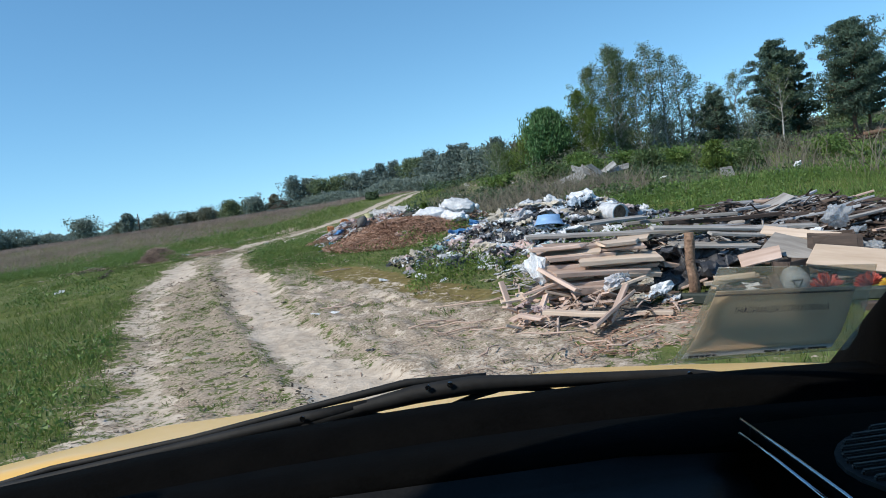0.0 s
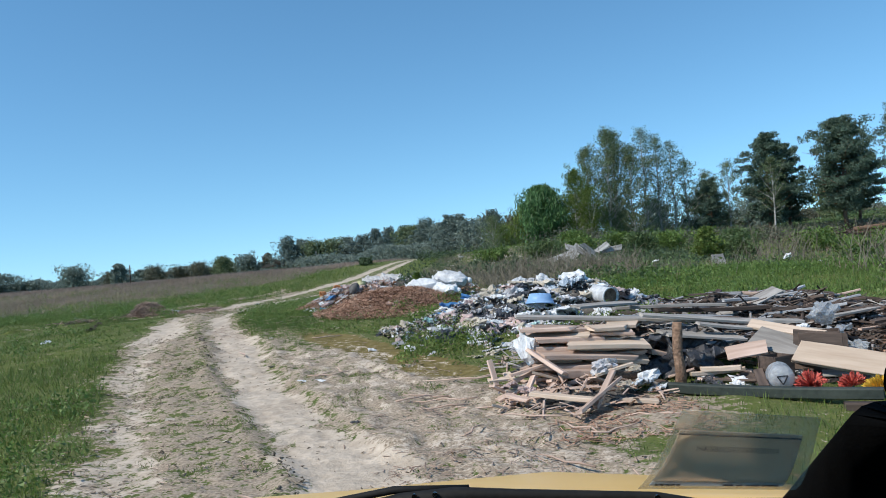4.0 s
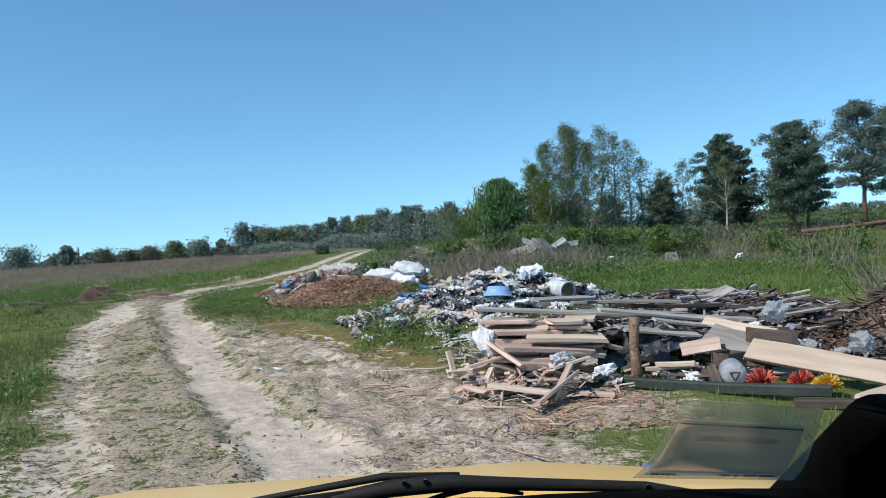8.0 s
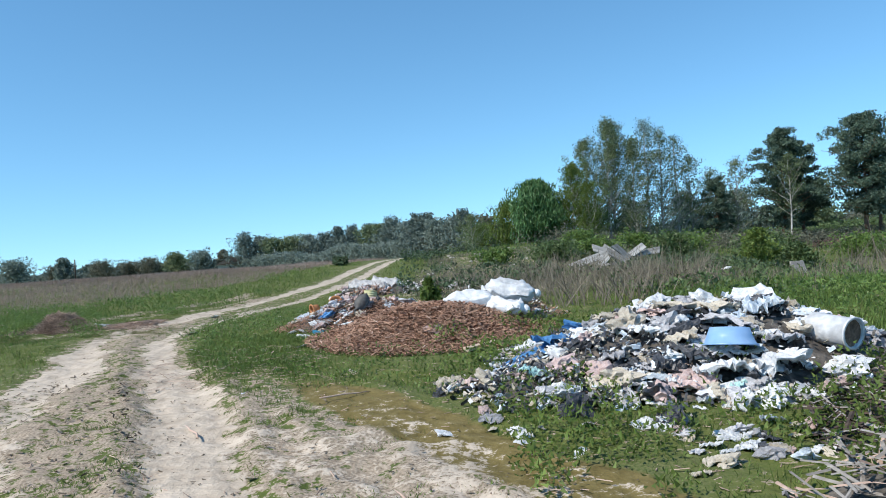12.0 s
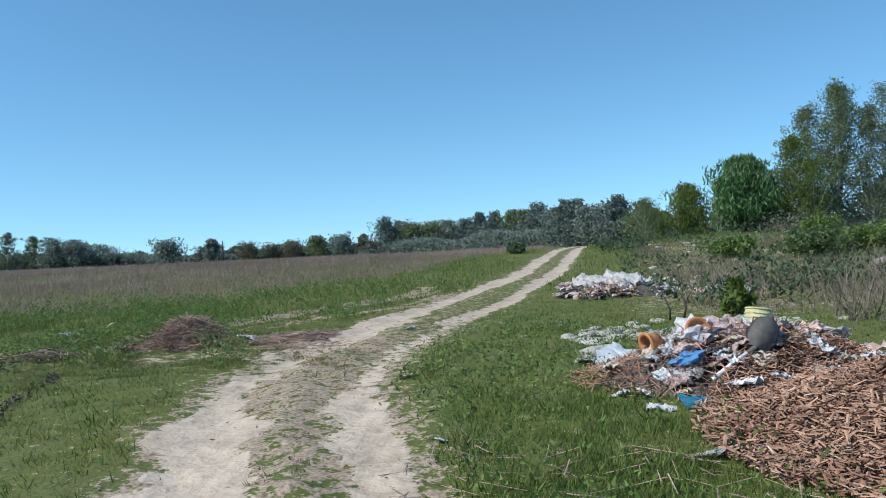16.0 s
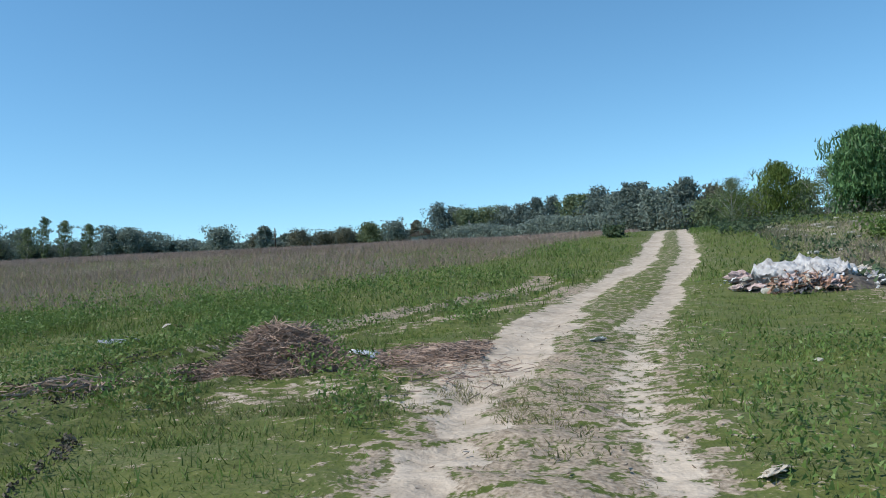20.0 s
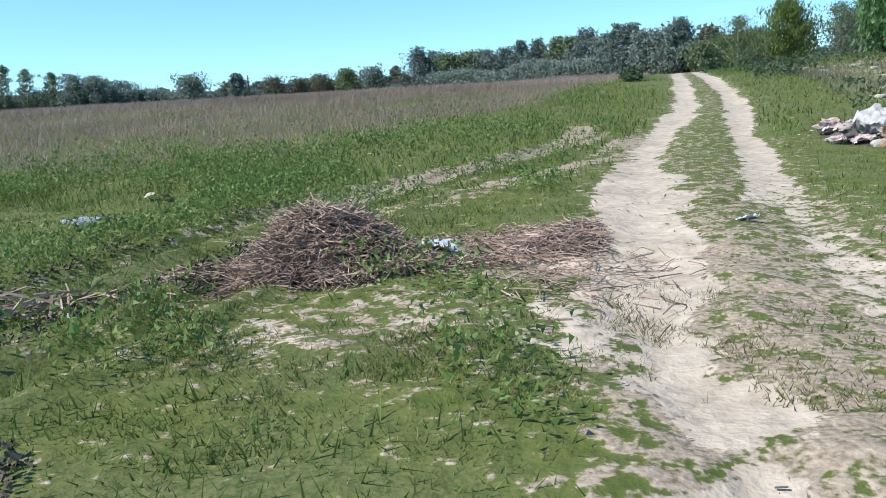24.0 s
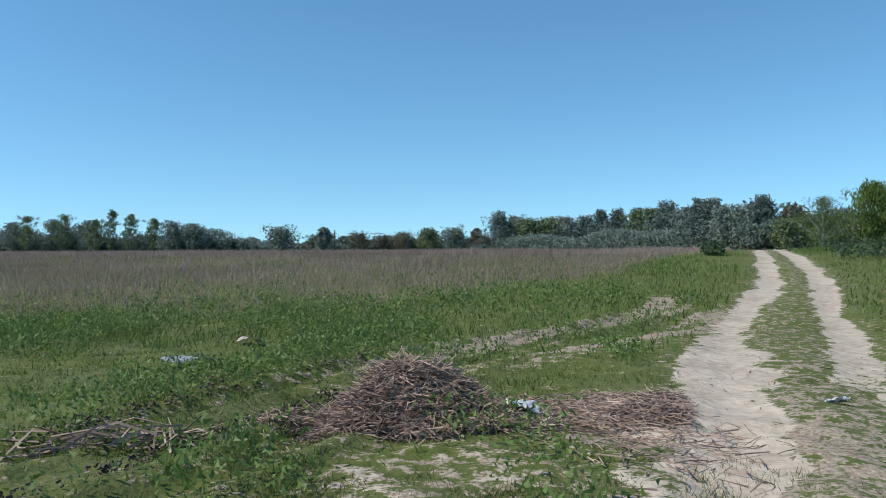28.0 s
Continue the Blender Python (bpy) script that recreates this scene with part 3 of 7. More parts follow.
NEEDLE_FAR_HAZED = mat("needle_far_hazed", (0.10, 0.14, 0.125), (0.165, 0.205, 0.18), rough=0.9, grain=0.8, patch=3.0, bump=0, vary=0.14, island=True, through_light=0.15)
LEAF_YOUNG_HAZED = mat("leaf_young_hazed", (0.13, 0.17, 0.09), (0.195, 0.24, 0.13), rough=0.9, grain=0.8, patch=3.0, bump=0, vary=0.14, island=True, through_light=0.25)
WORDS = {"d": ("broadleaf tree", "dark green broadleaf tree at the field's edge", LEAF_FAR_HAZED, "far"), "b": ("birch", "wind-blown pale birch at the field's edge", LEAF_YOUNG_HAZED, "birch"), "g": ("tree", "grey-green half-bare tree at the field's edge", LEAF_GREY, "far"), "y": ("tree", "light green leafing tree at the field's edge", LEAF_YOUNG_HAZED, "far"), "p": ("pine", "dark pine in the far wood, tinted bluish as haze", NEEDLE_FAR_HAZED, "spire")}
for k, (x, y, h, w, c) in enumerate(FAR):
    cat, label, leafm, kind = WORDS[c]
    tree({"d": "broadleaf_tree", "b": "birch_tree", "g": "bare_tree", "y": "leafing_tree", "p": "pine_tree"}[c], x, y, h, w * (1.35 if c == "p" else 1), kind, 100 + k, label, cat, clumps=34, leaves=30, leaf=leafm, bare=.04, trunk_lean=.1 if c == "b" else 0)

# far wood and hedges closing the horizon
def hedge(name, x0, y0, x1, y1, height, count, material, label, seed, leaf=.5):
    r = np.random.default_rng(seed)
    s = r.uniform(0, 1, count)
    x, y = x0 + (x1 - x0) * s + r.normal(0, 1.2, count), y0 + (y1 - y0) * s + r.normal(0, 1.5, count)
    hh = height * (.55 + .6 * vnoise(x, y * 0, 6.0, seed))
    c = np.stack([x, y, base_z(x, y) - .2 + r.uniform(0, 1, count) ** .8 * hh], -1)
    tri = leaf_cloud(c, .45, 9, leaf * .62, r, .7)
    tagged(new(name, fast_mesh(name, tri, 3, material)), label, "hedge", kind="stuff")


hedge("far_hedge", -185, 178, -30, 186, 3.0, 9000, LEAF_FAR_HAZED, "scrub hazed grey-green along the far field edge", 5, .7)
hedge("far_hedge", -165, 178, -98, 180, 6.2, 6500, LEAF_FAR_HAZED, "dark green scrub under the far birches", 6)
hedge("far_hedge", -36, 174, 8, 126, 3.2, 6000, LEAF_FAR_HAZED, "dark undergrowth of the far wood", 7, .5)
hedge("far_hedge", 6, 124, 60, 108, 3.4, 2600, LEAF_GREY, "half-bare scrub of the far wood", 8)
hedge("far_wood", -330, 420, -60, 440, 8, 9000, LEAF_FAR_HAZED, "distant dark forest on the horizon", 9, 1.8)
hedge("far_wood", 60, 330, 420, 240, 7.5, 7000, LEAF_FAR_HAZED, "distant dark forest on the horizon", 10, 1.5)
hedge("undergrowth", 8, 54, 21, 58, .7, 3600, LEAF_GREY, "dark shrubs under the birches and pines", 11, .2)
hedge("undergrowth", 20, 53, 30, 54, .7, 2200, LEAF_GREY, "dry scrub at the foot of the pines", 13, .16)
hedge("pale_scrub", 30, 72, 62, 74, 1.2, 2200, LEAF_DULL, "light green scrub beyond the pines", 14, .3)
hedge("undergrowth", 9, 50, 22, 52, .7, 2600, LEAF_GREY, "dry brown scrub in front of the birches", 12, .16)

# ---- grass and weeds ----
def scatter(n, x0, x1, y0, y1, keep):
    x, y = rng.uniform(x0, x1, n), rng.uniform(y0, y1, n)
    k = rng.uniform(0, 1, n) < keep(x, y)
    return x[k], y[k]


EDGE = [(-30, 28), (-17.6, 29.4), (-14.2, 30.2), (-10.7, 33), (-8.7, 35.5), (-6.7, 42), (-4.7, 47.2), (-2, 56)]


def in_brown(x, y):
    ex, ey = np.array(EDGE).T
    return smooth(-1.5, 2.5, y - np.interp(x, ex, ey) + (fnoise(x, y, 3.0, 71) - .5) * 5) * (off_line(x, y, RUT_LEFT) < -1.2)


def green_here(x, y):
    sand, worn, mud, n1, n2, n3 = masks(x, y)
    return np.clip(1 - 1.2 * sand - .95 * worn - .8 * mud, 0, 1) * (.35 + .8 * n1)


def bare_of_heaps(x, y):
    return mound(x, y) < .06


# heaps of rubbish, earth and stalks: centre, half widths, height
HEAPS = {"bags": (1.85, 14.2, 2.5, 1.9, .56), "tail": (.1, 13.4, 1.1, .8, .2), "debris": (4.5, 11.1, 2.9, 1.9, .44), "planks": (2.1, 9.9, 1.5, 1.0, .4), "front": (1.5, 8.0, .9, .7, .14), "earth": (6.7, 9.0, 1.9, 1.7, .8), "chips": (-.98, 17.3, 1.8, 1.7, .42), "back": (.1, 18.7, 1.2, .9, .42), "mess": (-2.05, 19.0, 1.45, .95, .41), "sacks": (-2.15, 29.5, 1.5, 1.2, .26), "stalks": (-8.45, 22.5, .62, .5, .31), "bank": (30, 49.5, 8.5, 1.6, .34), "bank_foot": (22.5, 47.5, 3.2, 1.2, .2)}


def bump_of(x, y, h):
    cx, cy, rx, ry, high = h
    d = np.sqrt(((x - cx) / rx) ** 2 + ((y - cy) / ry) ** 2)
    return high * (1 - smooth(.15, 1.05, d))


def mound(x, y, names=None):
    x, y = np.asarray(x, float), np.asarray(y, float)
    return np.max([bump_of(x, y, HEAPS[k]) for k in (names or HEAPS)], 0)


def top1(x, y):
    return gz1(x, y) + float(mound(np.array([x]), np.array([y]))[0])


def sward(name, label, n, box, keep, height, width, lean, material, category="grass"):
    x, y = scatter(n, *box, keep)
    x0, x1, y0, y1 = box
    rim = np.minimum(np.minimum(x - x0, x1 - x), np.minimum(y - y0, y1 - y))
    soft_rim = rim > (vnoise(x, y, 1.3, 83) * 2.6 + rng.uniform(-.6, .6, len(x))) * min(1.0, (x1 - x0) * .1)
    x, y = x[soft_rim], y[soft_rim]
    h = height * rng.uniform(.5, 1.3, len(x)) * (.6 + .8 * fnoise(x, y, 1.6, 81))
    tagged(new(name, blades(x, y, h, width * rng.uniform(.7, 1.3, len(x)), lean, material, name)), label, category, kind="stuff")


def left_side(x, y):
    return green_here(x, y) * (off_line(x, y, RUT_LEFT) < -.35) * (1 - .85 * in_brown(x, y)) * bare_of_heaps(x, y)


def right_side(x, y):
    return green_here(x, y) * (off_line(x, y, RUT_MID) > .3) * bare_of_heaps(x, y)


GRASS_PALE = mat("grass_pale", (0.12, 0.135, 0.05), (0.23, 0.22, 0.10), rough=0.7, grain=0.5, patch=1.8, bump=0, vary=0.4, island=True, through_light=0.3)
GRASS_FRESH = mat("grass_fresh", (0.095, 0.17, 0.035), (0.17, 0.245, 0.07), rough=0.6, grain=0.5, patch=2.2, bump=0, vary=0.4, island=True, through_light=0.35)
sward("grass", "lush spring grass beside the track", 150000, (-12, -1.5, .5, 15), left_side, .12, .010, 1.0, GRASS)
sward("grass", "spring grass on the field side", 190000, (-17, -4, 11.5, 28), left_side, .05, .011, 1.3, GRASS)
sward("grass", "spring grass on the field", 120000, (-32, -3, 25, 52), left_side, .12, .02, .8, GRASS)
sward("grass", "green verge between track and rubbish", 190000, (-6.5, 8, 8, 32), right_side, .055, .011, 1.2, GRASS)
sward("grass", "grass round the plank pile", 34000, (0, 9, 2.5, 10.5), right_side, .09, .010, .8, GRASS)
sward("grass", "grass verge up to the crest", 50000, (-5, 14, 30, 60), right_side, .11, .03, .8, GRASS)
sward("dry_grass", "pale grass among the green on both sides", 80000, (-15, 6, 2.5, 31), lambda x, y: .6 * np.maximum(left_side(x, y), right_side(x, y)), .06, .011, 1.1, GRASS_PALE)
sward("dry_grass", "short worn grass on the track's middle strip", 60000, (-7.5, 2, 3.5, 26), lambda x, y: .9 * (1 - masks(x, y)[0]) * (np.abs(off_line(x, y, RUT_MID) + .8) < 2.6) * smooth(.5, .66, fnoise(x, y, .45, 91)), .035, .012, 1.2, GRASS_PALE)
sward("grass", "patches of short green grass on the track", 150000, (-6, 2, 3, 15), lambda x, y: (1 - masks(x, y)[0]) * (np.abs(off_line(x, y, RUT_MID) + .5) < 2.4) * smooth(.48, .58, fnoise(x, y, .55, 93)), .032, .009, 1.2, GRASS)
sward("dry_stalks", "purplish brown dry weed stalks over the fallow field", 260000, (-48, -2, 26, 55), in_brown, .2, .010, .9, DRY_STALK)
sward("dry_stalks", "purplish brown dry weed stalks over the fallow field", 130000, (-62, -2, 50, 82), in_brown, .16, .018, .9, DRY_STALK)
sward("dry_stalks", "purplish brown dry weed stalks over the fallow field", 120000, (-140, 0, 78, 170), lambda x, y: .9 * (x < -2 + 0 * y), .13, .07, .8, DRY_STALK)


def weeds(name, label, n, box, keep, height, leaf, material):
    x, y = scatter(n, *box, keep)
    h = height * rng.uniform(.15, 1, len(x)) * (.4 + 1.1 * fnoise(x, y, 1.2, 95))
    z = ground_z(x, y) + mound(x, y)
    tri = leaf_cloud(np.stack([x, y, z + h], -1), .06, 4, leaf, rng, .8, .8)
    tagged(new(name, fast_mesh(name, tri, 3, material)), label, "weeds", kind="stuff")


def clumpy(x, y, s, seed, lo=.5, hi=.62):
    return smooth(lo, hi, fnoise(x, y, s, seed))


weeds("leafy_weeds", "bright green leafy weeds behind the rubbish", 13000, (3, 30, 18, 48), lambda x, y: clumpy(x, y, 2.2, 101, .5, .62) * bare_of_heaps(x, y), .4, .075, LEAF_DULL)
sward("grass", "fresh grass right behind the debris", 90000, (2.8, 16, 12, 24), lambda x, y: (.45 + .5 * clumpy(x, y, 1.1, 124, .4, .6)) * bare_of_heaps(x, y), .15, .017, .8, GRASS_FRESH)
sward("grass", "tall soft spring grass behind the rubbish", 60000, (3, 34, 13, 50), lambda x, y: (.35 + .65 * clumpy(x, y, 3.0, 121, .42, .55)) * bare_of_heaps(x, y) * (off_line(x, y, RUT_MID) > 3), .22, .016, .7, GRASS_FRESH)
sward("dry_grass", "pinkish tan tufts of dry grass behind the rubbish", 16000, (4, 30, 17, 46), lambda x, y: clumpy(x, y, 2.6, 122, .53, .6) * bare_of_heaps(x, y), .42, .012, .5, DRY_STALK)
weeds("leafy_weeds", "fresh green weeds right behind the debris", 4000, (3.5, 13, 12.3, 20), lambda x, y: (.0 + clumpy(x, y, 1.4, 119, .4, .6)) * bare_of_heaps(x, y), .3, .05, LEAF_BRIGHT)
weeds("leafy_weeds", "leafy weeds among the grass of the field", 12000, (-19, -6, 28, 42), lambda x, y: clumpy(x, y, 2.0, 103) * left_side(x, y), .26, .045, LEAF_BRIGHT)
weeds("leafy_weeds", "small fresh leafy weeds by the wheel furrows", 44000, (-16, -7, 20, 31), lambda x, y: clumpy(x, y, 1.3, 104, .5, .6) * left_side(x, y), .24, .03, LEAF_BRIGHT)
weeds("leafy_weeds", "small leafy weeds on the green verge", 9000, (-5, 1, 13.5, 24), lambda x, y: (.25 + clumpy(x, y, 1.2, 106, .5, .6)) * right_side(x, y), .1, .03, LEAF_BRIGHT)
weeds("leafy_weeds", "leafy weeds beside the track", 10000, (-9, -3, 4, 18), lambda x, y: clumpy(x, y, 1.5, 105) * left_side(x, y), .2, .04, LEAF_BRIGHT)
weeds("leafy_weeds", "leafy weeds between rubbish heaps", 2300, (-.6, 3.4, 10, 13.2), lambda x, y: clumpy(x, y, .9, 107, .46, .55) * (mound(x, y) < .3), .16, .04, LEAF_YOUNG)
weeds("leafy_weeds", "leafy weeds between rubbish heaps", 2600, (-1, 4, 14.3, 17.5), lambda x, y: clumpy(x, y, .9, 108, .46, .55) * (mound(x, y) < .2), .18, .045, LEAF_YOUNG)
weeds("leafy_weeds", "dark leafy weeds towards the crest", 9000, (-1.5, 12, 26, 52), lambda x, y: clumpy(x, y, 2.4, 109, .5, .6), .45, .1, LEAF_DARK)
sward("dry_stalks", "grey-brown dry weed stalks behind the heaps", 3000, (1, 22, 18, 50), lambda x, y: clumpy(x, y, 3.0, 111, .45, .6) * (off_line(x, y, RUT_MID) > 3), .45, .012, .6, GRASS_PALE)


def brushwood(x, y, width, height, count, seed, label):
    """A bare shrub of many thin forked twigs."""
    r = np.random.default_rng(seed)
    tubes = []
    for k in range(count):
        a, s = r.uniform(0, 2 * math.pi), width / 2 * math.sqrt(r.uniform(0, 1))
        p = np.array([math.cos(a) * s, math.sin(a) * s, 0])
        l = height * r.uniform(.4, 1.1)
        d = np.array([r.normal(0, .35), r.normal(0, .35), 1.0])
        q, w = p + d * l * .5, p + d * l + np.array([r.normal(0, .12), r.normal(0, .12), 0]) * height
        tubes.append(tube_chain([(*p,), (*q,), (*w,)], [.012, .008, .003], 3))
        for _ in range(2):
            e = q + np.array([r.normal(0, .3), r.normal(0, .3), r.uniform(.1, .5)]) * l * .7
            tubes.append(tube_chain([(*q,), (*e,)], [.006, .002], 3))
    v, f = join_tubes(tubes)
    root = empty("dry_shrub", pose(x, y, top1(x, y) - .03))
    tagged(part_me("brush", mesh_of("brush", v, f, TWIG), root), kind="stuff")
    return tagged(root, label, "shrub")


TWIG = mat("twig", (0.085, 0.075, 0.058), (0.19, 0.17, 0.13), grain=0.1, bump=0, vary=.3, island=True)
for k, (x, y, w, h, n) in enumerate([(2.4, 21, 2.6, .9, 110), (4.0, 22.5, 2.6, 1.0, 110), (1.6, 24.5, 2.6, .8, 90), (5.2, 25, 2.4, .8, 110), (9.6, 22, 1.6, 1.4, 40), (3.2, 28, 2.6, .9, 90), (10.5, 26, 2.0, 1.2, 40), (-.2, 27.5, 1.8, .6, 60), (13.5, 30, 2.4, 1.2, 40), (7.3, 11.2, 1.2, 1.2, 60), (9.5, 17, 1.4, 1.2, 36)]):
    brushwood(x, y, w, h, n, 200 + k, "bare grey-brown shrub of thin twigs")
for k, (x, y, w, h, n) in enumerate([(1.2, 29.5, 2.4, .5, 90), (3.0, 30.5, 2.6, .6, 90), (.2, 32, 2.4, .5, 80), (4.6, 28.5, 2.4, .6, 80), (2.2, 26.2, 2.2, .4, 90), (1.0, 23.5, 1.6, .35, 70)]):
    brushwood(x, y, w, h, n, 230 + k, "low tangle of dead brown twigs")
sward("grass", "short dense turf around the stalk heap", 60000, (-12, -5, 17.5, 25), left_side, .03, .007, 1.3, GRASS)
sward("dry_grass", "bleached tufts on the bare ground before the stalk heap", 26000, (-10, -5.6, 19.8, 22.4), lambda x, y: clumpy(x, y, .5, 126, .45, .58), .05, .007, 1.2, GRASS_PALE)
sward("dry_grass", "short pale turf around the stalk heap", 40000, (-12, -5, 17.5, 25), left_side, .028, .007, 1.3, GRASS_PALE)
sward("grass", "taller tufts of grass on the verge", 60000, (-6, 7, 10, 31), lambda x, y: right_side(x, y) * clumpy(x, y, .35, 117, .56, .64), .11, .012, .9, GRASS)
sward("grass", "thick verge grass before the bark chips", 60000, (-5.2, -1.6, 13, 19.5), lambda x, y: right_side(x, y) * bare_of_heaps(x, y), .075, .010, 1.0, GRASS)
sward("grass", "taller tufts of grass on the field side", 60000, (-14, -3, 4, 27), lambda x, y: left_side(x, y) * clumpy(x, y, .4, 118, .56, .64), .11, .012, .9, GRASS)
sward("dry_grass", "dry trodden grass between the ruts", 70000, (-8.5, -2, 12, 30), lambda x, y: (1 - masks(x, y)[0]) * (off_line(x, y, RUT_LEFT) > -.3) * (off_line(x, y, RUT_MID) < .5) * clumpy(x, y, .5, 115, .42, .58), .03, .010, 1.5, GRASS_PALE)
sward("dry_stalks", "dead brown stems over rubble and soil", 42000, (-2.4, 10, 22.5, 48), lambda x, y: clumpy(x, y, 1.6, 113, .36, .5) * (off_line(x, y, RUT_MID) > 2.2), .22, .014, 1.2, DRY_GREY)
for k, (x, y, w, h, m) in enumerate([(9.5, 42, 2.2, .7, LEAF_BRIGHT), (12.5, 44, 2.6, .9, LEAF_BRIGHT), (15.5, 42, 2.6, .9, LEAF_DULL), (7.4, 44.5, 1.8, .6, LEAF_BRIGHT), (13, 37, 2.6, .9, LEAF_DULL), (18, 38, 3.2, .7, LEAF_BRIGHT), (11.0, 33, 1.8, 1.5, LEAF_YOUNG), (12.2, 32.4, 1.5, 1.1, LEAF_DULL), (16.5, 31, 2.2, .7, LEAF_BRIGHT), (19.5, 33, 2.2, .6, LEAF_BRIGHT), (21, 36, 3.0, .6, LEAF_YOUNG), (9.0, 36, 2.0, .9, LEAF_DULL), (2.4, 38, 1.6, .45, LEAF_BRIGHT), (4.6, 37.5, 2.0, .6, LEAF_DULL), (6.8, 39, 1.8, .6, LEAF_BRIGHT)]):
    tree("leafy_shrub", x, y, h, w, "bush", 430 + k, "broad low green leafy shrub on the weedy slope", "shrub", clumps=34, leaves=36, leaf=m, bare=.05)
# ---- rubbish: shared shapes and surfaces ----
PLASTIC_WHITE = mat("plastic_white", (0.50, 0.51, 0.52), (0.78, 0.78, 0.78), rough=0.45, grain=0.06, patch=0.25, bump=0.5, bump_size=.02, vary=.12, spec=.4)
PLASTIC_BLUISH = mat("plastic_bluish", (0.38, 0.43, 0.48), (0.60, 0.65, 0.69), rough=0.4, grain=0.06, patch=0.25, bump=0.5, bump_size=.02, vary=.2, spec=.45)
PLASTIC_GREY = mat("plastic_grey", (0.30, 0.29, 0.30), (0.56, 0.55, 0.56), rough=0.5, grain=0.06, patch=0.2, bump=0.5, bump_size=.02, vary=.3)
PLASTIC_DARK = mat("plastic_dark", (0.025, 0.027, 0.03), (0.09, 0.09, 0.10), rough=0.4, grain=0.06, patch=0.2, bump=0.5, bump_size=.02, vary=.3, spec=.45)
PLASTIC_BEIGE = mat("plastic_beige", (0.36, 0.31, 0.24), (0.60, 0.54, 0.45), rough=0.6, grain=0.06, patch=0.2, bump=0.5, bump_size=.02, vary=.2)
CLOTH_PINK = mat("cloth_pink", (0.40, 0.28, 0.26), (0.60, 0.48, 0.45), rough=0.85, grain=0.05, patch=0.2, bump=0.5, vary=.2)
BLUE = mat("blue_plastic", (0.05, 0.17, 0.38), (0.12, 0.29, 0.52), rough=0.45, grain=0.05, patch=0.2, bump=0.4)
SKY_BLUE = mat("sky_blue_plastic", (0.20, 0.36, 0.60), (0.27, 0.43, 0.66), rough=0.35, grain=0.1, patch=0.3, bump=0.1)
MINT = mat("mint_plastic", (0.34, 0.56, 0.54), (0.50, 0.70, 0.66), rough=0.5, grain=0.06, patch=0.2, bump=0.5)
CLEAR = mat("clear_film", (0.45, 0.47, 0.50), (0.72, 0.74, 0.75), rough=0.15, grain=0.04, patch=0.15, bump=0.8, bump_size=.02, spec=.8, through_light=.3)
clear_nt = CLEAR.node_tree
see_through, half = clear_nt.nodes.new("ShaderNodeBsdfTransparent"), clear_nt.nodes.new("ShaderNodeMixShader")
half.inputs[0].default_value = 0.32
film_out = clear_nt.nodes["Material Output"]
clear_nt.links.new(film_out.inputs[0].links[0].from_socket, half.inputs[1])
clear_nt.links.new(see_through.outputs[0], half.inputs[2])
clear_nt.links.new(half.outputs[0], film_out.inputs[0])
WOOD_PALE = mat("wood_pale", (0.46, 0.345, 0.255), (0.64, 0.51, 0.40), rough=0.75, grain=0.05, patch=0.4, bump=0.3, stretch=(.12, 1, 1), vary=.14)
WOOD_PINKISH = mat("wood_weathered", (0.38, 0.26, 0.20), (0.60, 0.455, 0.375), rough=0.8, grain=0.05, patch=0.3, bump=0.4, stretch=(.12, 1, 1), vary=.22)
WOOD_GREY = mat("wood_grey", (0.20, 0.18, 0.16), (0.40, 0.37, 0.34), rough=0.85, grain=0.04, patch=0.3, bump=0.4, stretch=(.12, 1, 1), vary=.25)
WOOD_SILVER = mat("wood_silver", (0.19, 0.19, 0.195), (0.42, 0.42, 0.43), rough=0.85, grain=0.04, patch=0.3, bump=0.4, stretch=(.12, 1, 1), vary=.35)
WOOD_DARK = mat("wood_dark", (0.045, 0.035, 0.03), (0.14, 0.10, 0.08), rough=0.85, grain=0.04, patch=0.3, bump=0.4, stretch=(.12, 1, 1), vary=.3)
BARKY = mat("rough_bark", (0.10, 0.06, 0.04), (0.33, 0.21, 0.14), rough=0.9, grain=0.03, patch=0.15, bump=0.9, bump_size=.02)
CHIP = mat("bark_chips", (0.20, 0.10, 0.065), (0.47, 0.30, 0.21), rough=0.9, grain=0.05, patch=0.5, bump=0.3, vary=.4, island=True)
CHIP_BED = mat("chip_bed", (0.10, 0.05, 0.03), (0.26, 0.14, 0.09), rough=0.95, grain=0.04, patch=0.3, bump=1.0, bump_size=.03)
STALK = mat("stalk", (0.20, 0.138, 0.105), (0.45, 0.335, 0.265), rough=0.85, grain=0.2, patch=0.5, bump=0, vary=.4, island=True)
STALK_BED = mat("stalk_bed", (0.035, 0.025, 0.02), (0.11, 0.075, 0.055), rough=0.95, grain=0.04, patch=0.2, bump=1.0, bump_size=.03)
# Rubbish bed, its colour darkened to give shaded gaps between the pieces.
SHADED_RUBBLE_BED = mat("shaded_rubbish_bed", (0.035, 0.032, 0.03), (0.17, 0.15, 0.13), rough=0.95, grain=0.07, patch=0.25, bump=1.0, bump_size=.04)
EARTH = mat("earth", (0.08, 0.055, 0.04), (0.22, 0.155, 0.115), rough=0.95, grain=0.06, patch=0.4, bump=1.0, bump_size=.04)
CONCRETE = mat("concrete", (0.30, 0.29, 0.245), (0.54, 0.52, 0.46), rough=0.9, grain=0.03, patch=0.2, bump=0.6, vary=.2)
GREEN_IRON = mat("green_iron", (0.022, 0.03, 0.025), (0.05, 0.06, 0.05), rough=0.6, grain=0.05, patch=0.4, bump=0.2)
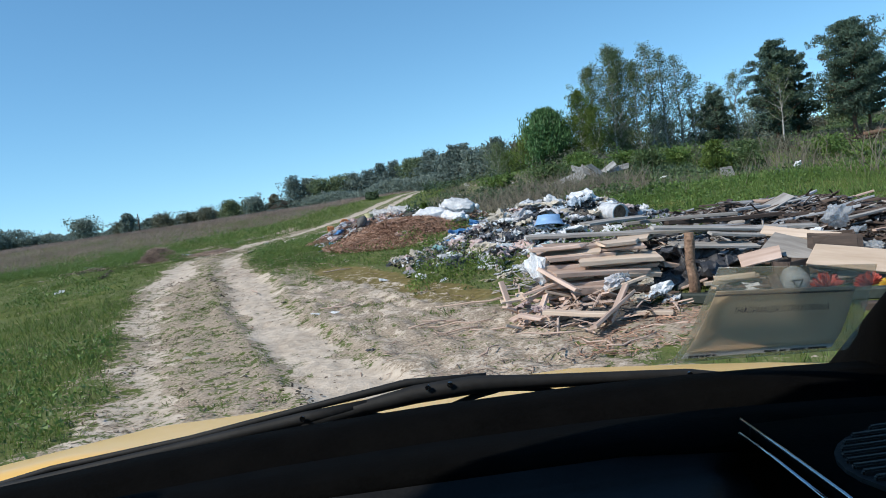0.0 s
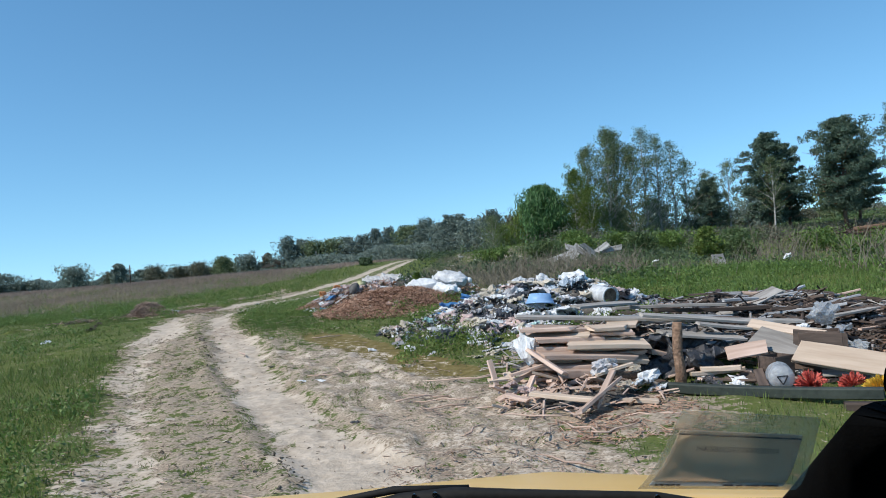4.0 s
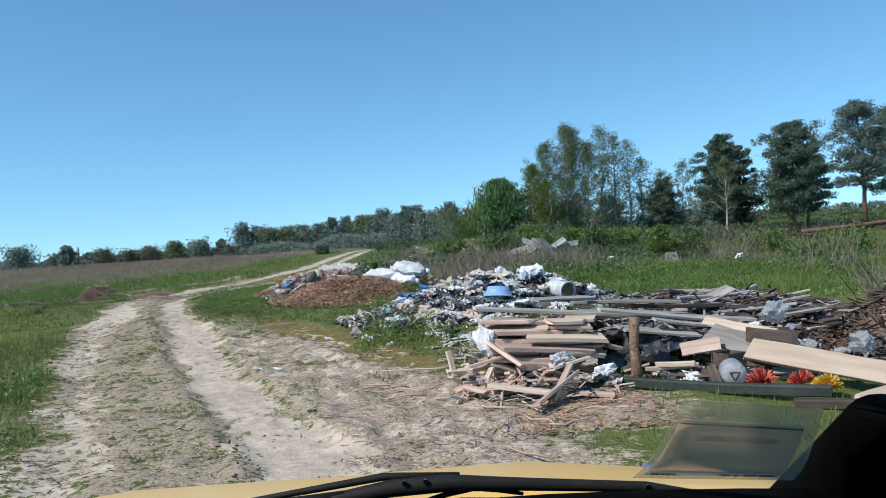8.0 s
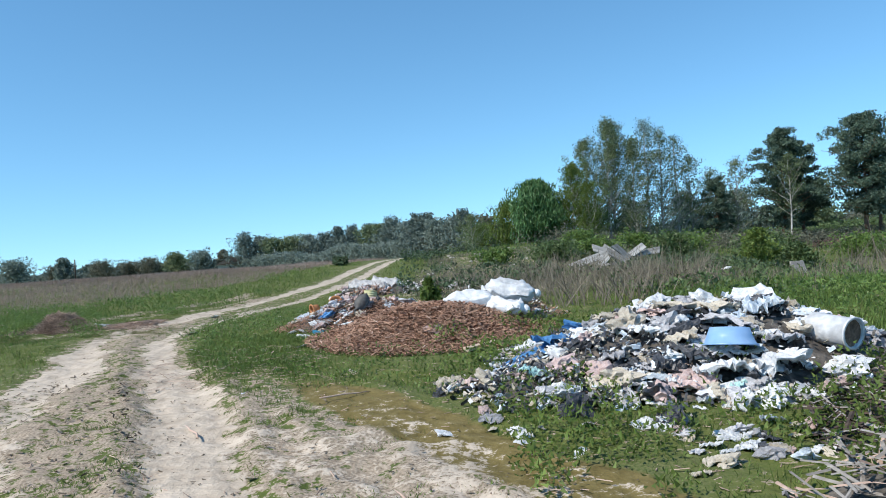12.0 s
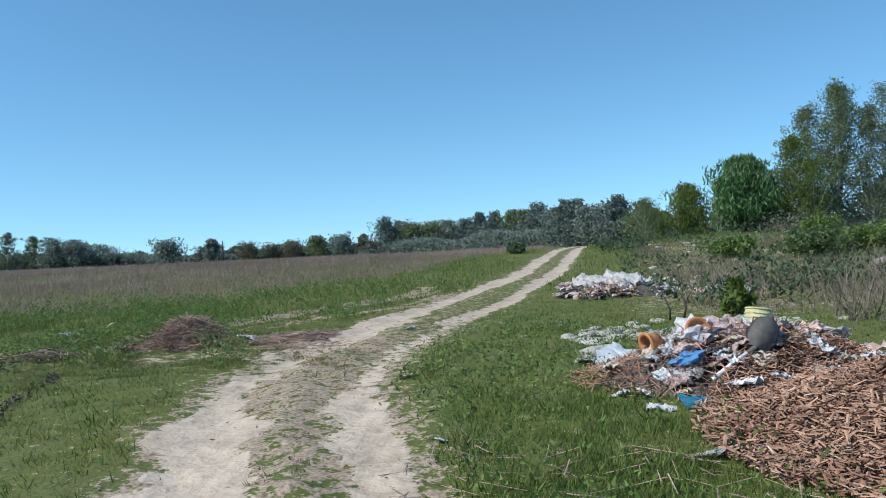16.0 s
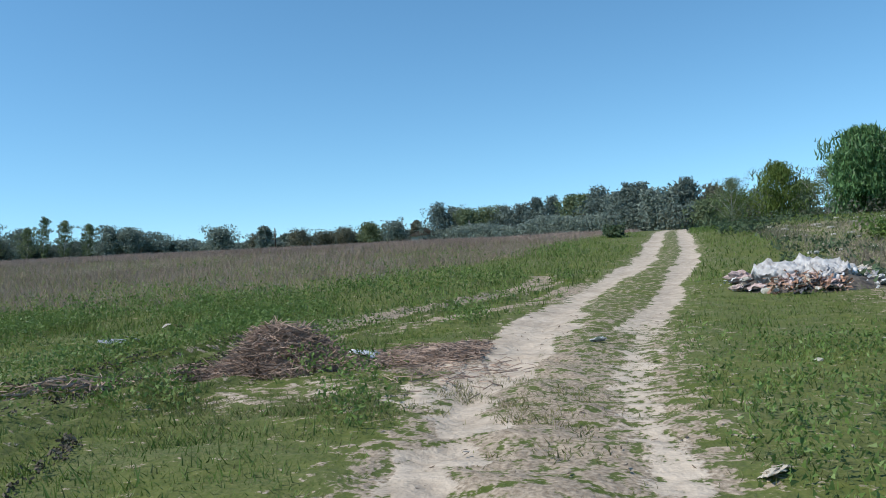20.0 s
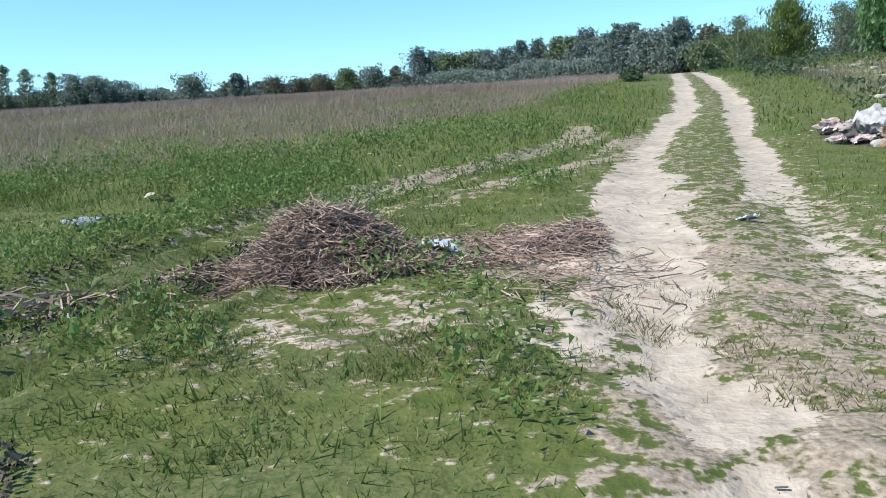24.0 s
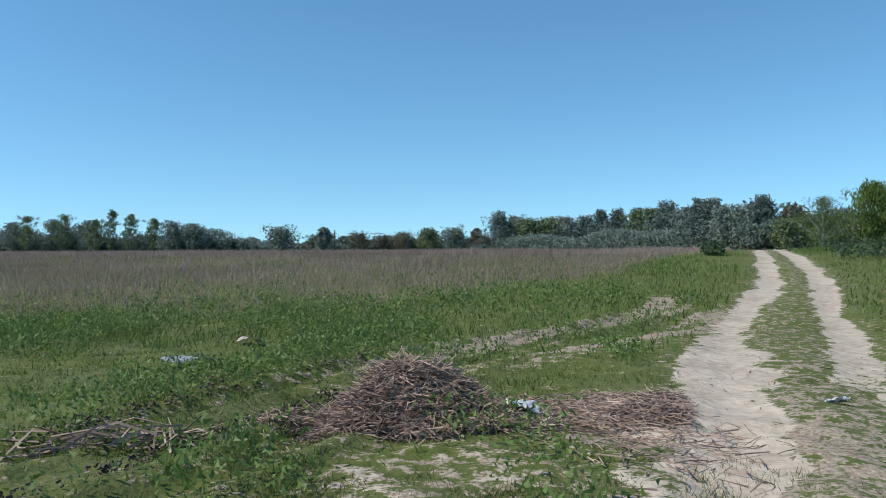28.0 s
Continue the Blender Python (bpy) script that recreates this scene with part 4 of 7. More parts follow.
ORANGE = mat("orange_clay", (0.42, 0.16, 0.06), (0.56, 0.25, 0.11), rough=0.6, grain=0.04, patch=0.2, bump=0.2)
YELLOWISH = mat("yellowish_plastic", (0.42, 0.40, 0.20), (0.58, 0.55, 0.33), rough=0.5, grain=0.05, patch=0.2, bump=0.1)
GREY_TUB = mat("grey_tub", (0.06, 0.057, 0.055), (0.12, 0.115, 0.11), rough=0.6, grain=0.05, patch=0.2, bump=0.2)
RED = mat("red_petals", (0.40, 0.05, 0.04), (0.62, 0.16, 0.12), rough=0.6, grain=0.03, patch=0.1, bump=0.2, vary=.25, island=True)
GOLD = mat("yellow_petals", (0.60, 0.33, 0.03), (0.75, 0.50, 0.08), rough=0.6, grain=0.03, patch=0.1, bump=0.2, vary=.2, island=True)


SOIL_CLOD = mat("soil_clods_dark", (0.06, 0.052, 0.04), (0.15, 0.128, 0.095), rough=.95, grain=.05, patch=.2, bump=0, vary=.4, island=True)
SOIL_CRUMB = mat("soil_crumbs", (0.09, 0.07, 0.05), (0.24, 0.19, 0.14), rough=.95, grain=.05, patch=.2, bump=0, vary=.4, island=True)


def crumple(seed, fold=.35):
    """A crumpled piece of unit size: a pleated closed bag, or for every third one and its neighbour a folded sheet."""
    bm = bmesh.new()
    off = Vector((seed * 7.3, seed * 3.1, seed))
    if seed < 40 and seed % 3 != 1:
        n = 12
        top, low = [], []
        for j in range(n + 1):
            for i in range(n + 1):
                p = Vector((2 * i / n - 1, 2 * j / n - 1, 0))
                edge = 1 - .22 * noise.noise(p * 1.7 + off) - .3 * max(abs(p.x), abs(p.y)) ** 4 * (p.x * p.y) ** 2
                q = p * edge + Vector((noise.noise(p * 2.1 + off), noise.noise(p * 2.1 - off), 0)) * .32
                z = (.5 - abs(noise.noise(Vector((p.x * 1.2, p.y * 2.6, 3)) + off))) * .85 - .35 * p.length_squared * .5 + (abs(noise.noise(p * 4.2 + off)) - .2) * .45 + noise.noise(p * 8 + off) * .1
                top.append(bm.verts.new((q.x, q.y, z * .75 - .05)))
        for v in top:
            low.append(bm.verts.new(v.co * .97 - Vector((0, 0, .05))))
        for j in range(n):
            for i in range(n):
                k = j * (n + 1) + i
                bm.faces.new((top[k], top[k + 1], top[k + n + 2], top[k + n + 1]))
                bm.faces.new((low[k], low[k + n + 1], low[k + n + 2], low[k + 1]))
        rim = list(range(n + 1)) + [j * (n + 1) + n for j in range(1, n + 1)] + [n * (n + 1) + i for i in range(n - 1, -1, -1)] + [j * (n + 1) for j in range(n - 1, 0, -1)]
        for p, q in zip(rim, rim[1:] + rim[:1]):
            bm.faces.new((top[p], low[p], low[q], top[q]))
        return bm
    bmesh.ops.create_icosphere(bm, subdivisions=3, radius=1)
    for v in bm.verts:
        d = v.co.normalized()
        pleat = Vector((d.x * 2.2, d.y * 4.6, d.z * 2.2))
        n = noise.noise(d * 1.4 + off) * .5 + (abs(noise.noise(d * 2.6 + off)) - .2) * fold * 1.4 + (abs(noise.noise(pleat + off)) - .2) * .5
        if seed >= 40:
            n = noise.noise(d * 1.2 + off) * .45 + noise.noise(d * 2.7 + off) * .2
        v.co = d * max(.25, .74 + n)
        v.co.z *= .62
        if v.co.z < -.3:
            v.co.z = -.3 + (v.co.z + .3) * .25
    return bm


CRUMPLES, CACHE = {}, {}


def bag_mesh(seed, material):
    if seed not in CRUMPLES:
        CRUMPLES[seed] = crumple(seed)
    if (seed, material.name) not in CACHE:
        me = bpy.data.meshes.new("bag")
        CRUMPLES[seed].to_mesh(me)
        me.materials.append(material)
        CACHE[seed, material.name] = me
    return CACHE[seed, material.name]


BAG_LABEL = {"plastic_white": "crumpled white plastic bag", "plastic_bluish": "crumpled pale bluish plastic bag", "plastic_grey": "crumpled dirty grey plastic bag", "plastic_dark": "torn black plastic bag", "plastic_beige": "dirty beige cloth bundle", "cloth_pink": "faded pink cloth rag", "blue_plastic": "crumpled bright blue tarp piece", "mint_plastic": "crumpled mint green plastic bag", "clear_film": "crumpled clear plastic film"}


def bag(x, y, size, material, where, z=None, flat=1.0, turn=None, name="plastic_bag", group="", stretch=1.0, category="bag"):
    ob = new({"plastic_beige": "cloth_wad", "cloth_pink": "cloth_rag", "plastic_dark": "torn_black_bag", "plastic_grey": "grey_plastic_bag"}.get(material.name, name) if name == "plastic_bag" else name, bag_mesh(R.randrange(12), material))
    ob.location = (x, y, (top1(x, y) if z is None else z) + size * .22 * flat)
    ob.rotation_euler = (R.uniform(-.4, .4), R.uniform(-.4, .4), R.uniform(0, 6.3) if turn is None else turn)
    ob.scale = (size * stretch * R.uniform(.85, 1.2), size * R.uniform(.7, 1.0), size * flat)
    return tagged(ob, BAG_LABEL[material.name] + " " + where, category, group)


def plank_mesh(length, width, thick, material, seed):
    """A sawn board: slightly bent, with broken uneven ends."""
    r = random.Random(seed)
    verts, faces, n = [], [], 5
    slant = (r.choice([-1, 0, 0, 1]) * r.uniform(.1, .6), r.choice([-1, 0, 0, 1]) * r.uniform(.1, .6))
    bend, twist = r.uniform(-.003, .003) * length, r.uniform(-.03, .03)
    for i in range(n + 1):
        u = i / n
        x = (u - .5) * length
        z = bend * (1 - (2 * u - 1) ** 2) * 4
        w = width * (1 + r.uniform(-.04, .04))
        c = min(thick, width) * .12
        t = twist * (u - .5)
        ring = [(-w / 2 + c, -thick / 2), (w / 2 - c, -thick / 2), (w / 2, -thick / 2 + c), (w / 2, thick / 2 - c), (w / 2 - c, thick / 2), (-w / 2 + c, thick / 2), (-w / 2, thick / 2 - c), (-w / 2, -thick / 2 + c)]
        for a, b in ring:
            e = slant[i > 0] * a + r.uniform(-.09, .09) * width if i in (0, n) else 0
            verts.append((x + e, a * math.cos(t) - b * math.sin(t), z + a * math.sin(t) + b * math.cos(t)))
    for i in range(n):
        for k in range(8):
            a, b = i * 8 + k, i * 8 + (k + 1) % 8
            faces.append((a, b, b + 8, a + 8))
    faces += [tuple(range(8))[::-1], tuple(range(n * 8, n * 8 + 8))]
    return mesh_of("plank", verts, faces, material)


PLANK_LABEL = {"wood_pale": "pale fresh sawn board", "wood_weathered": "weathered pinkish brown board", "wood_grey": "grey weathered wooden board", "wood_dark": "dark wooden board", "wood_silver": "silvery weathered wooden lath"}
count_planks = [0]


def plank(x, y, z, length, width, thick, turn, material, where, tilt=0.0, roll=0.0, name="plank", group=""):
    count_planks[0] += 1
    ob = new(name, plank_mesh(length, width, thick, material, count_planks[0]))
    ob.matrix_world = pose(x, y, z, 0, 0, turn) @ pose(0, 0, 0, roll, -tilt, 0)
    return tagged(ob, PLANK_LABEL[material.name] + " " + where, "board", group)


def heap_mesh(name, keys, material, label, step=.09, rough=.09, category="rubbish heap", kind=""):
    """The body of a heap: a mound that meets the ground all round."""
    h = [HEAPS[k] for k in keys]
    x0, x1 = min(c[0] - c[2] for c in h) - .2, max(c[0] + c[2] for c in h) + .2
    y0, y1 = min(c[1] - c[3] for c in h) - .2, max(c[1] + c[3] for c in h) + .2
    xs, ys = np.arange(x0, x1, step), np.arange(y0, y1, step)
    X, Y = np.meshgrid(xs, ys)
    m = mound(X, Y, keys)
    Z = ground_z(X, Y) + m - .05 + smooth(0, .12, m) * (fnoise(X, Y, .3, 131) - .45) * 2 * rough
    keep = m > .004
    idx = -np.ones(X.shape, int)
    idx[keep] = np.arange(keep.sum())
    verts = np.stack([X[keep], Y[keep], Z[keep]], -1)
    a, b, c, d = idx[:-1, :-1], idx[:-1, 1:], idx[1:, 1:], idx[1:, :-1]
    ok = (a >= 0) & (b >= 0) & (c >= 0) & (d >= 0)
    faces = np.stack([a[ok], b[ok], c[ok], d[ok]], -1)
    ob = new(name, mesh_of(name, verts.tolist(), faces.tolist(), material, True))
    return tagged(ob, label, category, kind=kind)


def strewn(name, label, keys_or_box, n, size, material, category, seed, keep=None, lift=.02, thin=.25, long=3.0, up=.35):
    """Very many small flat pieces (chips, scraps, splinters) lying over heaps or ground, joined."""
    r = np.random.default_rng(seed)
    if isinstance(keys_or_box[0], str):
        cx, cy, rx, ry, _ = np.array([HEAPS[k] for k in keys_or_box]).T
        pick = r.integers(0, len(cx), n)
        a, s = r.uniform(0, 2 * np.pi, n), np.sqrt(r.uniform(0, 1, n)) * 1.02
        x, y = cx[pick] + np.cos(a) * s * rx[pick], cy[pick] + np.sin(a) * s * ry[pick]
    else:
        x0, x1, y0, y1 = keys_or_box
        x, y = r.uniform(x0, x1, n), r.uniform(y0, y1, n)
    if keep is not None:
        k = r.uniform(0, 1, len(x)) < keep(x, y)
        x, y = x[k], y[k]
    n = len(x)
    z = ground_z(x, y) + mound(x, y) + lift * r.uniform(.2, 2.2, n)
    a = r.uniform(0, 2 * np.pi, n)
    u = np.stack([np.cos(a), np.sin(a), r.normal(0, up, n)], -1)
    u /= np.linalg.norm(u, axis=1, keepdims=True)
    v = np.cross(np.stack([r.normal(0, up, n), r.normal(0, up, n), np.ones(n)], -1), u)
    v /= np.linalg.norm(v, axis=1, keepdims=True)
    w = np.cross(u, v)
    s = size * r.uniform(.5, 1.5, (n, 1))
    c = np.stack([x, y, z], -1)
    L, W, T = u * s * long / 2, v * s / 2, w * s * thin
    p = [c - L - W, c + L - W * .6, c + L * .9 + W, c - L * .95 + W * .7, c - L + T, c + L * .9 + T]
    quads = np.stack([p[0], p[1], p[2], p[3], p[0], p[1], p[5], p[4], p[3], p[2], p[5], p[4]], 1)
    return tagged(new(name, fast_mesh(name, quads, 4, material)), label, category, kind="stuff")


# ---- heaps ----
heap_mesh("rubbish_heap", ["bags", "tail"], SHADED_RUBBLE_BED, "low heap of dirty household rubbish, bed darkened as shaded gaps", kind="stuff")
heap_mesh("rubbish_heap", ["debris", "planks", "front"], SHADED_RUBBLE_BED, "broad heap of dark wood debris and rubbish", rough=.08, kind="stuff")
heap_mesh("earth_mound", ["earth"], EARTH, "heap of brown earth and roots", category="earth heap")
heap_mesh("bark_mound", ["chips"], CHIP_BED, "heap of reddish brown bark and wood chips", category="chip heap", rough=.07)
heap_mesh("rubbish_heap", ["back", "mess"], SHADED_RUBBLE_BED, "low heap of mixed rubbish behind the bark chips", kind="stuff")
heap_mesh("rubbish_heap", ["sacks"], SHADED_RUBBLE_BED, "small heap of rubble and old sacks beside the track", kind="stuff")
strewn("bark_chips", "reddish brown bark chips covering the heap", ["chips"], 21000, .015, CHIP, "bark chips", 1, lift=.03, long=4.5)
strewn("bark_chips", "broad reddish bark flakes lying on the heap", ["chips"], 700, .028, CHIP, "bark chips", 17, lift=.03, long=3.2, up=.4)
strewn("bark_chips", "pale split wood pieces among bark chips", ["chips"], 450, .012, WOOD_PINKISH, "bark chips", 16, lift=.035, long=6)
strewn("bark_chips", "splintered reddish wood chips in the earth heap", ["earth"], 2600, .022, CHIP, "bark chips", 2)
strewn("litter_scraps", "torn white paper and plastic scraps over the heap", ["bags", "bags", "tail"], 420, .03, PLASTIC_WHITE, "litter", 3, long=1.3, up=.8, lift=.05)
strewn("litter_scraps", "bluish plastic scraps over the heap", ["bags", "tail"], 150, .05, PLASTIC_BLUISH, "litter", 4, long=1.3, up=.8, lift=.05)
strewn("litter_scraps", "dark torn scraps over the heap", ["bags", "bags", "debris", "tail"], 1300, .04, PLASTIC_DARK, "litter", 5, long=1.6, up=.8, lift=.04)
strewn("litter_scraps", "beige and brown scraps over the heap", ["bags", "bags", "back", "tail"], 1200, .03, PLASTIC_BEIGE, "litter", 6, long=1.4, up=.7, lift=.05)
strewn("wood_splinters", "grey splinters and sticks over the debris", ["debris", "debris", "planks"], 800, .03, WOOD_GREY, "splinters", 7, long=9, up=.25, lift=.05)
strewn("wood_splinters", "dark sticks and lath pieces over the debris", ["debris", "debris", "earth"], 2600, .03, WOOD_DARK, "splinters", 8, long=11, up=.25, lift=.05)
strewn("wood_splinters", "pale splinters round the plank pile", ["front", "planks"], 260, .03, WOOD_PINKISH, "splinters", 9, long=7, up=.3, lift=.04)
strewn("litter_scraps", "white rubble and paper scraps on the small heap", ["sacks", "back"], 200, .035, PLASTIC_WHITE, "litter", 10, long=1.4, up=.6, lift=.04)

# ---- bags and rags over the big heap ----
MIX = [PLASTIC_WHITE] * 7 + [PLASTIC_BLUISH] * 4 + [PLASTIC_GREY] * 7 + [PLASTIC_DARK] * 3 + [PLASTIC_BEIGE] * 5 + [CLOTH_PINK] * 3
for k in range(340):
    a, s = R.uniform(0, 6.283), math.sqrt(R.random()) * .97
    x, y = 1.75 + math.cos(a) * s * 2.45, 14.0 + math.sin(a) * s * 1.85
    if x > 3.2 and y < 13.4 and R.random() < .7:
        continue
    bag(x, y, R.choice([.06, .07, .09, .1, .12, .15, .19]), R.choice(MIX), "on the rubbish heap", group="bags on the heap", stretch=R.uniform(.9, 1.5))
for k in range(60):
    x, y = R.uniform(2.6, 6.4), R.uniform(9.4, 12.6)
    bag(x, y, R.uniform(.05, .15), R.choice([PLASTIC_DARK, PLASTIC_DARK, PLASTIC_GREY, PLASTIC_WHITE, PLASTIC_BEIGE]), "among the dark debris", group="rubbish in the debris", stretch=R.uniform(.9, 1.6))
for k in range(46):
    x, y = R.uniform(-1.1, .9), R.uniform(12.0, 14.2)
    if mound(x, y) > .02 or R.random() < .5:
        bag(x, y, R.uniform(.05, .12), R.choice(MIX), "at the heap's edge", group="bags on the heap", flat=.8)
for x, y, s, m in [(-.95, 13.75, .16, PLASTIC_BEIGE), (-.75, 13.6, .14, CLOTH_PINK), (-.6, 13.5, .15, PLASTIC_BEIGE), (-.1, 12.9, .17, PLASTIC_GREY), (.05, 12.55, .2, PLASTIC_DARK), (.7, 12.1, .2, PLASTIC_DARK), (.55, 11.95, .16, PLASTIC_WHITE), (1.35, 12.3, .15, PLASTIC_WHITE), (1.45, 12.82, .26, PLASTIC_WHITE), (1.96, 12.85, .3, PLASTIC_WHITE), (1.46, 12.6, .13, MINT), (-.15, 13.3, .17, MINT), (1.2, 13.6, .2, PLASTIC_GREY), (.95, 13.9, .24, PLASTIC_BEIGE), (2.3, 13.9, .3, PLASTIC_BLUISH), (2.7, 13.6, .24, PLASTIC_WHITE), (1.9, 14.3, .22, PLASTIC_WHITE), (2.6, 12.8, .2, PLASTIC_WHITE), (2.5, 14.3, .26, PLASTIC_WHITE), (.6, 13.4, .2, PLASTIC_GREY), (1.3, 13.2, .22, PLASTIC_DARK), (1.1, 13.05, .18, PLASTIC_DARK)]:
    bag(x, y, s, m, "on the rubbish heap", group="bags on the heap")
for k in range(34):
    bag(R.gauss(1.15, .35), R.gauss(11.4, .3), R.uniform(.05, .12), R.choice(MIX), "in the grass before the heap", group="bags before the heap", flat=.8)
for x, y, s, t in [(-.2, 14.15, .2, .5), (.05, 14.25, .24, .4), (.35, 14.4, .22, .4), (.6, 14.6, .18, .4), (.35, 13.1, .08, .4)]:
    bag(x, y, s, BLUE, "trodden into the rubbish heap", turn=t, stretch=1.7, flat=.7, name="blue_tarp", category="tarp")
bag(1.69, 5.13, .1, BLUE, "lying in the grass", name="blue_rag", category="rag", stretch=1.3)


def tub(name, x, y, z, r_top, r_bot, height, material, m, label, category, wall=.012, rim=.015, end=None, sides=24):
    """A round open container with wall thickness and a rolled rim; m turns it about its base."""
    root = empty(name, pose(x, y, z) @ m)
    prof = [(r_bot - .0, 0), (r_bot + (r_top - r_bot) * .5, height * .5), (r_top, height - .02), (r_top + rim, height - .015), (r_top + rim, height), (r_top - wall, height), (r_bot + (r_top - r_bot) * .5 - wall, height * .5), (r_bot - wall, .012)]
    verts, faces = [], []
    for r0, h in prof:
        for k in range(sides):
            a = 2 * math.pi * k / sides
            verts.append((r0 * math.cos(a), r0 * math.sin(a), h))
    for i in range(len(prof) - 1):
        for k in range(sides):
            a, b = i * sides + k, i * sides + (k + 1) % sides
            faces.append((a, b, b + sides, a + sides))
    faces.append(tuple(range(sides))[::-1])
    faces.append(tuple(range((len(prof) - 1) * sides, len(prof) * sides)))
    part_me("wall", mesh_of("wall", verts, faces, material, True), root)
    if end:
        bm = bmesh.new()
        bmesh.ops.create_cone(bm, cap_ends=True, segments=sides, radius1=r_top - wall, radius2=r_top - wall - .004, depth=.012)
        bmesh.ops.translate(bm, verts=bm.verts, vec=(0, 0, height - .03))
        part("end_disc", bm, end, root, "dark wooden end disc")
    return tagged(root, label, category)


tub("white_drum", 2.66, 13.45, .64, .145, .145, .44, PLASTIC_WHITE, pose(0, 0, 0, 0, 96, -66), "white plastic drum lying on the rubbish", "drum", end=BARKY)
tub("blue_basin", 1.68, 13.13, .73, .24, .18, .17, SKY_BLUE, pose(0, 0, 0, 172, 5, 0), "light blue plastic basin upside down on bags", "basin")

# ---- plank pile ----
GP = "boards of the plank pile"
for x, y, z, l, w, t, turn, m, tilt, roll in [
    (2.56, 9.00, 0.55, 3.31, 0.13, 0.035, 3, WOOD_GREY, -6, -8), (2.12, 9.90, 0.70, 1.04, 0.16, 0.03, 35, WOOD_GREY, -3, -10), (3.01, 8.90, 0.52, 1.46, 0.12, 0.03, 8, WOOD_GREY, -9, -10), (3.25, 8.75, 0.43, 0.74, 0.10, 0.03, 8, WOOD_GREY, -10, -8),
    (1.38, 8.80, 0.56, 0.56, 0.30, 0.045, 10, WOOD_PINKISH, -6, -6), (1.99, 8.75, 0.49, 0.34, 0.25, 0.05, 0, WOOD_PINKISH, -7, -8), (2.12, 8.90, 0.55, 0.34, 0.30, 0.04, 0, WOOD_PALE, -3, -8), (1.45, 8.68, 0.46, 0.77, 0.32, 0.05, 7, WOOD_PINKISH, -4, -5),
    (1.86, 8.55, 0.375, 0.84, 0.34, 0.055, 3, WOOD_PALE, -5, -8), (1.58, 8.5, 0.285, 0.99, 0.32, 0.055, 6, WOOD_PINKISH, -6, -5), (2.02, 8.52, 0.20, 0.5, 0.26, 0.05, 13, WOOD_PALE, -8, -6), (1.42, 8.5, 0.19, 0.75, 0.28, 0.05, -4, WOOD_PINKISH, -3, 0), (1.44, 8.36, 0.12, 0.33, 0.20, 0.09, 9, WOOD_PINKISH, -6, 0),
    # Dark boards behind the stack put black shade into its gaps.
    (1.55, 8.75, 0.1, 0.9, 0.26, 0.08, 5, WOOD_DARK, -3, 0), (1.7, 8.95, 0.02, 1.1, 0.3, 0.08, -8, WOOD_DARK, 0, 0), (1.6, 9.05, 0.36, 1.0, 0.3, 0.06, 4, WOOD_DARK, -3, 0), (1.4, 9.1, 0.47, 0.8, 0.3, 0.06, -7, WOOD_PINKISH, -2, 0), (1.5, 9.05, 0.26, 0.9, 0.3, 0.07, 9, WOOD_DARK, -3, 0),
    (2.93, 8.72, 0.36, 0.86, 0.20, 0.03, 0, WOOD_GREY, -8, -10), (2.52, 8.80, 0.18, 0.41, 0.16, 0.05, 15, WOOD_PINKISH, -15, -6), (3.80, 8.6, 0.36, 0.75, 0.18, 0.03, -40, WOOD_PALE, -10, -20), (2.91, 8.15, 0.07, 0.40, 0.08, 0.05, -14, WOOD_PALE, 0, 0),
    # Dark boards here are added to blacken the shadowed hollow.
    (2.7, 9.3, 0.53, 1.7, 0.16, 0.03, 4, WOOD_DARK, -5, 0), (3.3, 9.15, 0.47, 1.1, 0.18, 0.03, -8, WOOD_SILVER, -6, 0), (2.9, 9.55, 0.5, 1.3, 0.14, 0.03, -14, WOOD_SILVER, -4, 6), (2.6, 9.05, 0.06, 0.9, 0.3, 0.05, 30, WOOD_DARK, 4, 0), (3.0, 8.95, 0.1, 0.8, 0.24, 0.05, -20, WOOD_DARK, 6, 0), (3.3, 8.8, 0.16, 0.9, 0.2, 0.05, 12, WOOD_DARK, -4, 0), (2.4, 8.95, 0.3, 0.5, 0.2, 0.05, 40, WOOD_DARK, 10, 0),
    (4.24, 10.70, 0.5, 1.20, 0.18, 0.03, 30, WOOD_GREY, 12, -20), (3.6, 10.3, .5, 1.6, .12, .05, 8, WOOD_DARK, -4, 0), (3.0, 10.2, .58, 1.4, .1, .04, -12, WOOD_GREY, -2, 0), (4.4, 11.6, .46, 1.5, .1, .04, 6, WOOD_DARK, -3, 0), (5.4, 11.2, .36, 1.2, .1, .04, -15, WOOD_DARK, 3, 0), (4.9, 10.3, .36, 1.2, .12, .04, -6, WOOD_DARK, -4, 0), (3.6, 11.5, .52, .8, .12, .03, 25, WOOD_GREY, 5, 0), (5.2, 10.0, .32, .9, .14, .03, 20, WOOD_GREY, 2, 0)]:
    plank(x, y, z, l, w, t, turn, m, "in the pile of demolition wood", tilt, abs(roll) + R.uniform(-2, 3), group=GP)
for lvl in range(8):
    z = .1 + lvl * .066
    for x, l in ((1.28 + R.uniform(-.1, .1), R.uniform(.45, .7)), (1.85 + R.uniform(-.1, .1), R.uniform(.4, .75))):
        plank(x, 8.6 + R.uniform(-.07, .1) + lvl * .02, z - (x - 1.5) * .06, l, R.uniform(.2, .32), R.uniform(.028, .05), R.uniform(-12, 12), R.choice([WOOD_PINKISH, WOOD_PINKISH, WOOD_PALE]), "in the stack of demolition wood", -3 + R.uniform(-2, 2), R.uniform(-1, 10), group=GP)
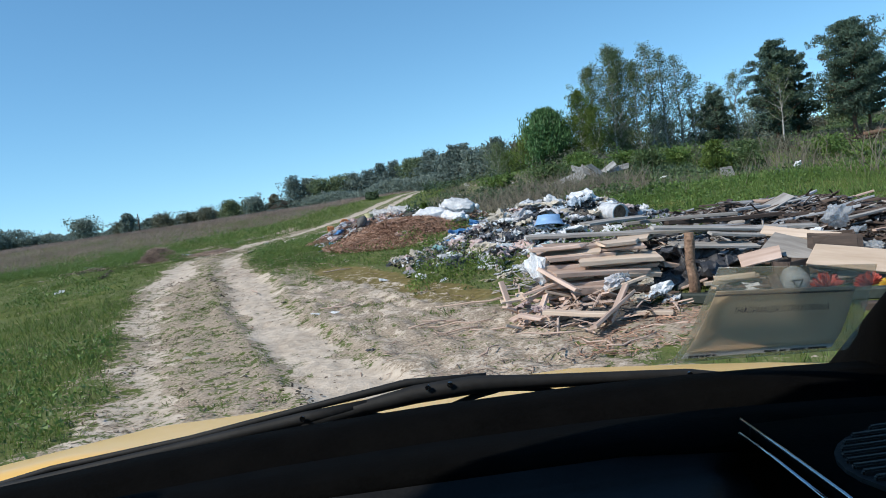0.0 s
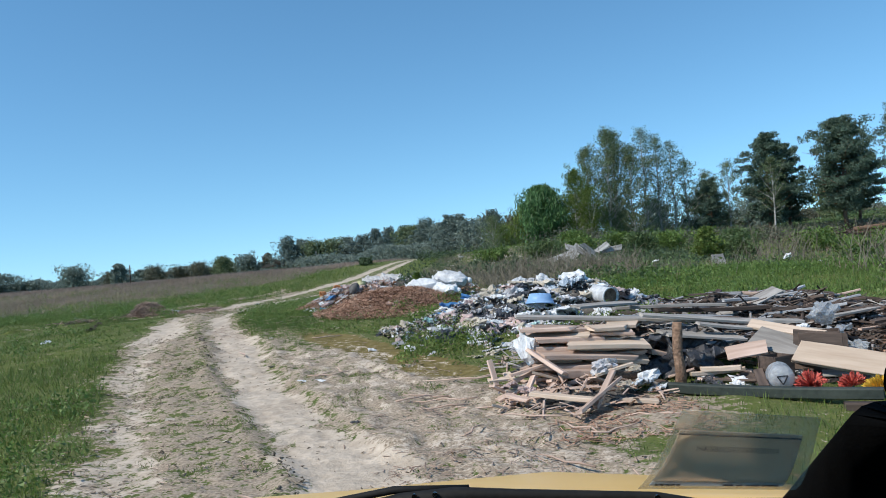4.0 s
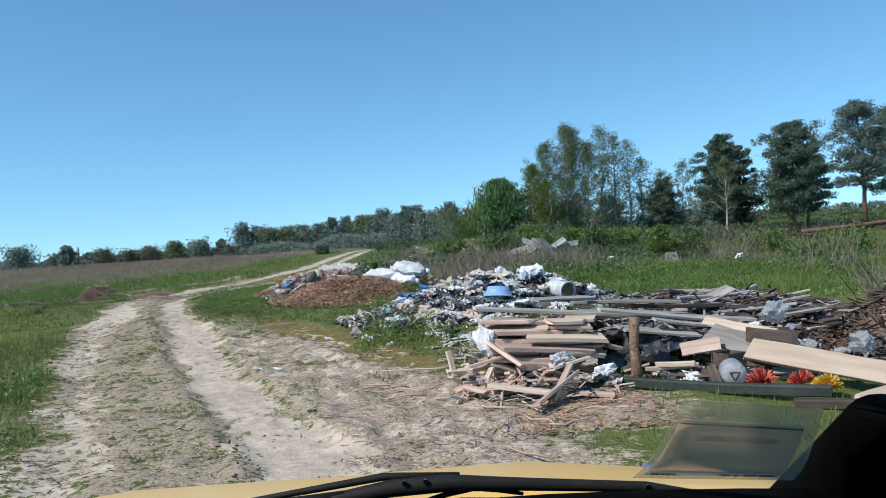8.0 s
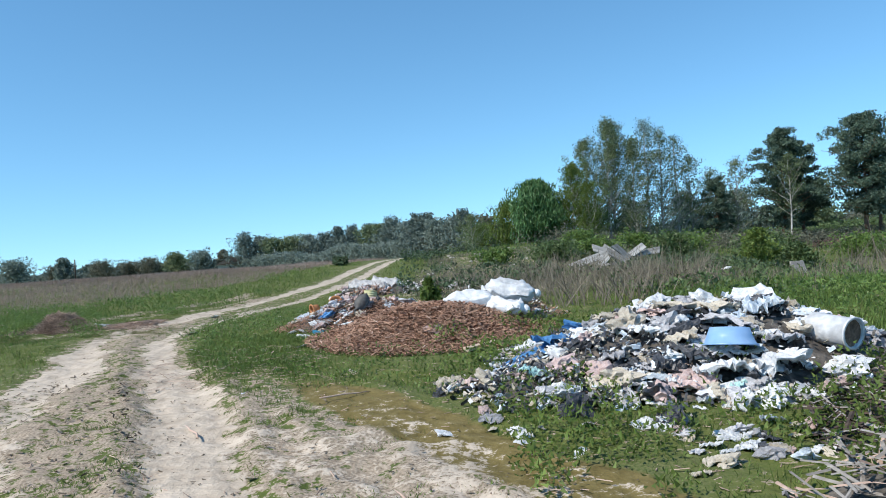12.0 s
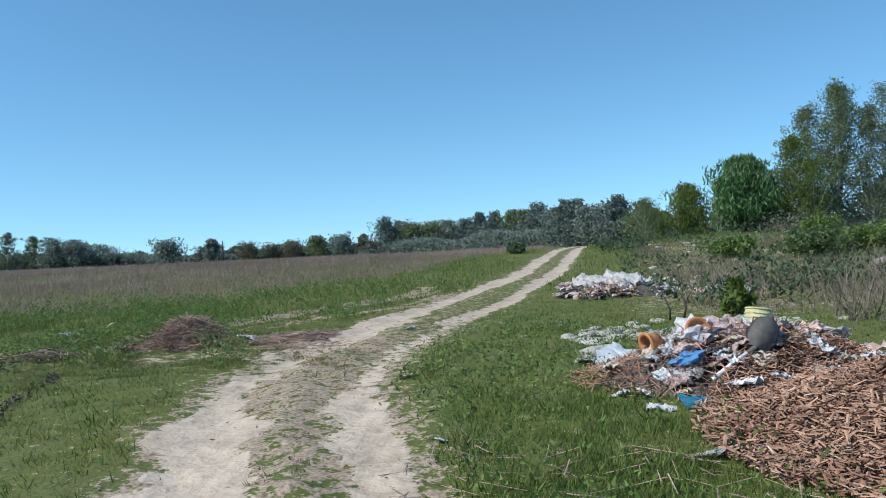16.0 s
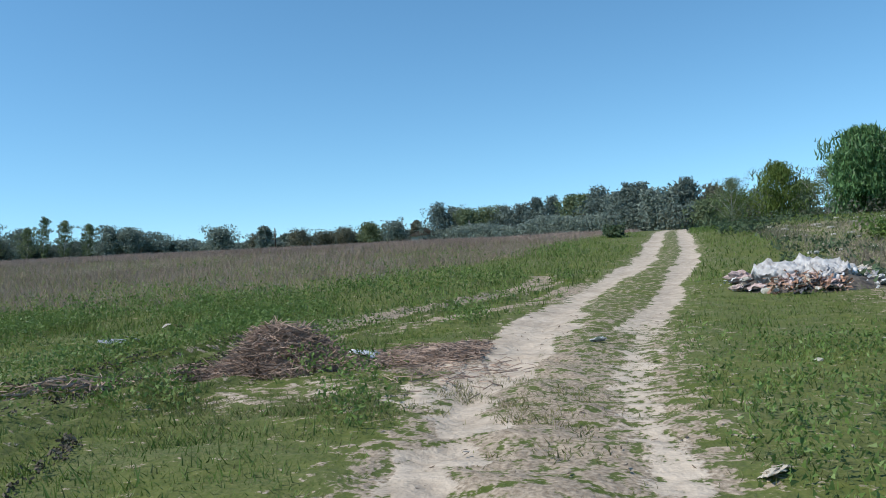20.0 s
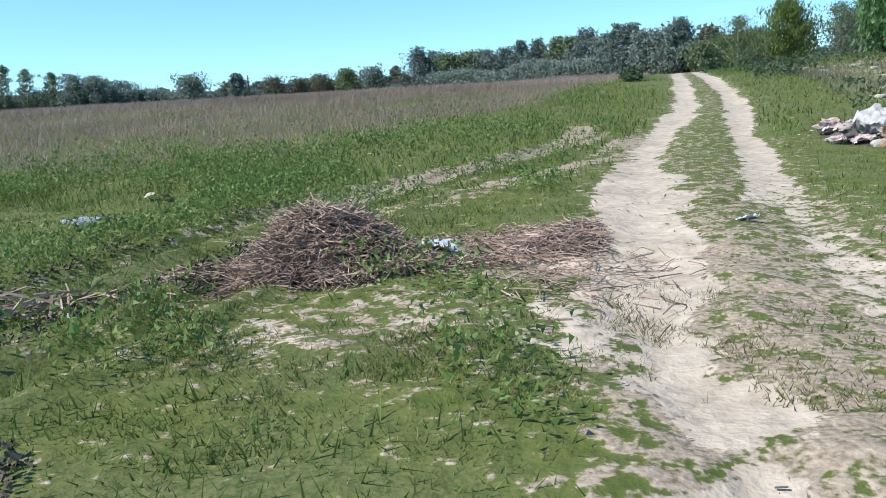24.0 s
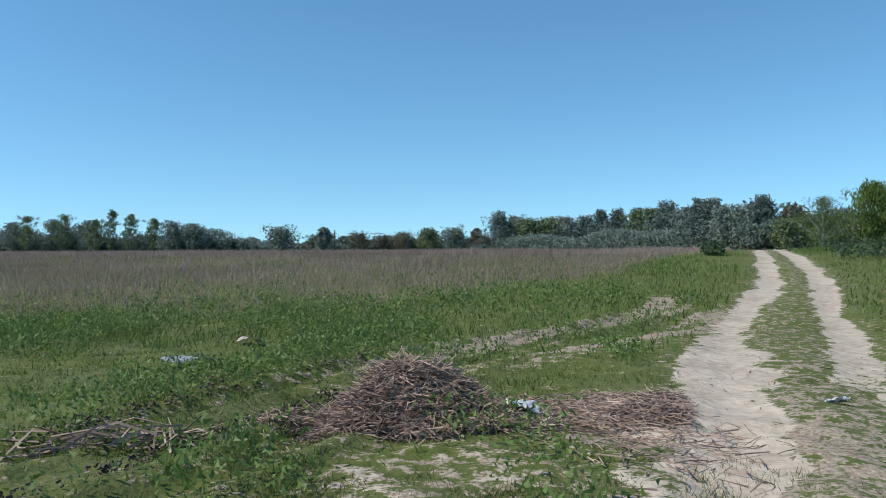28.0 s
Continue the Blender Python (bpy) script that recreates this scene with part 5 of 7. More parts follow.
for i in range(64):
    x, y = R.uniform(.6, 1.75), R.uniform(7.9, 8.5)
    plank(x, y, gz1(x, y) + R.uniform(.02, .2) * float(smooth(7.7, 8.4, np.array(y))) + .02, R.uniform(.12, .42), R.uniform(.03, .1), R.uniform(.015, .04), R.uniform(0, 180), R.choice([WOOD_PINKISH, WOOD_PINKISH, WOOD_PINKISH, WOOD_PALE, WOOD_GREY]), "broken off at the pile's foot", R.uniform(-35, 35), R.uniform(-25, 25), "broken_board", GP)
for i in range(16):
    x, y = R.uniform(1.7, 3.6), R.uniform(7.9, 8.5)
    plank(x, y, gz1(x, y) + R.uniform(.02, .1), R.uniform(.15, .4), R.uniform(.04, .1), R.uniform(.02, .04), R.uniform(0, 180), R.choice([WOOD_PINKISH, WOOD_GREY, WOOD_DARK, WOOD_DARK]), "broken off at the pile's foot", R.uniform(-20, 20), R.uniform(-20, 20), "broken_board", GP)
for i in range(330):
    x, y = R.uniform(2.2, 6.9), R.uniform(9.3, 12.8)
    if mound(x, y) > .08:
        plank(x, y, top1(x, y) + R.uniform(.0, .13), R.uniform(.15, .8), R.uniform(.02, .09), R.uniform(.012, .04), R.gauss(0, 35), R.choice([WOOD_DARK] * 6 + [WOOD_SILVER] * 5 + [WOOD_GREY, WOOD_PINKISH]), "among the dark debris", R.uniform(-14, 14), R.uniform(-15, 15), "old_board", GP)
for x, y, z, l, w, t, turn, m, tilt, roll in [(1.14, 8.25, 0.28, 0.56, 0.10, 0.04, -52, WOOD_PINKISH, -24, -20), (1.21, 7.60, 0.02, 0.70, 0.11, 0.04, -29, WOOD_PALE, -5, 0), (1.50, 7.42, 0.03, 0.84, 0.13, 0.03, 52, WOOD_PINKISH, 11, -30), (1.59, 7.57, 0.07, 0.59, 0.06, 0.04, 58, WOOD_PINKISH, 25, 0), (1.91, 7.55, -0.07, 0.36, 0.09, 0.04, -18, WOOD_PALE, -4, 0), (1.80, 8.05, 0.17, 0.42, 0.05, 0.03, 14, WOOD_PALE, 10, 0), (.57, 8.35, .2, .28, .06, .03, -63, WOOD_PINKISH, -67, 0), (0.77, 7.88, 0.0, 0.27, 0.10, 0.03, -36, WOOD_PINKISH, -10, 0), (0.95, 8.35, 0.2, 0.42, 0.05, 0.03, 14, WOOD_PINKISH, 10, 0)]:
    plank(x, y, z, l, w, t, turn, m, "leaning at the front of the pile", tilt, roll, "loose_board", GP)
bag(1.0, 8.6, .2, PLASTIC_WHITE, "draped over the board ends", z=.26, flat=2.3, stretch=.45)
for x, y, s, m, z in [(1.69, 8.15, .16, PLASTIC_GREY, .14), (1.75, 8.2, .14, CLEAR, .2), (2.06, 8.0, .14, PLASTIC_BLUISH, .0), (2.12, 8.05, .13, PLASTIC_WHITE, .03), (2.2, 7.95, .1, PLASTIC_WHITE, -.05), (1.9, 7.95, .1, PLASTIC_BEIGE, .0), (.7, 8.2, .1, CLOTH_PINK, .05), (.9, 8.1, .09, CLOTH_PINK, .02), (2.0, 8.2, .1, PLASTIC_BEIGE, .1)]:
    bag(x, y, s, m, "stuffed between broken boards", z=z)
# Black bags fill the hollow in place of its deep shadow.
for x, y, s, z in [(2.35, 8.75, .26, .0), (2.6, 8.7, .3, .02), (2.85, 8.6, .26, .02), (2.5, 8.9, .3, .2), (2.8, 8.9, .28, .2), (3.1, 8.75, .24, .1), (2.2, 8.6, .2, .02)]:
    bag(x, y, s, PLASTIC_DARK, "added for shade in the hollow behind the post", z=z, flat=1.2)
# the short bark-covered post that stands before the pile
root = empty("wooden_post", pose(2.49, 8.16, gz1(2.49, 8.16) - .05, -6, 3, 0))
v, f = tube_chain([(0, 0, 0), (.01, 0, .2), (-.01, .005, .42), (.0, 0, .6), (.005, 0, .72)], [.065, .055, .05, .052, .05], 12)
part_me("trunk", mesh_of("trunk", v, f, BARKY, True), root)
tagged(root, "short upright log post with flaking bark", "post")
for k, (x, y, l, r0, turn, z) in enumerate([(1.75, 8.1, .55, .055, -6, .1), (1.8, 8.15, .5, .05, 4, .18)]):
    root = empty("log", pose(x, y, gz1(x, y) + z, 0, 90, 0))
    root.matrix_world = pose(x, y, gz1(x, y) + z, 0, 0, turn) @ pose(0, 0, 0, 0, 90, 0)
    v, f = tube_chain([(0, 0, -l / 2), (.01, 0, 0), (0, 0, l / 2)], [r0, r0 * .95, r0 * .9], 12)
    part_me("bark", mesh_of("bark", v, f, BARKY, True), root)
    tagged(root, "short brown log lying among broken boards", "log")

# ---- the corner with flowers, beams and pale boards ----
plank(3.05, 7.4, gz1(3.05, 7.4) + .07, 2.0, .11, .1, -37, WOOD_DARK, "lying as a beam on the grass", 0, 0, "dark_beam").data.materials[0] = GREEN_IRON
bpy.data.objects["dark_beam"]["label"] = "dark green painted beam lying on the grass"
plank(3.85, 6.6, gz1(3.85, 6.6) + .06, .8, .1, .08, -20, WOOD_DARK, "lying on the grass", 0, 0, "dark_beam")
plank(4.3, 7.55, .06, 1.6, .26, .05, -35, WOOD_PALE, "propped on the rubbish", -10, 46, "wide_board")
plank(4.45, 6.75, gz1(4.45, 6.75) + .12, .9, .26, .05, 24, WOOD_PALE, "resting on the beam", 3, 16, "wide_board")
plank(3.9, 8.8, gz1(3.9, 8.8) + .42, .8, .16, .03, -16, WOOD_GREY, "on top of the rubbish", -6, -20, "wide_board")
plank(3.7, 8.35, gz1(3.7, 8.35) + .32, .7, .3, .02, -42, WOOD_GREY, "leaning in the rubbish", -18, 35, "thin_panel")
plank(3.25, 8.3, gz1(3.25, 8.3) + .3, .4, .22, .02, -15, WOOD_PINKISH, "leaning in the rubbish", 8, 30, "thin_panel")
plank(2.9, 8.2, gz1(2.9, 8.2) + .12, .6, .06, .04, 6, WOOD_PALE, "lying in the rubbish", 0, 0, "batten")


def crate(x, y, z, w, d, h, turn, material, label):
    """An open wooden box with four sides and a floor."""
    root = empty("wooden_box", pose(x, y, z, 0, 0, turn))
    for nm, sx, sy, sz, px, py, pz in (("floor_board", w, d, .015, 0, 0, .01), ("side_board", w, .015, h, 0, -d / 2, h / 2), ("side_board", w, .015, h, 0, d / 2, h / 2), ("end_board", .015, d - .03, h, -w / 2 + .008, 0, h / 2), ("end_board", .015, d - .03, h, w / 2 - .008, 0, h / 2)):
        bm = bmesh.new()
        bmesh.ops.create_cube(bm, size=1, matrix=Matrix.Translation((px, py, pz)) @ Matrix.Diagonal((sx, sy, sz, 1)))
        bmesh.ops.bevel(bm, geom=bm.edges[:], offset=.003, segments=1, affect="EDGES")
        part(nm, bm, material, root)
    return tagged(root, label, "box")


crate(3.45, 8.05, gz1(3.45, 8.05) + .08, .26, .22, .2, 24, WOOD_DARK, "small dark wooden box among rubbish")
crate(4.05, 8.35, gz1(4.05, 8.35) + .2, .4, .3, .26, -25, WOOD_DARK, "dark open wooden box on rubbish")


def flower_head(x, y, r0, material, label):
    root = empty("artificial_flower", pose(x, y, top1(x, y) + r0 * .55, R.uniform(-20, 20), R.uniform(-20, 20)))
    rr = np.random.default_rng(int(x * 100))
    n = 240
    d = rr.normal(0, 1, (n, 3))
    d[:, 2] = np.abs(d[:, 2]) * .8
    d /= np.linalg.norm(d, axis=1, keepdims=True)
    side = np.cross(d, rr.normal(0, 1, (n, 3)))
    side /= np.linalg.norm(side, axis=1, keepdims=True)
    tri = np.stack([d * r0 * .15 - side * r0 * .05, d * r0 * .15 + side * r0 * .05, d * r0 * rr.uniform(.8, 1.15, (n, 1)) + side * r0 * .06, d * r0 * .95 - side * r0 * .06], 1)
    part_me("petals", fast_mesh("petals", tri, 4, material), root)
    v, f = tube_chain([(0, 0, -r0 * .8), (0, 0, r0 * .2)], [.012, .01], 6)
    part_me("stem", mesh_of("stem", v, f, LEAF_DARK), root)
    return tagged(root, label, "flower")


for k in range(46):
    x, y = R.uniform(2.7, 4.9), R.uniform(7.75, 8.7)
    bag(x, y, R.uniform(.05, .13), R.choice([PLASTIC_DARK, PLASTIC_DARK, PLASTIC_GREY, PLASTIC_BEIGE, CLEAR, PLASTIC_WHITE, CLOTH_PINK]), "among boards and flowers", group="rubbish by the beam")
for k in range(40):
    x, y = R.uniform(2.7, 5.2), R.uniform(7.7, 9.2)
    plank(x, y, gz1(x, y) + R.uniform(.02, .12), R.uniform(.15, .6), R.uniform(.03, .12), R.uniform(.015, .04), R.uniform(-80, 80), R.choice([WOOD_DARK, WOOD_DARK, WOOD_DARK, WOOD_GREY, WOOD_PINKISH]), "in dark rubbish behind the beam", R.uniform(-16, 16), R.uniform(-15, 25), "old_board", GP)
flower_head(3.5, 7.4, .15, RED, "faded red artificial flower thrown on rubbish")
flower_head(3.9, 7.42, .13, RED, "red artificial flower thrown on rubbish")
flower_head(4.0, 7.15, .14, GOLD, "yellow artificial flower thrown on rubbish")
bag(3.75, 7.35, .13, PLASTIC_WHITE, "beside artificial flowers", flat=.6)
bag(3.0, 7.55, .13, CLEAR, "beside the dark beam")
bag(2.8, 7.85, .12, PLASTIC_BEIGE, "beside the post")
bag(4.45, 8.9, .2, CLEAR, "on the rubbish", z=.2, stretch=1.3)
bag(4.56, 9.3, .2, CLEAR, "on the rubbish", z=.35, stretch=1.3, flat=1.4)
bag(4.1, 9.0, .14, PLASTIC_WHITE, "on the rubbish", z=.28)
bag(5.1, 8.6, .2, CLEAR, "on the rubbish", flat=1.3)
bag(4.3, 8.25, .17, CLEAR, "behind the wide board", z=.14)
bag(4.95, 8.15, .18, CLEAR, "behind the wide board", z=.1, flat=1.3)
plank(3.95, 8.15, .16, .5, .42, .02, -40, WOOD_DARK, "standing upright in the rubbish", -4, 68, "dark_board")
bag(5.3, 8.6, .22, PLASTIC_DARK, "on the rubbish")
bag(4.9, 8.2, .18, PLASTIC_BLUISH, "on the rubbish")
bag(6.6, 9.4, .3, PLASTIC_WHITE, "on the earth heap", flat=1.2)
bag(4.9, 9.4, .22, PLASTIC_GREY, "on the rubbish", stretch=1.6)


def jug(x, y):
    """A clear water bottle lying down, with neck, cap and a dark triangular mark."""
    root = empty("water_bottle", pose(x, y, gz1(x, y) + .16, 0, 0, 168) @ pose(0, 0, 0, 84, 0, 0))
    prof = [(.02, -.14), (.11, -.135), (.122, -.085), (.118, -.02), (.122, .05), (.1, .1), (.045, .14), (.032, .16), (.032, .19)]
    verts = [(r0 * math.cos(2 * math.pi * k / 20), r0 * math.sin(2 * math.pi * k / 20), h) for r0, h in prof for k in range(20)]
    faces = [(i * 20 + k, i * 20 + (k + 1) % 20, (i + 1) * 20 + (k + 1) % 20, (i + 1) * 20 + k) for i in range(len(prof) - 1) for k in range(20)] + [tuple(range(20))[::-1]]
    part_me("body", mesh_of("body", verts, faces, CLEAR, True), root)
    v, f = tube_chain([(0, 0, .18), (0, 0, .21)], [.038, .038], 14)
    part_me("cap", mesh_of("cap", v, f, BLUE), root, "blue screw cap")
    tri = []
    for a, b in ((0, 1), (1, 2), (2, 0)):
        p = [(.055 * math.cos(k * 2.094 + .5), .055 * math.sin(k * 2.094 + .5)) for k in range(3)]
        tri.append(tube_chain([(*p[a], -.142), (*p[b], -.142)], [.008, .008], 4))
    v, f = join_tubes(tri)
    part_me("mark", mesh_of("mark", v, f, PLASTIC_DARK), root, "dark triangular mark")
    return tagged(root, "clear plastic water bottle lying by the beam", "bottle")


jug(3.3, 7.62)

# ---- sticks and litter on the track ----
for k, (x, y, l, turn) in enumerate([(-1.6, 10.6, .4, 70), (-1.43, 10.8, .45, 110), (-1.5, 10.5, .6, 20), (-.1, 8.3, .7, 160), (-.2, 8.9, .6, 150), (.0, 8.6, .8, 170), (-.3, 8.7, .5, 30), (.93, 5.8, .6, 130), (.83, 7.4, .7, 140), (.5, 8.0, .8, 155), (.3, 7.0, .35, 60), (1.2, 6.9, .6, 120), (1.5, 6.6, .5, 20), (.9, 6.6, .4, 75), (-1.27, 5.4, .5, 130), (1.9, 7.0, .5, 160), (.2, 9.4, .9, 170), (.6, 9.6, .8, 10), (-3.3, 12.9, .5, 120), (-2.0, 13.7, .6, 35)]):
    r = random.Random(300 + k)
    pts = [((u - .5) * l, r.uniform(-.04, .04), .012 + r.uniform(0, .04)) for u in (0, .25, .5, .75, 1)]
    v, f = tube_chain(pts, [.008, .010, .009, .007, .004], 6)
    ob = new("stick", mesh_of("stick", v, f, WOOD_PINKISH, True))
    ob.matrix_world = pose(x, y, gz1(x, y), 0, 0, turn)
    tagged(ob, "dry broken stick lying on the sandy track", "stick", "sticks on the track")
strewn("wood_splinters", "dry stalks and splinters trodden into sand", (-.8, 2.4, 4, 11), 3200, .010, STALK, "splinters", 12, keep=lambda x, y: clumpy(x, y, .8, 141, .45, .6), long=9, up=.15, lift=.01)
strewn("wood_splinters", "reddish splinters at the foot of the pile", (1.0, 2.4, 6.3, 7.9), 750, .013, CHIP, "splinters", 13, keep=lambda x, y: clumpy(x, y, .6, 142, .35, .5), long=7, up=.2, lift=.01)
strewn("track_crumbs", "dark crumbs of soil and dry stems on the track", (-5.5, 2.2, 3.5, 16), 5500, .014, SOIL_CRUMB, "crumbs", 14, keep=lambda x, y: masks(x, y)[1] * clumpy(x, y, .5, 143, .42, .6), long=2.5, up=.25, lift=.006)
strewn("dry_straw", "dry yellow straw lying on the grass", (-4.6, -2.4, 14.6, 17), 260, .008, STALK, "straw", 21, long=26, up=.12, lift=.02)
strewn("trodden_stems", "pale dry stems trodden into the track", (-5, 1.5, 3, 15), 4200, .010, STALK, "stems", 20, keep=lambda x, y: (1 - .8 * masks(x, y)[0]) * clumpy(x, y, .6, 147, .42, .56), long=6, up=.12, lift=.008)
strewn("track_clods", "dark clods along the edge of the rut", (-4.6, 1, 3, 15), 9000, .022, SOIL_CLOD, "clods", 17, keep=lambda x, y: np.exp(-((off_line(x, y, RUT_MID) + .5) / .13) ** 2) * clumpy(x, y, .6, 145, .4, .55), long=1.6, up=.5, lift=.012)
strewn("track_clods", "brown trodden stems and crumbs along the left rut", (-6, -1, 3, 16), 12000, .016, SOIL_CRUMB, "clods", 18, keep=lambda x, y: np.exp(-((off_line(x, y, RUT_LEFT) + .1) / .7) ** 2) * clumpy(x, y, .45, 146, .45, .6), long=2.6, up=.2, lift=.006)
strewn("track_crumbs", "dark crumbs of soil and dry stems on the track", (-8, -2, 14, 28), 3000, .012, SOIL_CRUMB, "crumbs", 15, keep=lambda x, y: masks(x, y)[1] * clumpy(x, y, .5, 144, .42, .6), long=2.5, up=.25, lift=.006)
for x, y, s, m in [(-1.78, 10.16, .1, PLASTIC_WHITE), (-1.6, 10.2, .09, PLASTIC_WHITE), (-3.04, 8.74, .06, PLASTIC_BEIGE), (-2.8, 8.8, .05, PLASTIC_BEIGE), (-8.1, 16.0, .14, PLASTIC_WHITE), (-2.1, 7.5, .05, PLASTIC_BEIGE), (-2.5, 11.5, .06, PLASTIC_BEIGE), (-3.1, 14.0, .06, PLASTIC_WHITE), (-4.4, 17.2, .07, PLASTIC_WHITE), (-4.95, 19.3, .13, PLASTIC_BEIGE), (-.5, 11.9, .08, PLASTIC_WHITE), (-.15, 11.5, .09, PLASTIC_WHITE), (-.7, 12.3, .07, PLASTIC_BEIGE), (-2.0, 14.9, .1, PLASTIC_BEIGE), (-.3, 12.2, .1, PLASTIC_BEIGE), (-4.56, 17.95, .06, PLASTIC_WHITE)]:
    bag(x, y, s * .65, m, "lying on the ground", name="litter", flat=.4, stretch=1.6, category="litter")
ob = new("clod", bag_mesh(3, PLASTIC_DARK))
ob.location, ob.scale = (-.85, 7.79, gz1(-.85, 7.79) + .02), (.05, .04, .05)
tagged(ob, "small dark clod lying in the rut", "stone")

# ---- white sacks and mixed rubbish beyond the chips ----
def sack(x, y, z, l, w, h, turn, tilt, label, material=None, wrinkle=.25):
    """A full woven sack: pillow shape with pinched ends and sagging folds."""
    bm = bmesh.new()
    bmesh.ops.create_icosphere(bm, subdivisions=4, radius=1)
    off = Vector((x * 3, y * 5, l * 9))
    for v in bm.verts:
        c = v.co
        e = abs(c.x)
        box = Vector((math.copysign(e ** .7, c.x), math.copysign(abs(c.y) ** .75, c.y), c.z))
        box.y *= 1 - .25 * e ** 6
        box.z *= 1 - .5 * e ** 4
        box += Vector((0, 0, 1)) * (noise.noise(c * 1.8 + off) * .45 + (abs(noise.noise(c * 2.8 + off)) - .2) * (.4 + wrinkle) + (.15 - abs(noise.noise(Vector((c.x * 7, c.y * 3, 0)) + off))) * wrinkle + (.15 - abs(noise.noise(Vector((c.x * 4, c.y * 11, 3)) + off))) * wrinkle * .7)
        v.co = Vector((box.x * l / 2, box.y * w / 2, box.z * h / 2))
    for f in bm.faces:
        f.smooth = True
    root = empty("sack", pose(x, y, z + h * .4, 0, 0, turn) @ pose(0, 0, 0, 0, tilt, 0))
    part("body", bm, material or PLASTIC_WHITE, root)
    bm = bmesh.new()
    bmesh.ops.create_icosphere(bm, subdivisions=2, radius=.07)
    for v in bm.verts:
        v.co.y *= .8 * w / .4
        v.co += Vector((l / 2, 0, 0))
    part("tied_end", bm, material or PLASTIC_WHITE, root)
    return tagged(root, label, "sack", "white sacks")


sack(-.4, 17.55, .78, .8, .5, .3, 8, 4, "full white woven sack on bark chips")
sack(.22, 17.8, .86, .85, .5, .32, -6, 8, "full white woven sack on other sacks")
sack(.1, 17.35, .68, .6, .42, .26, -22, 8, "full white woven sack beside bark chips")
bag(-1.0, 16.3, .13, CLOTH_PINK, "on the bark chips", flat=.6)
for x, y, s, m in [(-1.35, 18.2, .22, PLASTIC_DARK), (-1.1, 18.1, .2, PLASTIC_BLUISH), (-1.6, 18.3, .18, CLOTH_PINK), (-.85, 18.2, .2, PLASTIC_WHITE), (-2.1, 18.5, .16, PLASTIC_BEIGE), (-2.3, 18.3, .2, PLASTIC_WHITE), (-2.5, 18.9, .16, CLOTH_PINK), (-1.2, 19.6, .26, PLASTIC_WHITE), (-.6, 19.4, .24, CLOTH_PINK), (-.2, 19.2, .22, PLASTIC_BLUISH), (.2, 19.3, .2, PLASTIC_WHITE), (.6, 18.9, .22, PLASTIC_WHITE), (-2.85, 19.6, .2, PLASTIC_BLUISH), (-2.6, 19.5, .22, PLASTIC_BLUISH), (-2.25, 19.3, .18, BLUE), (-2.0, 19.1, .2, PLASTIC_WHITE), (-1.6, 19.0, .24, CLOTH_PINK), (-1.8, 20.1, .2, PLASTIC_WHITE), (-.9, 20.2, .2, PLASTIC_GREY), (-.3, 20.0, .22, PLASTIC_DARK), (.7, 19.8, .2, PLASTIC_DARK), (.5, 16.3, .14, PLASTIC_BEIGE), (.3, 15.6, .18, PLASTIC_BEIGE)]:
    bag(x, y, s * .68, m, "in the mixed rubbish", name="rubbish_bag", flat=.8)
strewn("dry_straw", "brown straw tangled in the mixed rubbish", ["mess", "mess", "back"], 5200, .009, CHIP, "straw", 19, lift=.03, long=14, up=.4)
for k in range(120):
    x, y = R.uniform(-2.9, .8), R.uniform(18.2, 20.2)
    bag(x, y, R.uniform(.05, .13), R.choice(MIX + [CLOTH_PINK] * 2 + [PLASTIC_BLUISH] * 3), "in the mixed rubbish", name="rubbish_bag", group="mixed rubbish")
for k in range(60):
    x, y = R.gauss(-2.3, .4), R.gauss(18.85, .28)
    bag(x, y, R.uniform(.05, .12), R.choice([CLOTH_PINK, PLASTIC_BLUISH, PLASTIC_BLUISH, PLASTIC_WHITE, PLASTIC_WHITE, PLASTIC_BEIGE, PLASTIC_GREY, PLASTIC_DARK]), "in the mixed rubbish", name="rubbish_bag", group="mixed rubbish")
plank(-.45, 15.75, gz1(-.45, 15.75) + .06, .5, .1, .05, 40, WOOD_PALE, "at the edge of the chips", 4, 0)
bucket = tub("yellow_bucket", -1.93, 19.15, top1(-1.93, 19.15) + .17, .12, .105, .23, YELLOWISH, pose(0, 0, 0, 172, 8, 0), "pale yellow ribbed plastic bucket turned upside down in rubbish", "bucket")
for h in (.012, .05, .085):
    r0 = .107 + .065 * h
    v, f = tube_chain([(r0 * math.cos(a * math.pi / 12), r0 * math.sin(a * math.pi / 12), h) for a in range(25)], [.006] * 25, 6)
    part_me("rib", mesh_of("rib", v, f, YELLOWISH, True), bucket)
tub("clay_pot", -2.8, 18.95, top1(-2.8, 18.95) + .08, .085, .07, .12, ORANGE, pose(0, 0, 0, 100, 0, -62), "orange clay pot lying on its side", "pot")
tub("clay_pot", -2.5, 18.85, top1(-2.5, 18.85) + .06, .105, .09, .05, ORANGE, pose(0, 0, 0, 66, 0, 18), "orange clay dish standing on its edge", "pot", end=ORANGE)


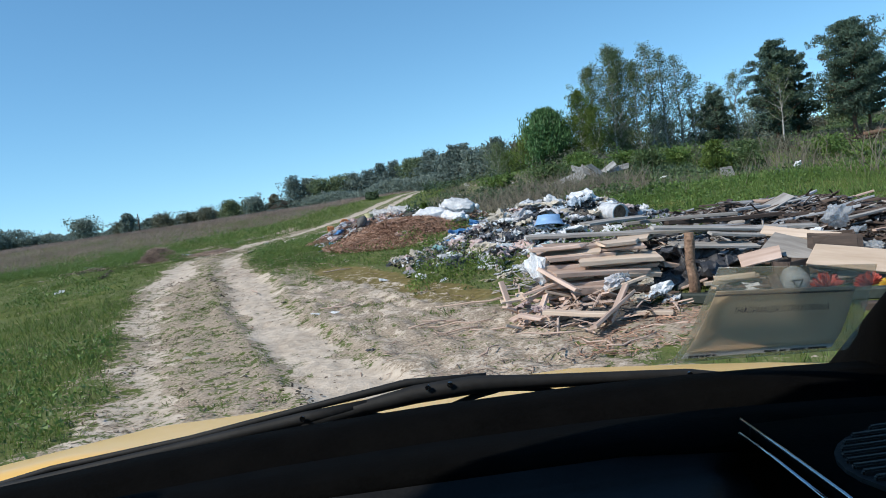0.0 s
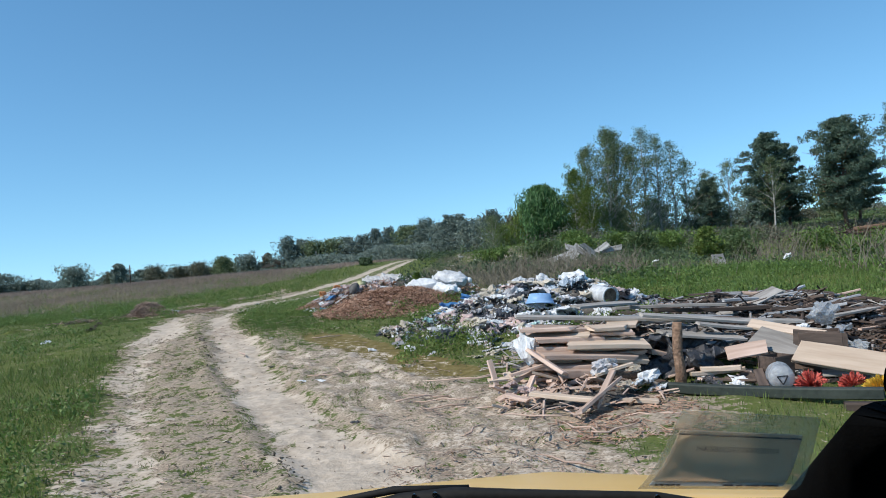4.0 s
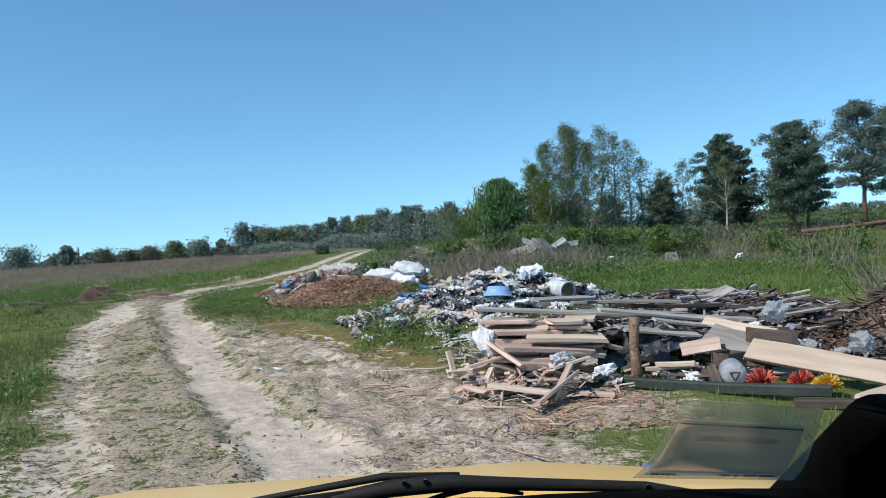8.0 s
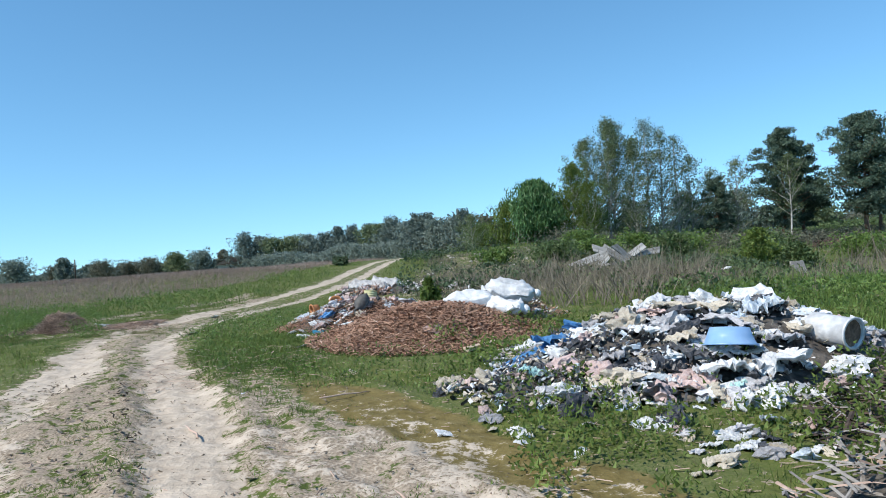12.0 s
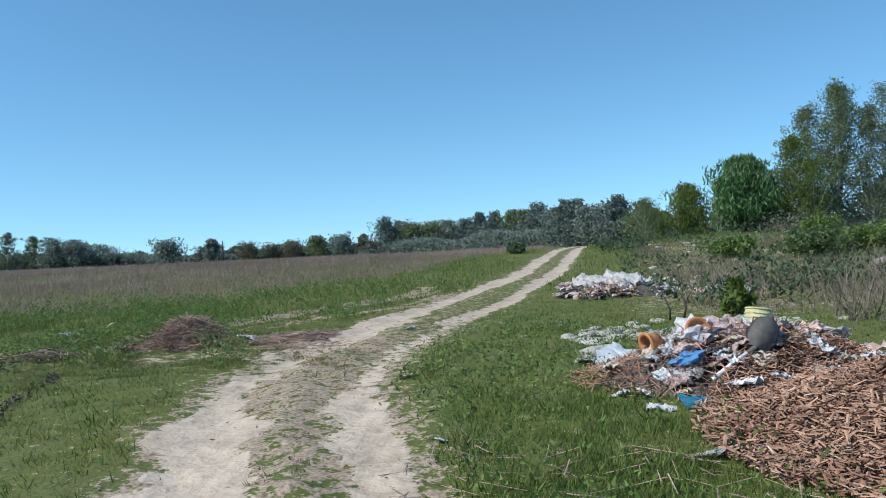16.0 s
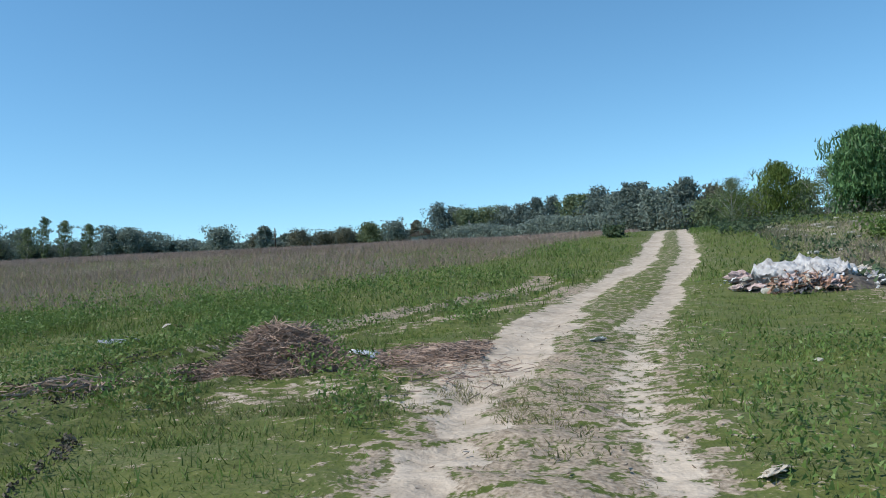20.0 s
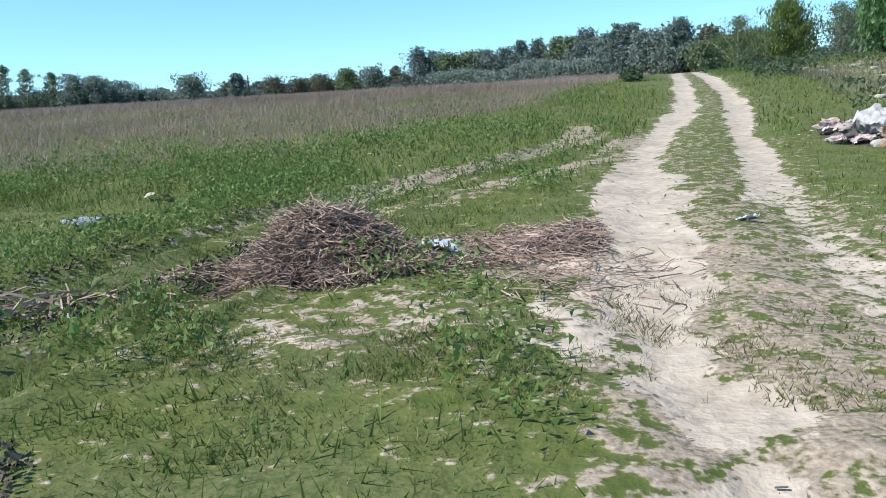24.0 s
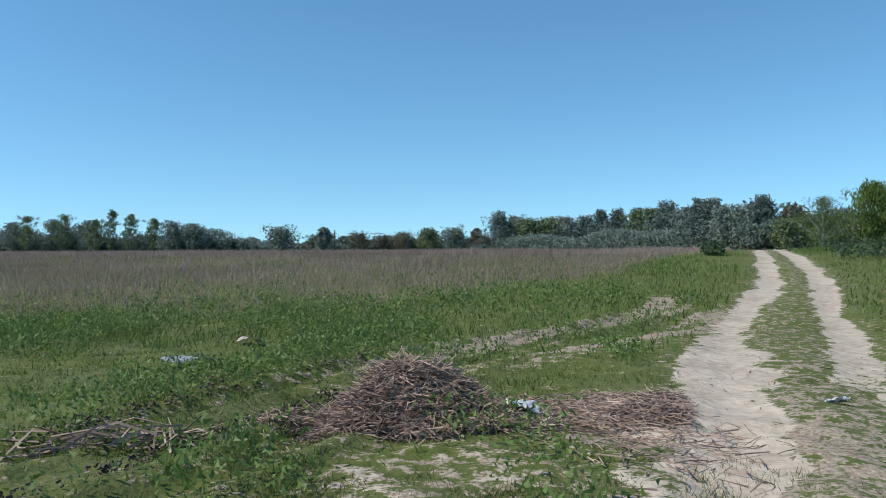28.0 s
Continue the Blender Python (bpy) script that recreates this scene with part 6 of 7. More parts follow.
def shovel(socket, tip, grip, half_w):
    """A dark rounded scoop with a ferrule and a pale wooden shaft."""
    root = empty("shovel", Matrix.Translation(socket))
    socket, tip, grip = Vector(socket), Vector(tip), Vector(grip)
    along = tip - socket
    side = along.cross(Vector((0, -1, .45))).normalized()
    out = side.cross(along).normalized()
    if out.y > 0:
        out = -out
    verts, faces, nu, nv = [], [], 8, 8
    for layer in (0, -.004):
        for j in range(nv + 1):
            v = j / nv
            w = half_w * (min(1, .45 + 2.2 * v) if v < .5 else math.sqrt(max(.01, 1 - ((v - .5) / .5) ** 2.2)))
            for i in range(nu + 1):
                u = 2 * i / nu - 1
                verts.append(along * v + side * (u * w) + out * (.06 * (1 - u * u) + .03 * math.sin(math.pi * v) + layer))
    k = (nu + 1) * (nv + 1)
    for j in range(nv):
        for i in range(nu):
            a = j * (nu + 1) + i
            faces += [(a, a + 1, a + nu + 2, a + nu + 1), (k + a, k + a + nu + 1, k + a + nu + 2, k + a + 1)]
    rim = list(range(nu + 1)) + [j * (nu + 1) + nu for j in range(1, nv + 1)] + [nv * (nu + 1) + i for i in range(nu - 1, -1, -1)] + [j * (nu + 1) for j in range(nv - 1, 0, -1)]
    faces += [(a, b, b + k, a + k) for a, b in zip(rim, rim[1:] + rim[:1])]
    part_me("blade", mesh_of("blade", verts, faces, GREY_TUB, True), root, "dark grey rounded scoop")
    d = (grip - socket).normalized()
    v, f = tube_chain([out * .05 + along * .12, out * .04, d * .08 + out * .02], [.02, .021, .019], 10)
    part_me("ferrule", mesh_of("ferrule", v, f, GREY_TUB, True), root)
    v, f = tube_chain([d * .05 + out * .025, (grip - socket) * .5 + Vector((0, 0, .008)), grip - socket], [.017, .016, .018], 10)
    part_me("shaft", mesh_of("shaft", v, f, PLASTIC_WHITE, True), root, "pale weathered shaft")
    return tagged(root, "dark grey shovel with a pale shaft stuck in rubbish", "shovel")


shovel((-2.14, 18.55, top1(-2.14, 18.55) + .05), (-1.97, 18.66, top1(-1.97, 18.66) + .2), (-2.5, 18.35, top1(-2.5, 18.35) + .03), .11)
for x, y, size, m, flat, stretch in [(-1.5, 19.35, .26, PLASTIC_WHITE, .8, 1.3), (-1.1, 19.4, .28, CLOTH_PINK, .7, 1.2), (-.95, 19.0, .22, PLASTIC_BLUISH, .8, 1.2), (-2.8, 16.95, .12, PLASTIC_GREY, .4, 1.3), (-3.02, 19.5, .24, PLASTIC_BLUISH, .45, 1.5), (-2.62, 18.6, .14, BLUE, .8, 1.0), (-2.78, 18.9, .16, PLASTIC_BEIGE, .9, 1.2), (-2.48, 18.95, .2, PLASTIC_GREY, 1.0, 1.2), (-2.25, 19.0, .24, CLOTH_PINK, .8, 1.2), (-3.3, 19.9, .15, PLASTIC_GREY, .6, 1.1)]:
    bag(x, y, size, m, "beside the bark chips", name="rubbish_bag", flat=flat, stretch=stretch)
TEAL = mat("teal_net", (0.02, 0.15, 0.25), (0.05, 0.26, 0.38), rough=.6, grain=.02, patch=.1, bump=.8)
BAG_LABEL["teal_net"] = "tangled turquoise netting"
bag(-2.6, 18.0, .15, TEAL, "in the grass", name="netting", flat=.5, stretch=1.4, category="net")

strewn("rags", "reddish brown rags and straw on the small heap", (-3.0, -1.8, 28.3, 29.0), 150, .035, CHIP, "rags", 22, lift=.08, long=2.6, up=.6)
TARP = mat("dirty_tarp", (0.36, 0.35, 0.345), (0.66, 0.64, 0.63), rough=0.55, grain=0.09, patch=0.35, bump=0.9, bump_size=.05, vary=.15)
# ---- rubble strip ----
STONES = []
for k in range(8):
    bm = bmesh.new()
    bmesh.ops.create_icosphere(bm, subdivisions=2, radius=1)
    for v in bm.verts:
        q = v.co.copy()
        v.co = q * (1 + .45 * noise.noise(q * 1.1 + Vector((k * 5, 2, 1)))) + Vector((R.uniform(-.07, .07), R.uniform(-.07, .07), R.uniform(-.07, .07)))
        v.co.z = max(-.4, min(.55, v.co.z * .7))
    me = bpy.data.meshes.new("stone")
    for f in bm.faces:
        f.smooth = False
    bm.to_mesh(me)
    bm.free()
    me.materials.append(CONCRETE)
    STONES.append(me)


def stone(x, y, s, label="broken pale concrete lump in the grass", group="rubble"):
    ob = new("rubble_stone", STONES[R.randrange(8)])
    ob.location, ob.scale, ob.rotation_euler = (x, y, top1(x, y) + s * .15), (s * R.uniform(.9, 1.9), s, s * R.uniform(.8, 1.2)), (0, 0, R.uniform(0, 6.3))
    return tagged(ob, label, "rubble", group)


for k in range(150):
    u = R.random()
    stone(-3.4 + 3.4 * u + R.gauss(0, .25), 22.0 + 2.2 * u + R.gauss(0, .45), R.choice([.02, .03, .04, .05, .07, .09]))
for k in range(70):
    stone(R.uniform(-3.2, 1.0), R.uniform(28.4, 31.6), R.choice([.03, .05, .07, .1]), "white rubble lump on the small heap")
for k in range(70):
    u = R.random()
    stone(-.5 + 8 * u + R.gauss(0, 1), 36 + 14 * u + R.gauss(0, 3), R.choice([.03, .05, .07, .1]), "pale rubble lump on the slope")
stone(-3.1, 20.25, .17, "grey concrete block in the grass")
for x, y, l, w, turn in [(-2.6, 29.3, .9, .6, 8), (-1.95, 29.5, 1.0, .7, -12), (-1.3, 30.1, .6, .45, 30), (-2.1, 29.0, .5, .35, -25)]:
    sack(x, y, top1(x, y) - .14, l, w, .34, turn, 5, "torn dirty white woven sack slumped on rubble", TARP, .7)
for k in range(9):
    bag(R.gauss(-1.8, .6), R.gauss(29.4, .35), R.uniform(.1, .2), PLASTIC_WHITE, "on the small heap", name="rubbish_bag", group="rubbish on the small heap", flat=.8)
for k in range(18):
    bag(R.gauss(-2.5, .4), R.gauss(28.9, .25), R.uniform(.08, .16), R.choice([CLOTH_PINK, CLOTH_PINK, PLASTIC_DARK, PLASTIC_BEIGE]), "at the foot of the small heap", name="rubbish_bag", group="rubbish on the small heap")
for k in range(26):
    bag(R.uniform(-3.2, .8), R.uniform(28.8, 31), R.uniform(.1, .24), R.choice([PLASTIC_WHITE, PLASTIC_GREY, CLOTH_PINK, PLASTIC_BEIGE]), "on the small heap", name="rubbish_bag", group="rubbish on the small heap")
for k, (x, y, l) in enumerate([(-1.85, 24.2, .38), (-1.6, 24.5, .4)]):
    v, f = tube_chain([(0, 0, 0), (.03, 0, l * .5), (-.02, 0, l)], [.018, .016, .012], 8)
    ob = new("stake", mesh_of("stake", v, f, WOOD_DARK, True))
    ob.matrix_world = pose(x, y, gz1(x, y) - .03, 6, -8 + 10 * k, 0)
    tagged(ob, "short dark stake stuck in the rubble", "stake")
tree("green_bush", -.8, 24.6, .55, .5, "bush", 400, "small leafy yellow-green bush in the rubble", "bush", clumps=20, leaves=26, leaf=LEAF_YOUNG, bare=.05)

# ---- grey boards of a collapsed shed ----
SHED_GREY = mat("shed_board_grey", (0.13, 0.128, 0.12), (0.32, 0.315, 0.30), rough=0.85, grain=0.05, patch=0.3, bump=0.4, stretch=(.12, 1, 1), vary=.35)
for k, (x, y, z, l, w, turn, tilt, roll) in enumerate([(4.9, 32, .4, 1.5, .26, 10, 16, 50), (5.6, 32.2, .55, 1.2, .28, -12, -22, 48), (6.2, 32, .45, 1.3, .26, 14, 28, 40), (5.2, 31.6, .35, 1.2, .24, 30, 36, 40), (5.9, 31.5, .35, 1.3, .24, -25, -32, 42), (6.7, 32.3, .5, 1.3, .24, 5, 6, 55), (5.3, 32.4, .45, .9, .26, 0, 50, 60), (6.0, 31.8, .5, 1.0, .26, 8, -42, 60), (4.6, 31.7, .15, 1.6, .22, -15, 5, 5), (5.5, 31.3, .12, 2.0, .22, 15, 0, 0)]):
    plank(x, y, gz1(x, y) + z, l, w, .05, turn, WOOD_GREY, "of a collapsed shed in the weeds", tilt, roll, "shed_board", "collapsed shed").data.materials[0] = SHED_GREY
plank(9.4, 27, gz1(9.4, 27) + .25, .5, .4, .04, 20, WOOD_GREY, "standing in the weeds", 0, 70, "panel_board")
for x, y, s in [(9.2, 21, .16), (11.5, 24, .14), (7.0, 26, .12)]:
    bag(x, y, s, PLASTIC_WHITE, "caught in the weeds", z=gz1(x, y) + .2, name="litter", category="litter")
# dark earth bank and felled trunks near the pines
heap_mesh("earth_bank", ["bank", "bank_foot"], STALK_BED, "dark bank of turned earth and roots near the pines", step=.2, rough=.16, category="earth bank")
for k, (x, y, l, turn, r1) in enumerate([(29.5, 48.9, 9, 9, .12), (32.5, 49.4, 7, 15, .1), (24.5, 48.0, 6, 2, .1), (22, 47.2, 4, -8, .07)]):
    v, f = tube_chain([(-l / 2, 0, -.1), (0, .1, .08), (l / 2, 0, .12)], [r1 * 1.2, r1, r1 * .6], 8)
    ob = new("fallen_trunk", mesh_of("fallen_trunk", v, f, BARK_PINE, True))
    ob.matrix_world = pose(x, y, top1(x, y), 0, 0, turn)
    tagged(ob, "dark fallen tree trunk on the bank by the pines", "log")
strewn("bank_roots", "broken roots and branches over the dark bank", ["bank", "bank", "bank_foot"], 900, .05, WOOD_DARK, "roots", 61, long=12, up=.5, lift=.08)

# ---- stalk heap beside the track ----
# The heap body is darker than the stalks laid over it.
heap_mesh("stalk_heap", ["stalks"], STALK_BED, "dark heap of plant stalks beside the track", step=.06, rough=.1, category="stalk heap")


def stalks(name, label, x, y, z, length, thick, seed, up, material=None):
    r = np.random.default_rng(seed)
    n = len(x)
    a = r.uniform(0, 2 * np.pi, n)
    d = np.stack([np.cos(a), np.sin(a), r.normal(0, up, n)], -1)
    d /= np.linalg.norm(d, axis=1, keepdims=True)
    s = np.cross(d, np.array([.0, .0, 1.0]) + r.normal(0, .2, (n, 3)))
    s /= np.linalg.norm(s, axis=1, keepdims=True)
    w = np.cross(d, s)
    l = length * r.uniform(.4, 1.3, (n, 1))
    c = np.stack([x, y, z], -1)
    t = thick * r.uniform(.6, 1.5, (n, 1))
    m = c + w * l * r.normal(0, .08, (n, 1))
    ends = [c - d * l / 2, m, c + d * l / 2]
    ring = [[e + s * t, e - s * t * .5 + w * t * .87, e - s * t * .5 - w * t * .87] for e in ends]
    quads = []
    for i in range(2):
        for k in range(3):
            quads += [ring[i][k], ring[i][(k + 1) % 3], ring[i + 1][(k + 1) % 3], ring[i + 1][k]]
    return tagged(new(name, fast_mesh(name, np.stack(quads, 1), 4, material or STALK)), label, "dry stalks", kind="stuff")


def on_heap(n, keys, seed, spread=1.05):
    r = np.random.default_rng(seed)
    cx, cy, rx, ry, _ = HEAPS[keys]
    a, s = r.uniform(0, 2 * np.pi, n), np.sqrt(r.uniform(0, 1, n)) * spread
    x, y = cx + np.cos(a) * s * rx, cy + np.sin(a) * s * ry
    return x, y, ground_z(x, y) + mound(x, y) + r.uniform(-.04, .07, n)


stalks("dry_stalks", "broken brown stalks thrown over the heap", *on_heap(5600, "stalks", 31), .24, .0032, 32, .3)
r = np.random.default_rng(33)
x = r.uniform(-8.2, -6.7, 4200)
y = 22.65 + .4 * (x + 8.06) + r.normal(0, .24, 4200)
stalks("dry_stalks", "layer of dry brown stalks spread to the track", x, y, ground_z(x, y) + mound(x, y) + r.uniform(.0, .06, 4200), .18, .003, 34, .12)
x, y = r.normal(-9.0, .26, 380), r.normal(22.15, .14, 380)
stalks("dry_stalks", "dry stalks trailing off the heap", x, y, ground_z(x, y) + r.uniform(0, .04, 380), .2, .003, 35, .1)
x, y = r.normal(-6.9, .3, 300), r.normal(22.3, .35, 300)
stalks("dry_stalks", "thin scatter of dry stalks on bare ground", x, y, ground_z(x, y) + r.uniform(0, .03, 300), .18, .003, 36, .1)
bag(-7.72, 22.85, .17, PLASTIC_WHITE, "lying among dry stalks", z=gz1(-7.72, 22.85) + .03, stretch=1.5, flat=.7)
bag(-5.63, 23.7, .08, PLASTIC_WHITE, "beside the track", name="litter", category="litter")
for x, y, s in [(-11.4, 24.4, .12), (-11.1, 24.45, .1), (-11.7, 26.2, .08), (-11.45, 26.1, .07)]:
    bag(x, y, s, PLASTIC_GREY if s > .09 else PLASTIC_BEIGE, "lying in the field grass", z=gz1(x, y) + .06, flat=.35, stretch=2.2, name="litter", category="litter")
x = r.uniform(-10.5, -9.5, 60)
stalks("dry_stalks", "flattened bundle of pale straw beside the furrow", x, 21.45 + .35 * (x + 10) + r.normal(0, .09, 60), ground_z(x, 21.45 + .35 * (x + 10)) + r.uniform(.02, .08, 60), .5, .006, 37, .06)
for line, y0, y1, seed in ((FURROW_A, 21.3, 25.4, 41), (FURROW_B, 21.9, 23.4, 42)):
    strewn("soil_clods", "dark clods turned up along a wheel furrow", (-11, -8, y0, y1), 8000, .018, SOIL_CLOD, "soil", seed + 60, keep=lambda x, y, line=line: np.exp(-((off_line(x, y, line) + .2) / .09) ** 2) * clumpy(x, y, .5, 151, .36, .5), long=1.2, up=.6, lift=.02, thin=.5)
TYRE_EDGE_A = [(-7.9, 17.4), (-8.05, 18.0), (-8.35, 18.8), (-8.5, 19.4), (-8.75, 19.9)]
TYRE_EDGE_B = [(-9.7, 19.9), (-9.58, 20.5), (-9.55, 21.5), (-9.35, 22.6), (-9.1, 23.3)]
# These clods draw the shadow of the rut step as well as dark soil.
for line, y0, y1, seed in ((TYRE_EDGE_A, 17.5, 19.85, 43), (TYRE_EDGE_B, 20.0, 23.2, 44)):
    strewn("soil_clods", "dark clods for the soil and shaded step of a tyre mark", (-10.2, -7.6, y0, y1), 15000, .015, SOIL_CLOD, "soil", seed + 60, keep=lambda x, y, line=line: np.exp(-(off_line(x, y, line) / .055) ** 2) * (.35 + .65 * clumpy(x, y, .35, 152, .36, .5)), long=1.3, up=.7, lift=.03, thin=.5)
tree("dark_bush", -4.6, 46, .35, .9, "bush", 410, "low dark bush beside the track's crest", "bush", clumps=20, leaves=30, leaf=LEAF_DARK, bare=.05)

# ---- far pole, pale mast and house roof at the field's edge ----
for x, y, h, r0, m, label in ((-68.3, 170, 4.9, .16, WOOD_DARK, "dark wooden utility pole at the field's edge"), (-27.3, 166, 4.2, .12, CONCRETE, "pale concrete utility pole before the wood")):
    root = empty("utility_pole", pose(x, y, float(base_z(x, y)) - .2))
    v, f = tube_chain([(0, 0, 0), (0, 0, h * .5), (.05, 0, h)], [r0, r0 * .9, r0 * .8], 8)
    part_me("mast", mesh_of("mast", v, f, m, True), root)
    v, f = tube_chain([(-.5, 0, h * .86), (.5, 0, h * .86)], [.05, .05], 6)
    part_me("crossarm", mesh_of("crossarm", v, f, m), root)
    tagged(root, label, "pole")


def house(x, y, w, d, h, ridge, wall, roof, label):
    root = empty("house", pose(x, y, float(base_z(x, y)) - .3, 0, 0, 12))
    bm = bmesh.new()
    bmesh.ops.create_cube(bm, size=1, matrix=Matrix.Translation((0, 0, h / 2)) @ Matrix.Diagonal((w, d, h, 1)))
    part("wall", bm, wall, root)
    o = .4
    v = [(-w / 2 - o, -d / 2 - o, h), (w / 2 + o, -d / 2 - o, h), (w / 2 + o, d / 2 + o, h), (-w / 2 - o, d / 2 + o, h), (0, -d / 2 - o, h + ridge), (0, d / 2 + o, h + ridge)]
    f = [(0, 1, 4), (2, 3, 5), (0, 4, 5, 3), (1, 2, 5, 4), (0, 3, 2, 1)]
    part_me("roof", mesh_of("roof", v, f, roof), root, "dark gabled roof")
    bm = bmesh.new()
    bmesh.ops.create_cube(bm, size=1, matrix=Matrix.Translation((0, -d / 2 - .03, h * .55)) @ Matrix.Diagonal((1.0, .08, 1.0, 1)))
    part("window", bm, PLASTIC_DARK, root)
    tagged(root, label, "house")


house(-37.2, 172, 5.5, 6, 1.9, 1.7, CONCRETE, WOOD_DARK, "small house with a dark gabled roof in trees")
house(-143, 186, 9, 7, 3.2, 1.4, CONCRETE, CONCRETE, "pale low farm building behind the birches")
house(-60, 186, 7, 6, 1.8, 1.2, CONCRETE, WOOD_GREY, "low grey-roofed house behind the far scrub")
# ---- the yellow car that waits on the track ----
PAINT = mat("yellow_paint", (0.76, 0.46, 0.12), (0.82, 0.52, 0.16), rough=0.3, grain=0.2, patch=0.8, bump=0, spec=.6)
BLACK_DASH = mat("black_dashboard", (0.002, 0.002, 0.002), (0.004, 0.004, 0.004), rough=0.9, grain=0.004, patch=0.05, bump=0.5, bump_size=.001, spec=.02)
BLACK_RUBBER = mat("black_rubber", (0.008, 0.008, 0.008), (0.016, 0.016, 0.016), rough=0.7, grain=0.01, patch=0.05, bump=0.2)
TRAY = mat("grained_black_tray", (0.006, 0.006, 0.006), (0.012, 0.012, 0.012), rough=0.45, grain=0.005, patch=0.05, bump=0.5, bump_size=.001, spec=.3)
GRILLE_EDGE = mat("grille_edge", (0.02, 0.02, 0.02), (0.035, 0.035, 0.035), rough=0.5, grain=0.01, patch=0.05, bump=0.1)
CHROME = mat("chrome", (0.55, 0.55, 0.56), (0.62, 0.62, 0.63), rough=0.2, metal=1.0, grain=0.02, patch=0.1, bump=0)
PAPER = mat("grey_paper", (0.90, 0.76, 0.64), (0.94, 0.81, 0.69), rough=0.7, grain=0.02, patch=0.1, bump=0.1, through_light=.72)
PAPER_WHITE = mat("white_paper", (0.84, 0.82, 0.82), (0.9, 0.88, 0.88), rough=0.6, grain=0.02, patch=0.1, bump=0.05, through_light=.75)
INK = mat("ink", (0.03, 0.025, 0.05), (0.05, 0.045, 0.08), rough=0.7, grain=0.02, patch=0.1, bump=0)
LINING = mat("grey_lining", (0.05, 0.05, 0.05), (0.08, 0.08, 0.08), rough=0.9, grain=0.01, patch=0.1, bump=0.2)


def film_material():
    m = bpy.data.materials.new("clear_pouch")
    m.use_nodes = True
    nt = m.node_tree
    gloss, clear, mix = nt.nodes.new("ShaderNodeBsdfGlossy"), nt.nodes.new("ShaderNodeBsdfTransparent"), nt.nodes.new("ShaderNodeMixShader")
    gloss.inputs["Roughness"].default_value = .3
    clear.inputs[0].default_value = (.97, .94, .87, 1)
    mix.inputs[0].default_value = .12
    milk, haze, both = nt.nodes.new("ShaderNodeBsdfDiffuse"), nt.nodes.new("ShaderNodeBsdfTranslucent"), nt.nodes.new("ShaderNodeAddShader")
    milk.inputs[0].default_value = haze.inputs[0].default_value = (.37, .36, .30, 1)
    nt.links.new(milk.outputs[0], both.inputs[0])
    nt.links.new(haze.outputs[0], both.inputs[1])
    veil = nt.nodes.new("ShaderNodeMixShader")
    veil.inputs[0].default_value = .2
    nt.links.new(clear.outputs[0], mix.inputs[1])
    nt.links.new(gloss.outputs[0], mix.inputs[2])
    nt.links.new(mix.outputs[0], veil.inputs[1])
    nt.links.new(both.outputs[0], veil.inputs[2])
    nt.links.new(veil.outputs[0], nt.nodes["Material Output"].inputs[0])
    return m


POUCH = film_material()
CX = -.05                         # the car's middle line


def loft(name, rows, material, parent, label="", thick=.012, shade=True):
    """A panel through rows of points, given thickness downwards."""
    n, k = len(rows), len(rows[0])
    verts = [tuple(p) for row in rows for p in row] + [(p[0], p[1], p[2] - thick) for row in rows for p in row]
    faces = []
    for i in range(n - 1):
        for j in range(k - 1):
            a = i * k + j
            faces.append((a, a + 1, a + k + 1, a + k))
            b = a + n * k
            faces.append((b, b + k, b + k + 1, b + 1))
    rim = [i * k for i in range(n)] + [(n - 1) * k + j for j in range(1, k)] + [i * k + k - 1 for i in range(n - 2, -1, -1)] + [j for j in range(k - 2, 0, -1)]
    for a, b in zip(rim, rim[1:] + rim[:1]):
        faces.append((a, b, b + n * k, a + n * k))
    me = mesh_of(name, verts, faces, material, shade)
    return part_me(name, me, parent, label)


def box(name, lo, hi, material, parent, label="", bevel=.01):
    bm = bmesh.new()
    c, s = [(a + b) / 2 for a, b in zip(lo, hi)], [b - a for a, b in zip(lo, hi)]
    bmesh.ops.create_cube(bm, size=1, matrix=Matrix.Translation(c) @ Matrix.Diagonal((*s, 1)))
    if bevel:
        bmesh.ops.bevel(bm, geom=bm.edges[:], offset=bevel, segments=2, affect="EDGES")
    return part(name, bm, material, parent, label)


